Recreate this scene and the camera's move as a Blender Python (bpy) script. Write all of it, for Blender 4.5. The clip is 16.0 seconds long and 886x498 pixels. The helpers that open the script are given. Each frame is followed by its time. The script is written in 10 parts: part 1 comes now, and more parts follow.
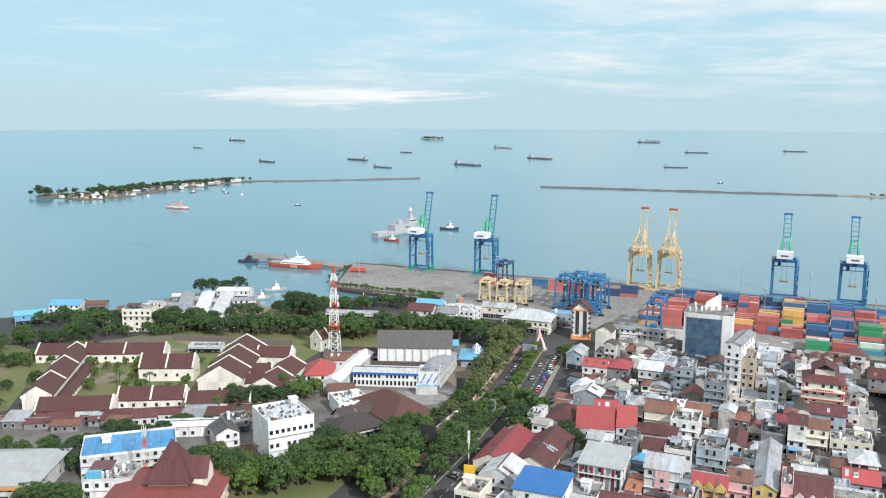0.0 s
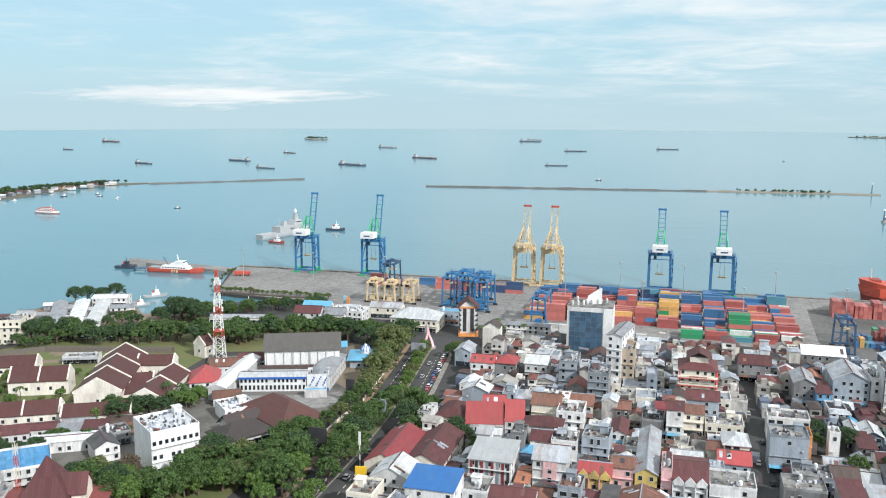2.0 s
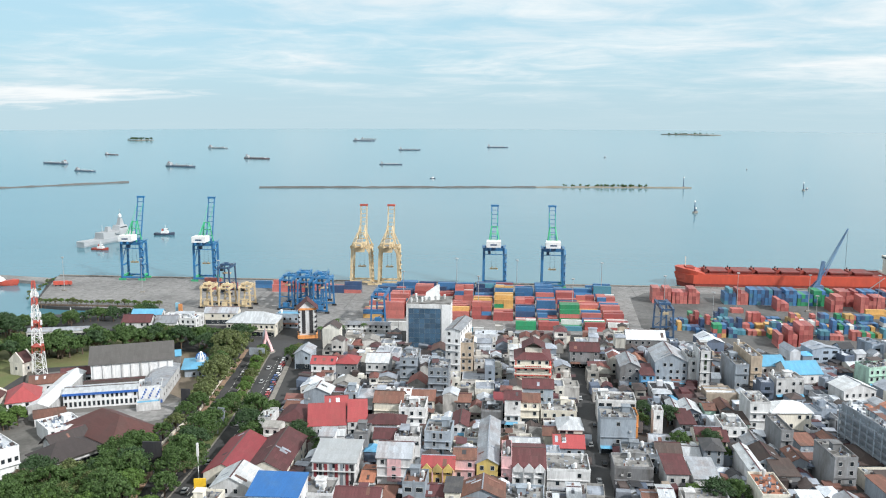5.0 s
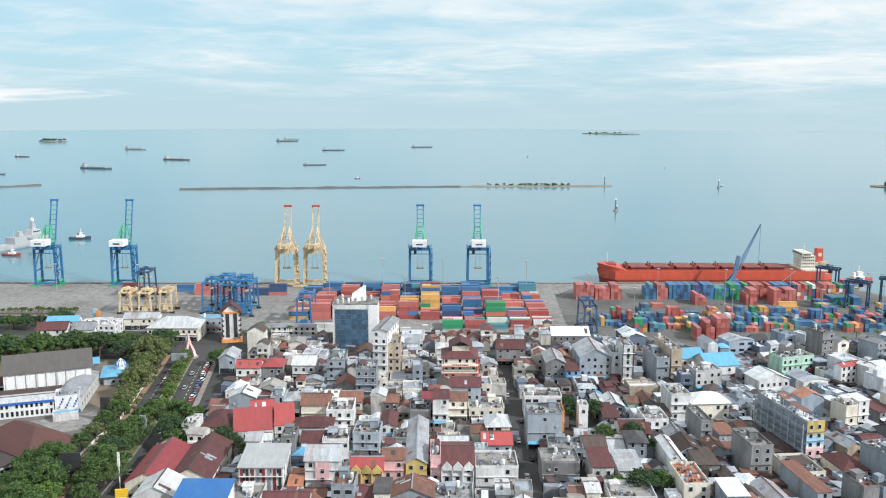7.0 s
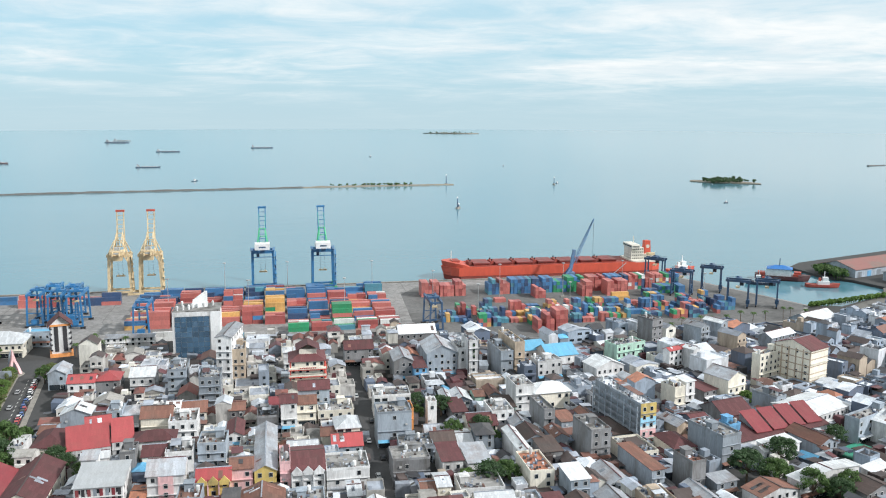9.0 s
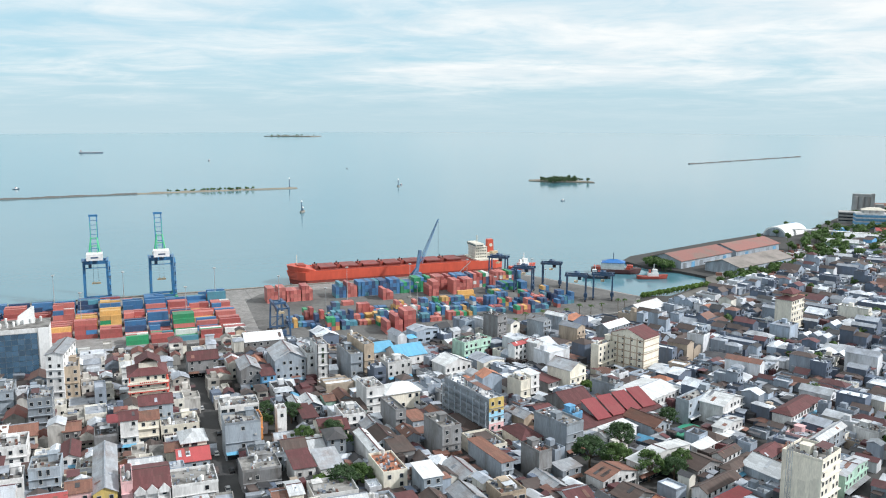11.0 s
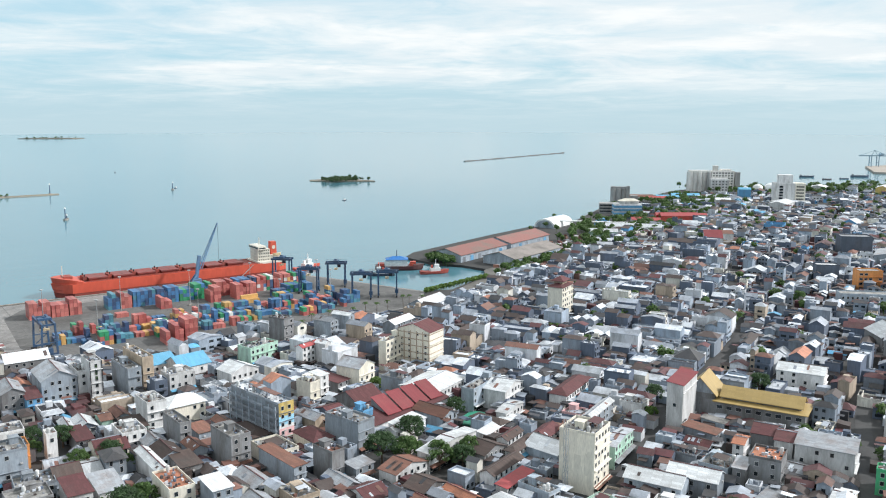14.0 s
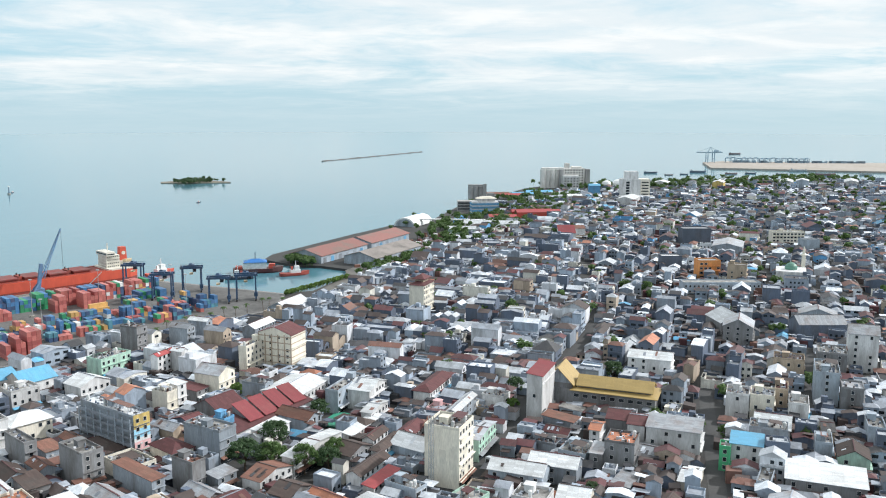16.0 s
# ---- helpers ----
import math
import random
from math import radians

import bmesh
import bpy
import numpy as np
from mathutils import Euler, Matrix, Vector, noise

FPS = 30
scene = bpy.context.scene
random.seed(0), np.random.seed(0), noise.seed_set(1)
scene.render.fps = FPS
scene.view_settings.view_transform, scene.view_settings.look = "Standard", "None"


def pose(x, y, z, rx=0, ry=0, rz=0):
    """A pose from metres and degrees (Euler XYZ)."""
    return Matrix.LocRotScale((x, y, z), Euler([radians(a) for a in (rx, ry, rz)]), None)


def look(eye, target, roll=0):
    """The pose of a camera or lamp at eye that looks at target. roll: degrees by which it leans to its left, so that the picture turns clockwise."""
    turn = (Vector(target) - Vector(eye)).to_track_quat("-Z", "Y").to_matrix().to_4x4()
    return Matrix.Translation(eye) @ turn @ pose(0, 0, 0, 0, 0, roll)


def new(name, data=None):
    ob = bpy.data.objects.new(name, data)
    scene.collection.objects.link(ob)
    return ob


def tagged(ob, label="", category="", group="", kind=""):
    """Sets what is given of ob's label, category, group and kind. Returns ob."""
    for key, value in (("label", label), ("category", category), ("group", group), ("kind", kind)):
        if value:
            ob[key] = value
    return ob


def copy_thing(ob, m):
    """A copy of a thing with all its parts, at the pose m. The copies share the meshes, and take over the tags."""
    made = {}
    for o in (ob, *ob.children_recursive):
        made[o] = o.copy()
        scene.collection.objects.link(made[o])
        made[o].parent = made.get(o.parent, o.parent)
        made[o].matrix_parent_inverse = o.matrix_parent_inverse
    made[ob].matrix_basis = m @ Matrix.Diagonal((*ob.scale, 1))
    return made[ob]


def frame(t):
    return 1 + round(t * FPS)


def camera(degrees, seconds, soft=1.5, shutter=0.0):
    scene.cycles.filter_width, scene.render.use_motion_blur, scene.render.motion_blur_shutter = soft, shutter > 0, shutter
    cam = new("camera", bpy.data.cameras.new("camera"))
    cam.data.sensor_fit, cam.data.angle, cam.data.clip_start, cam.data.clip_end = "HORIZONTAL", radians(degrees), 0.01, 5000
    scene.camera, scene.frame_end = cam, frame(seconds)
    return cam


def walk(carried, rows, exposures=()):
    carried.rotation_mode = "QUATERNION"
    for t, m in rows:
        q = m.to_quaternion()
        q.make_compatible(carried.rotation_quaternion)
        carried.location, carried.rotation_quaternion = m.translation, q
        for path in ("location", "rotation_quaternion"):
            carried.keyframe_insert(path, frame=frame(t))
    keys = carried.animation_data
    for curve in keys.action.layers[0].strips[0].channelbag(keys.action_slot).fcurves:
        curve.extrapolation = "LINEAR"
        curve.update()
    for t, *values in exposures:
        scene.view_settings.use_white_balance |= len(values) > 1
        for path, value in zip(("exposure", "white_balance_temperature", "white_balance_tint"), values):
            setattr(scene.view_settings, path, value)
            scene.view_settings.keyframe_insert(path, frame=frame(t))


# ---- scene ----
cam = camera(54.03, 16.0, 1.1)
PATH = [
    (0.0, pose(0, 0, 133, 80.58, -0.18, 22.90)),
    (0.5, pose(0, 0, 133, 80.57, -0.22, 21.05)),
    (1.0, pose(0, 0, 133, 80.58, -0.19, 19.16)),
    (1.5, pose(0, 0, 133, 80.57, -0.20, 17.26)),
    (2.0, pose(0, 0, 133, 80.59, -0.20, 15.35)),
    (2.5, pose(0, 0, 133, 80.57, -0.21, 13.29)),
    (3.0, pose(0, 0, 133, 80.58, -0.16, 11.08)),
    (3.5, pose(0, 0, 133, 80.58, -0.18, 8.89)),
    (4.0, pose(0, 0, 133, 80.58, -0.17, 6.94)),
    (4.2, pose(0, 0, 133, 80.58, -0.17, 6.43)),
    (5.25, pose(0, 0, 133, 80.575, -0.17, 3.87)),
    (6.3, pose(0, 0, 133, 80.57, -0.17, 1.32)),
    (6.5, pose(0, 0, 133, 80.57, -0.18, 0.83)),
    (7.0, pose(0, 0, 133, 80.58, -0.14, -0.44)),
    (7.5, pose(0, 0, 133, 80.56, -0.11, -2.99)),
    (8.0, pose(0, 0, 133, 80.55, -0.14, -5.50)),
    (8.5, pose(0, 0, 133, 80.55, -0.18, -8.10)),
    (9.0, pose(0, 0, 133, 80.61, -0.19, -10.77)),
    (9.2, pose(0, 0, 133, 80.62, -0.17, -11.82)),
    (11.3, pose(0, 0, 133, 80.81, -0.12, -22.53)),
    (11.5, pose(0, 0, 133, 80.82, -0.12, -23.53)),
    (12.0, pose(0, 0, 133, 80.83, -0.12, -25.94)),
    (12.5, pose(0, 0, 133, 80.81, -0.09, -28.32)),
    (13.0, pose(0, 0, 133, 80.82, -0.03, -30.69)),
    (13.5, pose(0, 0, 133, 80.80, -0.05, -33.05)),
    (14.0, pose(0, 0, 133, 80.79, -0.04, -35.39)),
    (14.5, pose(0, 0, 133, 80.80, -0.07, -37.79)),
    (15.0, pose(0, 0, 133, 80.79, -0.01, -40.18)),
    (15.5, pose(0, 0, 133, 80.77, 0.05, -42.49)),
    (16.0, pose(0, 0, 133, 80.76, -0.07, -44.67)),
]
walk(cam, PATH)

# ---------------------------------------------------------------- light
SUN_DIR = Vector((0.70, -0.42, 0.58)).normalized()
world = bpy.data.worlds.new("sky_world")
scene.world = world
world.use_nodes = True
wn, wl = world.node_tree.nodes, world.node_tree.links
bg = wn["Background"]


def wnode(kind, **kw):
    n = wn.new(kind)
    for k, v in kw.items():
        n.inputs[k].default_value = v
    return n


coord = wn.new("ShaderNodeTexCoord")
sky = wn.new("ShaderNodeTexSky")
sky.sky_type, sky.sun_disc = "NISHITA", False
sky.sun_elevation = math.asin(SUN_DIR.z)
sky.sun_rotation = math.atan2(SUN_DIR.x, SUN_DIR.y)
sky.air_density, sky.dust_density, sky.ozone_density = 1.0, 1.2, 1.5
gain = wn.new("ShaderNodeVectorMath")
gain.operation = "MULTIPLY"
gain.inputs[1].default_value = (0.10, 0.12, 0.15)
wl.new(sky.outputs[0], gain.inputs[0])


def wmath(op, a, b=None, c=None):
    """A Math node in the sky; a, b and c are sockets or numbers."""
    n = wn.new("ShaderNodeMath")
    n.operation = op
    for k, v in enumerate((a, b, c)):
        if v is None:
            continue
        if isinstance(v, (int, float)):
            n.inputs[k].default_value = v
        else:
            wl.new(v, n.inputs[k])
    return n.outputs[0]


def wramp(value, lo, hi, to_lo=0.0, to_hi=1.0):
    n = wn.new("ShaderNodeMapRange")
    n.interpolation_type = "SMOOTHSTEP"
    for k, v in zip(("From Min", "From Max", "To Min", "To Max"), (lo, hi, to_lo, to_hi)):
        n.inputs[k].default_value = v
    wl.new(value, n.inputs["Value"])
    return n.outputs[0]


def wmix(factor, a, c):
    n = wn.new("ShaderNodeMix")
    n.data_type = "RGBA"
    for key, v in (("Factor", factor), ("A", a), ("B", c)):
        if isinstance(v, (int, float)):
            n.inputs[key].default_value = v
        elif isinstance(v, tuple):
            n.inputs[key].default_value = (*v, 1)
        else:
            wl.new(v, n.inputs[key])
    return n.outputs["Result"]


# high cloud lies on a level sheet, so that its streaks crowd together toward the horizon
axes = wn.new("ShaderNodeSeparateXYZ")
wl.new(coord.outputs["Generated"], axes.inputs[0])
ax, ay, az = axes.outputs[0], axes.outputs[1], axes.outputs[2]
depth = wmath("ADD", wmath("MAXIMUM", wmath("ADD", az, 0.03), 0.0), 0.055)
sheet = wn.new("ShaderNodeCombineXYZ")
wl.new(wmath("DIVIDE", ax, depth), sheet.inputs[0])
wl.new(wmath("DIVIDE", ay, depth), sheet.inputs[1])
broad = wnode("ShaderNodeTexNoise", Scale=0.42, Detail=8.0, Roughness=0.58, Distortion=0.7)
wisps = wnode("ShaderNodeTexNoise", Scale=1.5, Detail=8.0, Roughness=0.62, Distortion=1.0)
bellies = wnode("ShaderNodeTexNoise", Scale=0.9, Detail=6.0, Roughness=0.6, Distortion=0.4)
for c in (broad, wisps, bellies):
    wl.new(sheet.outputs[0], c.inputs["Vector"])
# more cloud toward the sun's side and overhead
level = wmath("MULTIPLY_ADD", wisps.outputs["Fac"], 0.5, broad.outputs["Fac"])
level = wmath("MULTIPLY_ADD", ax, 0.19, level)
level = wmath("MULTIPLY_ADD", az, 0.9, level)
cover = wmath("MULTIPLY", wramp(level, 0.635, 1.09, 0.05, 0.96), wramp(az, -0.02, 0.05, 0.08, 1.0))
# one low bright bank over the western roads, ragged at its edges
bearing = wmath("ARCTAN2", ax, ay)
ragged = wmath("MULTIPLY_ADD", wisps.outputs["Fac"], 1.6, -0.8)
across = wmath("ABSOLUTE", wmath("DIVIDE", wmath("ADD", bearing, 0.52), 0.20))
upward = wmath("ABSOLUTE", wmath("DIVIDE", wmath("ADD", az, -0.0105), 0.016))
bank = wmath("ADD", wmath("ADD", across, upward), ragged)
cover = wmath("MAXIMUM", cover, wramp(bank, 1.15, 0.35, 0.0, 0.9))
haze = wmix(0.86, gain.outputs[0], wmix(wramp(az, -0.03, 0.07), (0.588, 0.785, 0.872), (0.478, 0.755, 0.885)))
white = wmix(wramp(bellies.outputs["Fac"], 0.42, 0.62), (0.85, 0.92, 0.955), (1.0, 1.02, 1.02))
wl.new(wmix(cover, haze, white), bg.inputs["Color"])
bg.inputs["Strength"].default_value = 1.0

sun = new("sun", bpy.data.lights.new("sun", "SUN"))
sun.data.energy, sun.data.angle, sun.data.color = 4.2, radians(2.0), (1.0, 0.983, 0.962)
sun.matrix_world = look((SUN_DIR * 300)[:], (0, 0, 0))

# ---------------------------------------------------------------- materials
MATS = {}


def paint(name, color, rough=0.7, stain=0.25, grain=3.0, big=0.12, streak=(1, 1, 1), bump=0.15, metal=0.0, rand=0.15, dirt=(0.10, 0.092, 0.085), island=False, patch=0.0, sheets=False):
    """A worn surface: colour with grain, larger stains, and a little difference from piece to piece."""
    if name in MATS:
        return MATS[name]
    m = bpy.data.materials.new(name)
    m.use_nodes = True
    n, l = m.node_tree.nodes, m.node_tree.links
    b = n["Principled BSDF"]
    b.inputs["Roughness"].default_value, b.inputs["Metallic"].default_value = rough, metal
    tc = n.new("ShaderNodeTexCoord")
    mp = n.new("ShaderNodeMapping")
    mp.inputs["Scale"].default_value = streak
    info = n.new("ShaderNodeObjectInfo")
    geo = n.new("ShaderNodeNewGeometry")
    pick = geo.outputs["Random Per Island"] if island else info.outputs["Random"]
    l.new(tc.outputs["Object"], mp.inputs["Vector"])
    shift = n.new("ShaderNodeMath")
    shift.operation = "MULTIPLY"
    shift.inputs[1].default_value = 90.0
    l.new(pick, shift.inputs[0])
    l.new(shift.outputs[0], mp.inputs["Location"])
    fine = n.new("ShaderNodeTexNoise")
    fine.inputs["Scale"].default_value, fine.inputs["Detail"].default_value = grain, 5
    coarse = n.new("ShaderNodeTexNoise")
    coarse.inputs["Scale"].default_value, coarse.inputs["Detail"].default_value, coarse.inputs["Roughness"].default_value = big, 6, 0.65
    for t in (fine, coarse):
        l.new(mp.outputs[0], t.inputs["Vector"])
    ramp = n.new("ShaderNodeMapRange")
    ramp.inputs["From Min"].default_value, ramp.inputs["From Max"].default_value = 0.46, 0.70
    ramp.inputs["To Max"].default_value = stain * 2.1
    l.new(coarse.outputs["Fac"], ramp.inputs["Value"])
    mix = n.new("ShaderNodeMix")
    mix.data_type = "RGBA"
    mix.inputs["A"].default_value, mix.inputs["B"].default_value = (*color, 1), (*dirt, 1)
    l.new(ramp.outputs[0], mix.inputs["Factor"])
    hsv = n.new("ShaderNodeHueSaturation")
    val = n.new("ShaderNodeMapRange")
    val.inputs["To Min"].default_value, val.inputs["To Max"].default_value = 1 - rand, 1 + rand * 0.8
    l.new(pick, val.inputs["Value"])
    both_v = n.new("ShaderNodeMath")
    both_v.operation = "MULTIPLY"
    fr = n.new("ShaderNodeMapRange")
    fr.inputs["From Min"].default_value, fr.inputs["From Max"].default_value = 0.3, 0.7
    fr.inputs["To Min"].default_value, fr.inputs["To Max"].default_value = 0.87, 1.09
    l.new(fine.outputs["Fac"], fr.inputs["Value"])
    l.new(fr.outputs[0], both_v.inputs[0])
    l.new(val.outputs[0], both_v.inputs[1])
    last = both_v.outputs[0]
    if patch:
        # sheets and panels of slightly different age
        if sheets:
            cell = n.new("ShaderNodeTexBrick")
            cell.inputs["Scale"].default_value, cell.inputs["Mortar Size"].default_value = 1.0, 0.05
            cell.inputs["Brick Width"].default_value, cell.inputs["Row Height"].default_value = 0.95, 3.6
            cell.inputs["Color1"].default_value, cell.inputs["Color2"].default_value, cell.inputs["Mortar"].default_value = (0.05, 0.05, 0.05, 1), (1, 1, 1, 1), (0, 0, 0, 1)
        else:
            cell = n.new("ShaderNodeTexVoronoi")
            cell.distance = "CHEBYCHEV"
            cell.inputs["Scale"].default_value = 0.42
        l.new(mp.outputs[0], cell.inputs["Vector"])
        grey = n.new("ShaderNodeSeparateColor")
        l.new(cell.outputs["Color"], grey.inputs[0])
        pr = n.new("ShaderNodeMapRange")
        pr.inputs["To Min"].default_value, pr.inputs["To Max"].default_value = 1 - patch, 1 + patch * 0.7
        l.new(grey.outputs[0], pr.inputs["Value"])
        pm = n.new("ShaderNodeMath")
        pm.operation = "MULTIPLY"
        l.new(last, pm.inputs[0])
        l.new(pr.outputs[0], pm.inputs[1])
        last = pm.outputs[0]
    l.new(last, hsv.inputs["Value"])
    l.new(mix.outputs["Result"], hsv.inputs["Color"])
    l.new(hsv.outputs[0], b.inputs["Base Color"])
    if bump:
        bp = n.new("ShaderNodeBump")
        bp.inputs["Strength"].default_value, bp.inputs["Distance"].default_value = bump, 0.05
        l.new(fine.outputs["Fac"], bp.inputs["Height"])
        l.new(bp.outputs[0], b.inputs["Normal"])
    MATS[name] = m
    return m


WALL_STREAK, ROOF_STREAK = (1, 1, 0.25), (1, 1, 0.35)
WALL = {k: paint("wall_" + k, c, 0.8, s, 2.2, 0.22, WALL_STREAK, rand=r, patch=0.10) for k, c, s, r in (
    ("white", (0.66, 0.665, 0.67), 0.24, 0.2), ("clean", (0.72, 0.73, 0.74), 0.08, 0.05), ("slate", (0.12, 0.15, 0.20), 0.25, 0.3), ("grey", (0.275, 0.315, 0.36), 0.3, 0.3), ("cement", (0.22, 0.225, 0.235), 0.4, 0.3),
    ("cream", (0.74, 0.70, 0.605), 0.09, 0.12), ("yellow", (0.60, 0.45, 0.15), 0.25, 0.12), ("pink", (0.72, 0.45, 0.46), 0.15, 0.1),
    ("blue", (0.13, 0.35, 0.58), 0.2, 0.2), ("pale", (0.35, 0.41, 0.475), 0.25, 0.15), ("mint", (0.42, 0.62, 0.52), 0.25, 0.15),
    ("tan", (0.46, 0.37, 0.28), 0.25, 0.15), ("orange", (0.72, 0.30, 0.10), 0.2, 0.1), ("red", (0.50, 0.08, 0.06), 0.2, 0.15),
    ("green", (0.07, 0.42, 0.20), 0.2, 0.1), ("black", (0.03, 0.03, 0.035), 0.1, 0.1), ("fort", (0.76, 0.72, 0.65), 0.14, 0.1))}
ROOF = {k: paint("roof_" + k, c, ro, s, 3.0, 0.16, ROOF_STREAK, bump=0.3, rand=r, dirt=d, patch=0.09 if k in ("red", "blue", "crimson", "sky", "villa", "old", "fort", "gold", "tiled", "brick", "ash") else 0.19, sheets=k != "slab") for k, c, ro, s, r, d in (
    ("grey", (0.34, 0.365, 0.40), 0.5, 0.3, 0.35, (0.18, 0.12, 0.09)), ("sheet", (0.50, 0.525, 0.55), 0.5, 0.1, 0.1, (0.3, 0.28, 0.26)), ("ash", (0.37, 0.39, 0.405), 0.55, 0.12, 0.08, (0.25, 0.23, 0.21)), ("brick", (0.20, 0.052, 0.048), 0.75, 0.2, 0.1, (0.1, 0.05, 0.045)), ("azure", (0.055, 0.26, 0.52), 0.5, 0.2, 0.15, (0.25, 0.4, 0.5)), ("tiled", (0.055, 0.045, 0.045), 0.7, 0.25, 0.15, (0.07, 0.055, 0.05)), ("white", (0.65, 0.675, 0.695), 0.5, 0.2, 0.22, (0.3, 0.28, 0.26)),
    ("rust", (0.20, 0.095, 0.07), 0.8, 0.4, 0.3, (0.14, 0.09, 0.07)), ("maroon", (0.115, 0.04, 0.043), 0.8, 0.2, 0.25, (0.08, 0.05, 0.045)),
    ("red", (0.37, 0.066, 0.07), 0.6, 0.15, 0.15, (0.25, 0.10, 0.08)), ("brown", (0.08, 0.056, 0.05), 0.85, 0.4, 0.3, (0.07, 0.06, 0.055)),
    ("blue", (0.02, 0.15, 0.44), 0.45, 0.12, 0.15, (0.1, 0.2, 0.3)), ("sky", (0.12, 0.38, 0.58), 0.45, 0.15, 0.1, (0.2, 0.3, 0.35)),
    ("dark", (0.055, 0.055, 0.06), 0.6, 0.3, 0.3, (0.12, 0.11, 0.1)), ("slab", (0.30, 0.295, 0.285), 0.85, 0.6, 0.3, (0.075, 0.072, 0.068)),
    ("villa", (0.095, 0.038, 0.034), 0.7, 0.25, 0.05, (0.08, 0.05, 0.045)), ("crimson", (0.21, 0.034, 0.042), 0.6, 0.15, 0.1, (0.2, 0.08, 0.07)), ("old", (0.105, 0.10, 0.096), 0.8, 0.35, 0.05, (0.08, 0.075, 0.07)), ("gold", (0.40, 0.285, 0.11), 0.5, 0.15, 0.05, (0.3, 0.2, 0.06)), ("orange", (0.42, 0.17, 0.10), 0.7, 0.3, 0.15, (0.2, 0.1, 0.07)),
    ("fort", (0.078, 0.028, 0.027), 0.7, 0.2, 0.1, (0.08, 0.05, 0.045)))}
GLASS = paint("window_glass", (0.02, 0.028, 0.035), 0.12, 0.1, 1.0, 0.3, bump=0, rand=0.5)
OFFICE_GLASS = paint("office_glass", (0.06, 0.12, 0.19), 0.12, 0.1, 0.5, 0.2, bump=0, rand=0.3)
FRAME = paint("white_frame", (0.5, 0.5, 0.5), 0.5, 0.1, 4, 0.3)
PLASTIC = paint("tank_plastic", (0.65, 0.66, 0.66), 0.4, 0.1, 4, 0.3, rand=0.4)
ASPHALT = paint("asphalt", (0.055, 0.056, 0.058), 0.9, 0.25, 1.5, 0.04, dirt=(0.11, 0.105, 0.1), rand=0.05)
CITY_GROUND = paint("city_ground", (0.05, 0.05, 0.05), 0.9, 0.4, 0.6, 0.05, dirt=(0.035, 0.035, 0.035), rand=0)
APRON = paint("apron_concrete", (0.245, 0.24, 0.235), 0.85, 0.4, 0.5, 0.018, dirt=(0.13, 0.13, 0.128), rand=0, patch=0.2)
KERB = paint("kerb_stone", (0.30, 0.28, 0.25), 0.85, 0.3, 2, 0.3)
GRASS = paint("grass", (0.115, 0.14, 0.05), 0.9, 0.4, 1.2, 0.05, dirt=(0.17, 0.14, 0.07), rand=0)
EAST_YARD = paint("yard_asphalt", (0.135, 0.134, 0.132), 0.9, 0.5, 0.6, 0.03, dirt=(0.075, 0.074, 0.072), rand=0, patch=0.15)
YARD = paint("yard_paving", (0.15, 0.145, 0.135), 0.9, 0.5, 0.8, 0.06, dirt=(0.07, 0.068, 0.062), rand=0)
BARE = paint("bare_earth", (0.21, 0.17, 0.13), 0.95, 0.3, 1.2, 0.08, dirt=(0.12, 0.11, 0.06), rand=0)
ROCK = paint("breakwater_rock", (0.12, 0.115, 0.11), 0.95, 0.4, 0.8, 0.08, dirt=(0.09, 0.085, 0.08), rand=0.2)
SAND = paint("sand", (0.24, 0.215, 0.17), 0.95, 0.2, 0.5, 0.03, rand=0)
STEEL_BLUE = paint("crane_blue", (0.03, 0.165, 0.36), 0.45, 0.2, 1, 0.15, rand=0.1)
STEEL_NAVY = paint("gantry_navy", (0.035, 0.085, 0.17), 0.5, 0.25, 1, 0.15, rand=0.15)
STEEL_GREEN = paint("crane_green", (0.05, 0.42, 0.20), 0.45, 0.15, 1, 0.15, rand=0.05)
STEEL_YELLOW = paint("crane_yellow", (0.66, 0.52, 0.32), 0.5, 0.25, 1, 0.15, rand=0.08)
STEEL_WHITE = paint("crane_white", (0.78, 0.79, 0.79), 0.45, 0.1, 1, 0.15, rand=0.05)
STEEL_RED = paint("steel_red", (0.52, 0.09, 0.06), 0.5, 0.15, 1, 0.15, rand=0.1)
GALV = paint("galvanised", (0.45, 0.47, 0.48), 0.45, 0.15, 2, 0.2, metal=0.4)
DARK = paint("dark_rubber", (0.02, 0.02, 0.022), 0.8, 0.1, 4, 0.5)
HULL_RED = paint("hull_red", (0.56, 0.088, 0.05), 0.5, 0.18, 0.3, 0.06, (1, 1, 0.4), rand=0.05, dirt=(0.30, 0.06, 0.04))
HATCH = paint("hatch_red", (0.22, 0.045, 0.04), 0.6, 0.25, 0.5, 0.1)
HULL_BOOT = paint("hull_boot", (0.30, 0.05, 0.035), 0.7, 0.3, 0.4, 0.08)
HULL_NAVY = paint("hull_navy", (0.03, 0.045, 0.08), 0.55, 0.2, 0.4, 0.08, rand=0.3)
# two dulled hull colours for ships far out: distance haze put into the paint
HULL_FAR = paint("hull_hazed", (0.11, 0.14, 0.19), 0.6, 0.2, 0.4, 0.08, rand=0.3)
HULL_HAZE_RED = paint("hull_hazed_red", (0.20, 0.135, 0.14), 0.6, 0.2, 0.4, 0.08, rand=0.2)
HULL_GREY = paint("hull_grey", (0.38, 0.41, 0.43), 0.55, 0.15, 0.4, 0.08)
SHIP_CREAM = paint("ship_cream", (0.70, 0.67, 0.59), 0.5, 0.15, 0.6, 0.15)
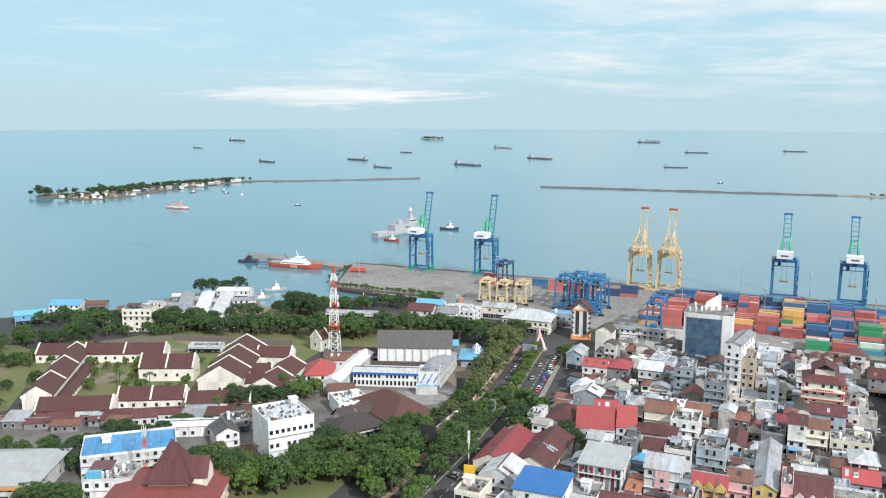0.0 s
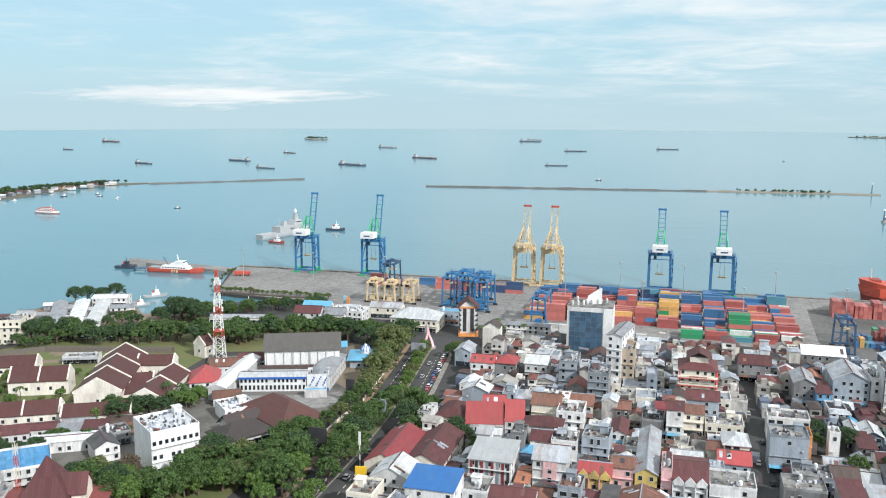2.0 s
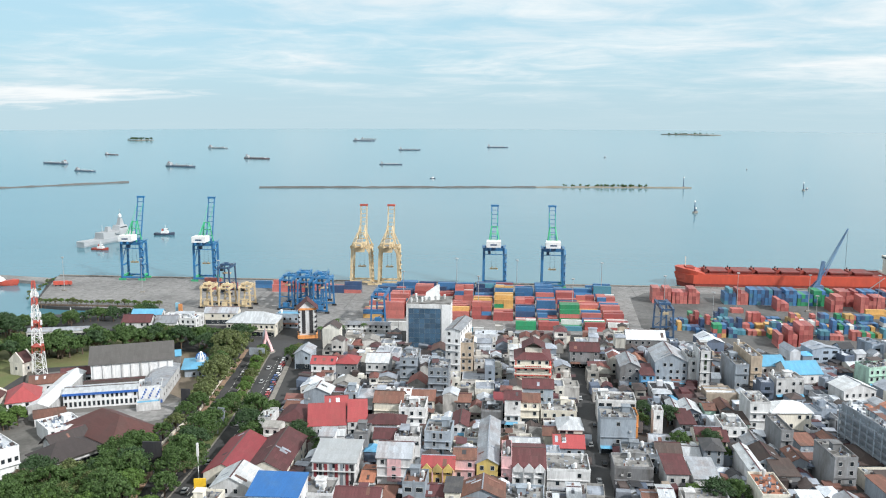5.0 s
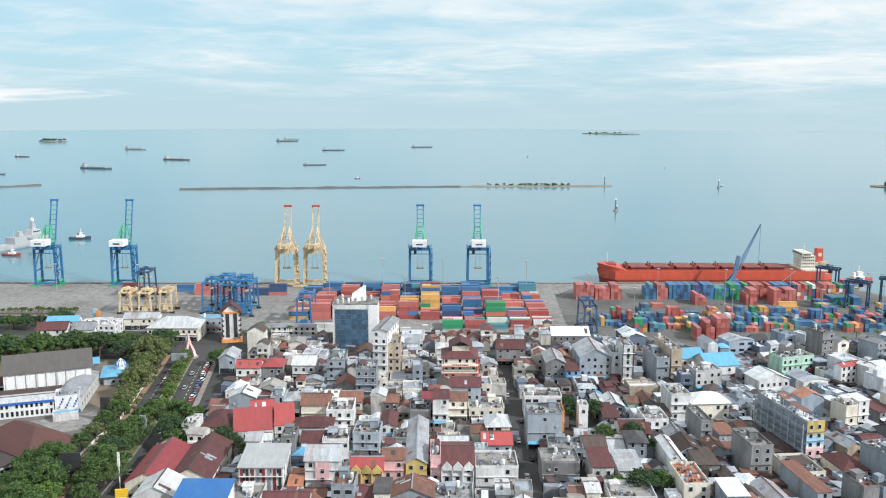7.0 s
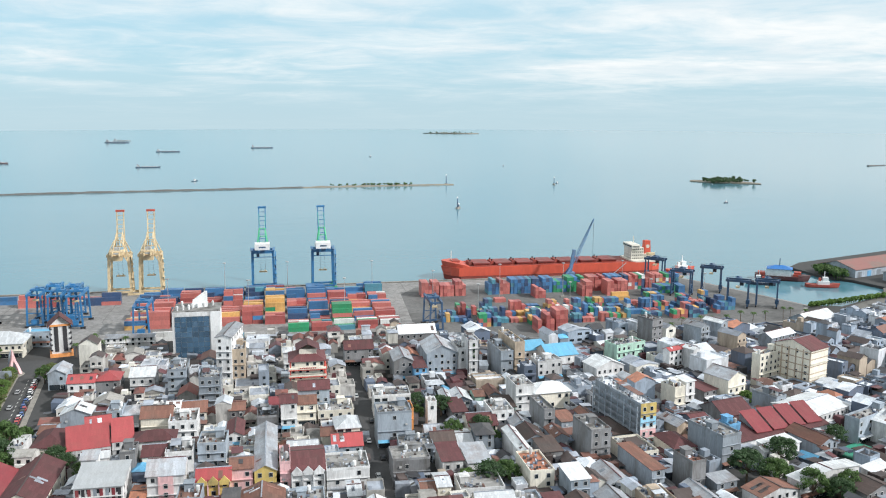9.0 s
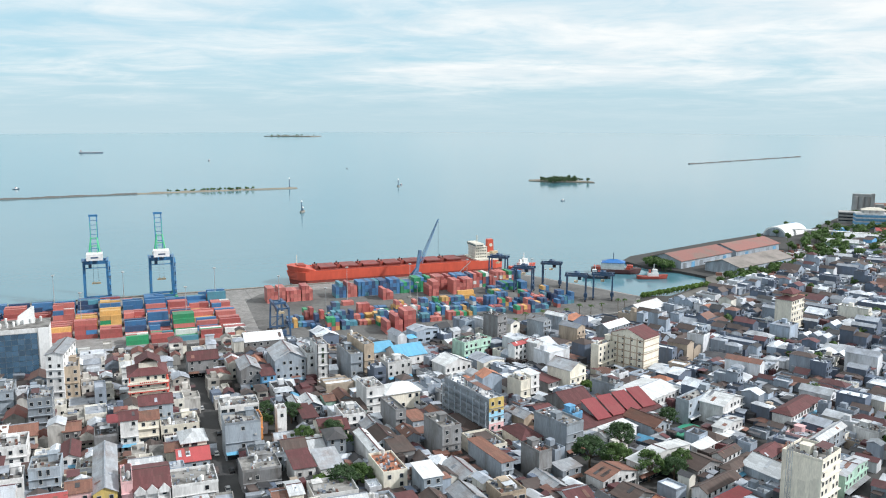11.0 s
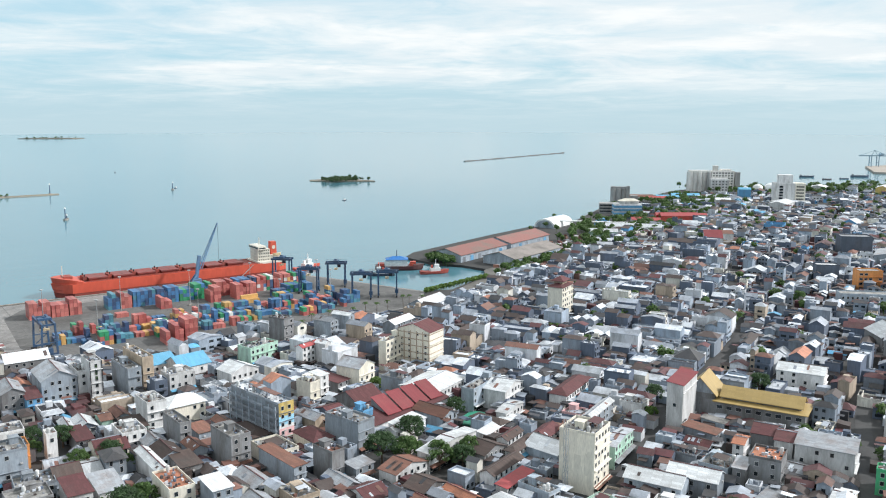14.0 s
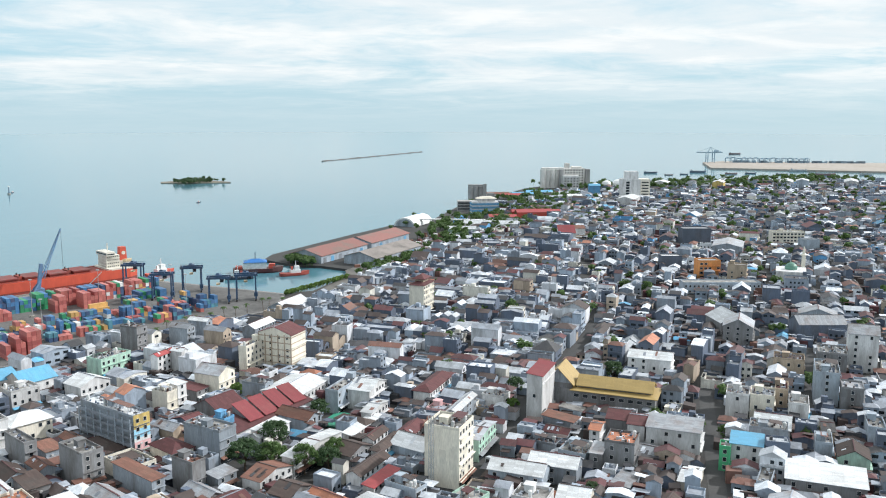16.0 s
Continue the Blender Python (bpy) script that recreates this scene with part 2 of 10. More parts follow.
BARK = paint("bark", (0.12, 0.085, 0.06), 0.95, 0.3, 3, 0.5)
BOX = {k: paint("box_" + k, c, 0.5, 0.12, 1.5, 0.25, (1, 1, 0.4), rand=0.22, dirt=(0.14, 0.09, 0.07)) for k, c in (
    ("red", (0.47, 0.15, 0.132)), ("rust", (0.35, 0.09, 0.085)), ("blue", (0.05, 0.165, 0.34)), ("navy", (0.04, 0.08, 0.17)),
    ("orange", (0.62, 0.37, 0.13)), ("green", (0.03, 0.26, 0.12)), ("white", (0.66, 0.67, 0.66)), ("teal", (0.08, 0.25, 0.33)))}


def leaf_material(name, color):
    """Leaves: matt faces that also let some light through, each spray a little different."""
    m = paint(name, color, 0.65, 0.4, 2.5, 0.35, bump=0, rand=0.42, dirt=(color[0] * 0.5, color[1] * 0.55, color[2] * 0.6), island=True)
    n, l = m.node_tree.nodes, m.node_tree.links
    b = n["Principled BSDF"]
    through_leaf, both_sides = n.new("ShaderNodeBsdfTranslucent"), n.new("ShaderNodeMixShader")
    both_sides.inputs[0].default_value = 0.45
    l.new(b.inputs["Base Color"].links[0].from_socket, through_leaf.inputs["Color"])
    l.new(b.outputs[0], both_sides.inputs[1])
    l.new(through_leaf.outputs[0], both_sides.inputs[2])
    l.new(both_sides.outputs[0], n["Material Output"].inputs["Surface"])
    return m


LEAF = {k: leaf_material("leaf_" + k, c) for k, c in (("green", (0.105, 0.185, 0.055)), ("bright", (0.15, 0.255, 0.06)), ("deep", (0.075, 0.14, 0.058)), ("olive", (0.185, 0.225, 0.085)), ("dry", (0.19, 0.145, 0.10)))}

# water: clear gloss over blue-green, with ripples at two scales
WATER = bpy.data.materials.new("sea_water")
WATER.use_nodes = True
n, l = WATER.node_tree.nodes, WATER.node_tree.links
b = n["Principled BSDF"]
b.inputs["Roughness"].default_value, b.inputs["IOR"].default_value = 0.13, 1.33
tc = n.new("ShaderNodeTexCoord")
heights = []
for sc, st in ((0.35, (1, 1, 1)), (0.03, (0.5, 1.4, 1))):
    mp, ns = n.new("ShaderNodeMapping"), n.new("ShaderNodeTexNoise")
    mp.inputs["Scale"].default_value = st
    ns.inputs["Scale"].default_value, ns.inputs["Detail"].default_value = sc, 4
    l.new(tc.outputs["Object"], mp.inputs["Vector"])
    l.new(mp.outputs[0], ns.inputs["Vector"])
    heights.append(ns)
add = n.new("ShaderNodeMath")
add.operation = "MULTIPLY_ADD"
add.inputs[1].default_value = 4.0
l.new(heights[1].outputs["Fac"], add.inputs[0])
l.new(heights[0].outputs["Fac"], add.inputs[2])
bp = n.new("ShaderNodeBump")
bp.inputs["Strength"].default_value, bp.inputs["Distance"].default_value = 0.15, 0.25
l.new(add.outputs[0], bp.inputs["Height"])
l.new(bp.outputs[0], b.inputs["Normal"])
mp, ns = n.new("ShaderNodeMapping"), n.new("ShaderNodeTexNoise")
mp.inputs["Scale"].default_value = (0.6, 1.6, 1)
ns.inputs["Scale"].default_value, ns.inputs["Detail"].default_value = 0.0035, 5
l.new(tc.outputs["Object"], mp.inputs["Vector"])
l.new(mp.outputs[0], ns.inputs["Vector"])
mx = n.new("ShaderNodeMix")
mx.data_type = "RGBA"
mx.inputs["A"].default_value, mx.inputs["B"].default_value = (0.062, 0.176, 0.226, 1), (0.098, 0.224, 0.273, 1)
l.new(ns.outputs["Fac"], mx.inputs["Factor"])
l.new(mx.outputs["Result"], b.inputs["Base Color"])


# ---------------------------------------------------------------- mesh tools
def box(bm, x0, x1, y0, y1, z0, z1):
    v = [bm.verts.new(p) for p in ((x0, y0, z0), (x1, y0, z0), (x1, y1, z0), (x0, y1, z0), (x0, y0, z1), (x1, y0, z1), (x1, y1, z1), (x0, y1, z1))]
    for f in ((3, 2, 1, 0), (4, 5, 6, 7), (0, 1, 5, 4), (1, 2, 6, 5), (2, 3, 7, 6), (3, 0, 4, 7)):
        bm.faces.new([v[i] for i in f])
    return v


def beam(bm, p, q, w, h=None):
    """A bar of section w x h from p to q."""
    p, q = Vector(p), Vector(q)
    d = (q - p).normalized()
    side = d.cross(Vector((0, 0, 1)))
    side = side.normalized() if side.length > 1e-4 else Vector((1, 0, 0))
    up = side.cross(d).normalized()
    a, c = side * w / 2, up * (h or w) / 2
    v = [bm.verts.new(e + sx * a + sz * c) for e in (p, q) for sx, sz in ((-1, -1), (1, -1), (1, 1), (-1, 1))]
    for f in ((3, 2, 1, 0), (4, 5, 6, 7), (0, 1, 5, 4), (1, 2, 6, 5), (2, 3, 7, 6), (3, 0, 4, 7)):
        bm.faces.new([v[i] for i in f])


def ring(bm, x, y, z0, z1, r0, r1, n=12, cap=True):
    """A round or tapered drum."""
    a = [bm.verts.new((x + r0 * math.cos(k * math.tau / n), y + r0 * math.sin(k * math.tau / n), z0)) for k in range(n)]
    c = [bm.verts.new((x + r1 * math.cos(k * math.tau / n), y + r1 * math.sin(k * math.tau / n), z1)) for k in range(n)]
    for k in range(n):
        bm.faces.new((a[k], a[(k + 1) % n], c[(k + 1) % n], c[k]))
    if cap:
        bm.faces.new(a[::-1])
        bm.faces.new(c)


def poly(bm, pts, z0, z1):
    """An upright prism over a plan outline (counter-clockwise)."""
    a = [bm.verts.new((x, y, z0)) for x, y in pts]
    c = [bm.verts.new((x, y, z1)) for x, y in pts]
    k = len(pts)
    for i in range(k):
        bm.faces.new((a[i], a[(i + 1) % k], c[(i + 1) % k], c[i]))
    bm.faces.new(a[::-1])
    bm.faces.new(c)


def loft(bm, rings):
    """Skin over rings of equal length, closed at both ends."""
    vs = [[bm.verts.new(p) for p in r] for r in rings]
    for a, c in zip(vs, vs[1:]):
        for i in range(len(a)):
            bm.faces.new((a[i], a[(i + 1) % len(a)], c[(i + 1) % len(a)], c[i]))
    bm.faces.new(vs[0][::-1])
    bm.faces.new(vs[-1])


def gable(bm, w, d, z, rise, over=0.5, thick=0.18, along="x"):
    """Two roof slopes over a w x d plan that starts at the origin, ridge along x or y."""
    if along == "x":
        for y0, y1, za, zb in ((-over, d / 2, z - over * rise / d * 2, z + rise), (d / 2, d + over, z + rise, z - over * rise / d * 2)):
            v = [bm.verts.new(p) for p in ((-over, y0, za), (w + over, y0, za), (w + over, y1, zb), (-over, y1, zb), (-over, y0, za + thick), (w + over, y0, za + thick), (w + over, y1, zb + thick), (-over, y1, zb + thick))]
            for f in ((3, 2, 1, 0), (4, 5, 6, 7), (0, 1, 5, 4), (1, 2, 6, 5), (2, 3, 7, 6), (3, 0, 4, 7)):
                bm.faces.new([v[i] for i in f])
    else:
        for x0, x1, za, zb in ((-over, w / 2, z - over * rise / w * 2, z + rise), (w / 2, w + over, z + rise, z - over * rise / w * 2)):
            v = [bm.verts.new(p) for p in ((x0, -over, za), (x1, -over, zb), (x1, d + over, zb), (x0, d + over, za), (x0, -over, za + thick), (x1, -over, zb + thick), (x1, d + over, zb + thick), (x0, d + over, za + thick))]
            for f in ((3, 2, 1, 0), (4, 5, 6, 7), (0, 1, 5, 4), (1, 2, 6, 5), (2, 3, 7, 6), (3, 0, 4, 7)):
                bm.faces.new([v[i] for i in f])


def hip(bm, w, d, z, rise, over=0.8, thick=0.2):
    """A hipped roof over a w x d plan that starts at the origin."""
    m = min(w, d) / 2
    e = [(-over, -over), (w + over, -over), (w + over, d + over), (-over, d + over)]
    r = [(m, d / 2), (w - m, d / 2)] if w > d + 0.2 else [(w / 2, m), (w / 2, d - m)] if d > w + 0.2 else [(w / 2, d / 2)]
    lo = [bm.verts.new((x, y, z - 0.3)) for x, y in e]
    hi = [bm.verts.new((x, y, z - 0.3 + thick)) for x, y in e]
    t = [bm.verts.new((x, y, z + rise)) for x, y in r]
    bm.faces.new(lo[::-1])
    for i in range(4):
        bm.faces.new((lo[i], lo[(i + 1) % 4], hi[(i + 1) % 4], hi[i]))
    if len(t) == 1:
        for i in range(4):
            bm.faces.new((hi[i], hi[(i + 1) % 4], t[0]))
    elif w > d:
        bm.faces.new((hi[0], hi[1], t[1], t[0]))
        bm.faces.new((hi[1], hi[2], t[1]))
        bm.faces.new((hi[2], hi[3], t[0], t[1]))
        bm.faces.new((hi[3], hi[0], t[0]))
    else:
        bm.faces.new((hi[0], hi[1], t[0]))
        bm.faces.new((hi[1], hi[2], t[1], t[0]))
        bm.faces.new((hi[2], hi[3], t[1]))
        bm.faces.new((hi[3], hi[0], t[0], t[1]))


def mesh_of(name, bm, material):
    me = bpy.data.meshes.new(name)
    bm.to_mesh(me)
    bm.free()
    me.materials.append(material)
    return me


def part(name, bm, material, parent, label=""):
    me = bm if isinstance(bm, bpy.types.Mesh) else mesh_of(name, bm, material)
    ob = new(name, me)
    ob.parent = parent
    return tagged(ob, label)


def thing(name, x, y, z=0.0, rot=0.0, label="", category="", group="", kind=""):
    ob = new(name)
    ob.empty_display_size = 0.5
    ob.matrix_basis = pose(x, y, z, 0, 0, rot)
    return tagged(ob, label, category, group, kind)


def shaped(*calls):
    bm = bmesh.new()
    for fn, *a in calls:
        fn(bm, *a)
    return bm


def solid(name, bm, material, x=0, y=0, z=0, rot=0, label="", category="", group="", kind=""):
    ob = new(name, mesh_of(name, bm, material))
    ob.matrix_basis = pose(x, y, z, 0, 0, rot)
    return tagged(ob, label, category, group, kind)


RNG = random.Random(7)

# ---------------------------------------------------------------- sea, land, quay, roads
def disc(bm, r, z, n=160):
    rings = [[bm.verts.new((rad * math.cos(k * math.tau / n), rad * math.sin(k * math.tau / n), z)) for k in range(n)] for rad in (300, 900, 2000, 3400, r)]
    bm.faces.new(rings[0])
    for a, c in zip(rings, rings[1:]):
        for k in range(n):
            bm.faces.new((a[k], c[k], c[(k + 1) % n], a[(k + 1) % n]))


solid("water", shaped((disc, 4985, -2.0)), WATER, label="calm grey-blue sea reaching the horizon", category="sea", kind="structure")

COAST = [(-4000, -600), (-900, 150), (-520, 330), (-447, 395), (-424, 415), (-410, 432), (-404, 470), (-380, 512), (-362, 506), (-330, 474), (-296, 487), (-290, 520), (-236, 531), (-238, 537), (-300, 541), (-318, 545), (-352, 630), (-352, 644)]
QUAY = [(80, 644), (300, 644), (318, 600), (335, 556), (350, 520), (372, 512), (418, 535), (444, 562), (438, 590), (424, 610), (420, 650), (440, 668)]
EAST = [(570, 716), (650, 742), (730, 752), (840, 822), (930, 880), (1010, 890), (1120, 935), (1240, 950), (1330, 905), (1480, 850), (1600, 740), (1720, 560), (2100, 200), (4000, -900)]
LAND = (COAST + QUAY + EAST + [(3000, -3000), (-3000, -3000)])[::-1]
solid("ground", shaped((poly, LAND, -4.0, 0.0)), CITY_GROUND, label="dusty grey city ground between the houses", category="ground", kind="structure")

PORT = [(-352, 640), (-318, 546), (-240, 538), (-215, 505), (-150, 500), (-60, 500), (72, 500), (100, 478), (170, 464), (260, 478), (320, 480), (352, 518), (337, 556), (320, 600), (302, 642)]
solid("port_apron", shaped((poly, PORT[::-1], -0.02, 0.06)), APRON, label="stained grey concrete apron of the container port", category="pavement", kind="structure")
solid("east_yard", shaped((poly, [(94, 486), (102, 479), (170, 466), (260, 480), (318, 482), (349, 518), (335, 555), (318, 598), (306, 622), (98, 622), (84, 600), (80, 520)], 0.05, 0.064)), EAST_YARD, label="dark stained asphalt of the eastern container yard", category="pavement", kind="structure")
# joints between the apron's slabs and the painted lane lines
JOINT = paint("apron_joint", (0.10, 0.10, 0.10), 0.9, 0.2, 1, 0.1)
LINE = paint("lane_paint", (0.62, 0.62, 0.58), 0.7, 0.3, 1, 0.1)
bm = bmesh.new()
for k in range(9):
    box(bm, -300 + 3 * k, 295, 548 + 11 * k, 548.25 + 11 * k, 0.05, 0.068)
for k in range(27):
    box(bm, -285 + 22 * k, -284.7 + 22 * k, 552 if k < 17 else 556, 640, 0.05, 0.068)
solid("apron_joint", bm, JOINT, label="dark tarred joints between concrete slabs", category="pavement joint", kind="structure")
solid("quay_kerb", shaped((box, -352, 300, 642.6, 644.6, -3, 0.55)), KERB, label="pale concrete edge beam of the quay", category="quay", kind="structure")
bm = bmesh.new()
for k in range(54):
    box(bm, -346 + 12 * k, -345 + 12 * k, 644.6, 645.3, -1.9, 0.2)
solid("quay_fender", bm, DARK, label="black rubber fenders along the quay wall", category="fender", kind="stuff")

# main avenue with a planted median, cross road in front of the port
WEST_LANE = [(150, -126), (205, -124), (262, -121), (290, -124.5), (311, -129), (332, -129), (352, -127.5), (390, -131.5), (430, -135.5), (458, -139)]
EAST_LANE = [(150, -110), (205, -110), (262, -109.5), (300, -109.5), (337, -111), (375, -114.5), (400, -117.5), (434, -121.5), (458, -124)]


def lane_x(lane, y):
    """The middle of a carriageway at y."""
    for (y0, x0), (y1, x1) in zip(lane, lane[1:]):
        if y <= y1:
            return x0 + (x1 - x0) * (y - y0) / (y1 - y0)
    return lane[-1][1]


def ribbon(bm, lane, off, width, z0, z1, y0=150, y1=462, step=4.0):
    """A strip that follows a carriageway at a distance from its middle."""
    n = int((y1 - y0) / step)
    loft(bm, [[(lane_x(lane, y) + off - width / 2, y, z0), (lane_x(lane, y) + off + width / 2, y, z0), (lane_x(lane, y) + off + width / 2, y, z1), (lane_x(lane, y) + off - width / 2, y, z1)] for y in [y0 + (y1 - y0) * k / n for k in range(n + 1)]])


solid("road", shaped((ribbon, WEST_LANE, 0, 8.0, 0, 0.07)), ASPHALT, label="dark asphalt carriageway of the curving avenue", category="road", kind="structure")
solid("road", shaped((ribbon, EAST_LANE, 0, 11.0, 0, 0.07)), ASPHALT, label="wide dark asphalt carriageway with parked cars", category="road", kind="structure")
solid("road", shaped((box, -178, -60, 456, 472, 0, 0.075)), ASPHALT, label="asphalt road crossing before the port gate", category="road", kind="structure")
solid("road", shaped((box, -262, -170, 486, 494, 0, 0.075)), ASPHALT, label="asphalt road along the harbour fence", category="road", kind="structure")
solid("road", shaped((box, -420, -300, 400, 412, 0, 0.075)), ASPHALT, -6, 30, 0, 14, label="asphalt shore road beside the old fort", category="road", kind="structure")
solid("road", shaped((box, 31, 38, 180, 470, 0, 0.07)), ASPHALT, label="narrow asphalt street between shophouses", category="road", kind="structure")
for a, c in (((200, 94), (400, 214)), ((200, 196), (440, 308)), ((365, 145), (470, 186))):
    dx, dy = c[0] - a[0], c[1] - a[1]
    solid("road", shaped((box, 0, math.hypot(dx, dy), -3.2, 3.2, 0, 0.07)), ASPHALT, a[0], a[1], 0, math.degrees(math.atan2(dy, dx)), label="narrow asphalt street through the old town", category="road", kind="structure")
for lane, off, w, lab in ((WEST_LANE, -5.2, 2.4, "orange-brown paved footpath"), (WEST_LANE, 4.35, 0.7, "pale brick-edged kerb"), (EAST_LANE, -5.85, 0.7, "pale brick-edged kerb"), (EAST_LANE, 6.7, 2.4, "pale paved footpath")):
    solid("kerb", shaped((ribbon, lane, off, w, 0, 0.17, 150, 452)), paint("brick_paving", (0.33, 0.22, 0.15), 0.85, 0.3, 2, 0.3) if "orange" in lab else KERB, label=lab + " beside the avenue", category="kerb", kind="structure")
solid("avenue_wall", shaped((ribbon, WEST_LANE, -6.9, 0.35, 0, 1.3, 300, 420)), WALL["cream"], label="low cream garden wall along the footpath", category="wall", kind="structure")
bm = bmesh.new()
n = 60
loft(bm, [[(lane_x(WEST_LANE, y) + 4.7, y, 0), (lane_x(EAST_LANE, y) - 6.2, y, 0), (lane_x(EAST_LANE, y) - 6.2, y, 0.14), (lane_x(WEST_LANE, y) + 4.7, y, 0.14)] for y in [295 + 153 * k / n for k in range(n + 1)]])
solid("median_grass", bm, GRASS, label="grass strip between the carriageways", category="grass", kind="structure")
bm = bmesh.new()
for k in range(52):
    y = 160 + 5.4 * k
    for lane in (WEST_LANE, EAST_LANE):
        x = lane_x(lane, y)
        box(bm, x - 0.12, x + 0.12, y, y + 2.4, 0.06, 0.082)
solid("lane_line", bm, LINE, label="broken white lane lines", category="road marking", kind="structure")
solid("fort_lawn", shaped((poly, [(-345, 290), (-292, 282), (-235, 318), (-240, 400), (-300, 420), (-350, 390), (-380, 330)], 0, 0.05)), GRASS, label="worn green lawn inside the old fort", category="grass", kind="structure")
solid("field", shaped((poly, [(-480, 230), (-330, 235), (-318, 262), (-366, 330), (-400, 340), (-500, 300)], 0, 0.06)), GRASS, label="patchy green field below the fort wall", category="grass", kind="structure")
solid("fort_path", shaped((poly, [(-262, 318), (-254, 322), (-268, 372), (-278, 372)], 0, 0.09)), ASPHALT, label="grey paved drive in the fort court", category="path", kind="structure")

# ---------------------------------------------------------------- houses
WINDOWS = []


def window_mesh(name, w, h):
    """One piece: a proud frame with the dark pane set back in it."""
    bm = bmesh.new()
    x, f = w / 2 + 0.1, 0.09
    o = [bm.verts.new(p) for p in ((-x, 0.02, -0.12), (x, 0.02, -0.12), (x, 0.02, h + 0.12), (-x, 0.02, h + 0.12))]
    p = [bm.verts.new(q) for q in ((-x, -0.12, -0.12), (x, -0.12, -0.12), (x, -0.12, h + 0.12), (-x, -0.12, h + 0.12))]
    q = [bm.verts.new(r) for r in ((-x + f, -0.12, 0), (x - f, -0.12, 0), (x - f, -0.12, h), (-x + f, -0.12, h))]
    g = [bm.verts.new(r) for r in ((-x + f, -0.01, 0), (x - f, -0.01, 0), (x - f, -0.01, h), (-x + f, -0.01, h))]
    for a, c in ((o, p), (p, q), (q, g)):
        for k in range(4):
            bm.faces.new((a[k], a[(k + 1) % 4], c[(k + 1) % 4], c[k]))
    pane = bm.faces.new(g)
    pane.material_index = 1
    me = mesh_of(name, bm, FRAME)
    me.materials.append(GLASS)
    return me


WINDOWS = [window_mesh("window", 1.2, 1.5), window_mesh("window", 2.2, 1.5), window_mesh("window", 1.0, 2.1), window_mesh("window", 3.4, 1.2)]
TANK = mesh_of("water_tank", shaped((loft, [[(r * math.cos(k * math.tau / 12), r * math.sin(k * math.tau / 12), z) for k in range(12)] for r, z in ((0.5, 0), (0.5, 0.9), (0.68, 0.95), (0.68, 2.3), (0.25, 2.6))])), PLASTIC)
AIRCON = mesh_of("air_conditioner", shaped((box, -0.45, 0.45, -0.4, 0, 0, 0.65)), FRAME)


def hang(mesh, name, parent, x, y, z, rot=0):
    ob = new(name, mesh)
    ob.parent = parent
    ob.matrix_basis = pose(x, y, z, 0, 0, rot)
    return ob


def windows_on(h, side, length, depth, height, floors, kind, spacing, rng, z_first=0.9):
    """Rows of windows on one wall: 's' the front, 'e', 'w' or 'n'."""
    cols = max(1, int(length / spacing))
    step = height / floors
    for f in range(floors):
        for c in range(cols):
            if rng.random() < 0.18:
                continue
            u = (c + 0.5) * length / cols
            z = f * step + z_first
            if side == "s":
                hang(WINDOWS[kind], "window", h, u, 0, z)
            elif side == "e":
                hang(WINDOWS[kind], "window", h, depth, u, z, 90)
            elif side == "w":
                hang(WINDOWS[kind], "window", h, 0, u, z, -90)


COLOUR_WORD = {"clean": "clean white", "slate": "dark blue-grey", "white": "white-painted", "grey": "grey rendered", "cement": "raw grey cement", "cream": "cream-painted", "yellow": "yellow-painted", "pink": "pink-painted", "blue": "blue-painted", "pale": "pale blue-grey", "mint": "mint-green", "tan": "tan-rendered", "orange": "orange-painted", "red": "red-painted", "green": "green-painted", "black": "black-clad", "fort": "cream-plastered"}
ROOF_WORD = {"ash": "pale grey sheet", "brick": "brick-red", "azure": "bright blue sheet", "sheet": "pale sheet", "tiled": "dark brown tiled", "grey": "grey zinc", "white": "white sheet-metal", "rust": "rust-brown tin", "maroon": "dark maroon", "red": "bright red", "brown": "weathered brown", "blue": "blue sheet-metal", "sky": "light blue sheet-metal", "dark": "dark", "old": "weathered grey-brown", "crimson": "faded crimson", "villa": "red-brown", "slab": "stained concrete", "gold": "golden tiled", "orange": "orange tiled", "fort": "maroon tiled"}
FOOT = {}
ROOFTOPS = []


def blocked(x, y, r):
    """Is a circle on the ground taken by a building?"""
    i, j = int(x // 32), int(y // 32)
    return any((x - a) ** 2 + (y - e) ** 2 < (r + q) ** 2 for di in (-1, 0, 1) for dj in (-1, 0, 1) for a, e, q in FOOT.get((i + di, j + dj), ()))


def claim(x, y, w, d, rot):
    """Keep the plan of a building free of fillers: a grid of circles over it."""
    ca, sa = math.cos(radians(rot)), math.sin(radians(rot))
    s = max(1.5, min(w, d) / 2)
    nu, nv = max(1, math.ceil(w / (1.6 * s) - 0.3)), max(1, math.ceil(d / (1.6 * s) - 0.3))
    for i in range(nu):
        for j in range(nv):
            u, v = (i + 0.5) * w / nu, (j + 0.5) * d / nv
            px, py = x + u * ca - v * sa, y + u * sa + v * ca
            FOOT.setdefault((int(px // 32), int(py // 32)), []).append((px, py, s))


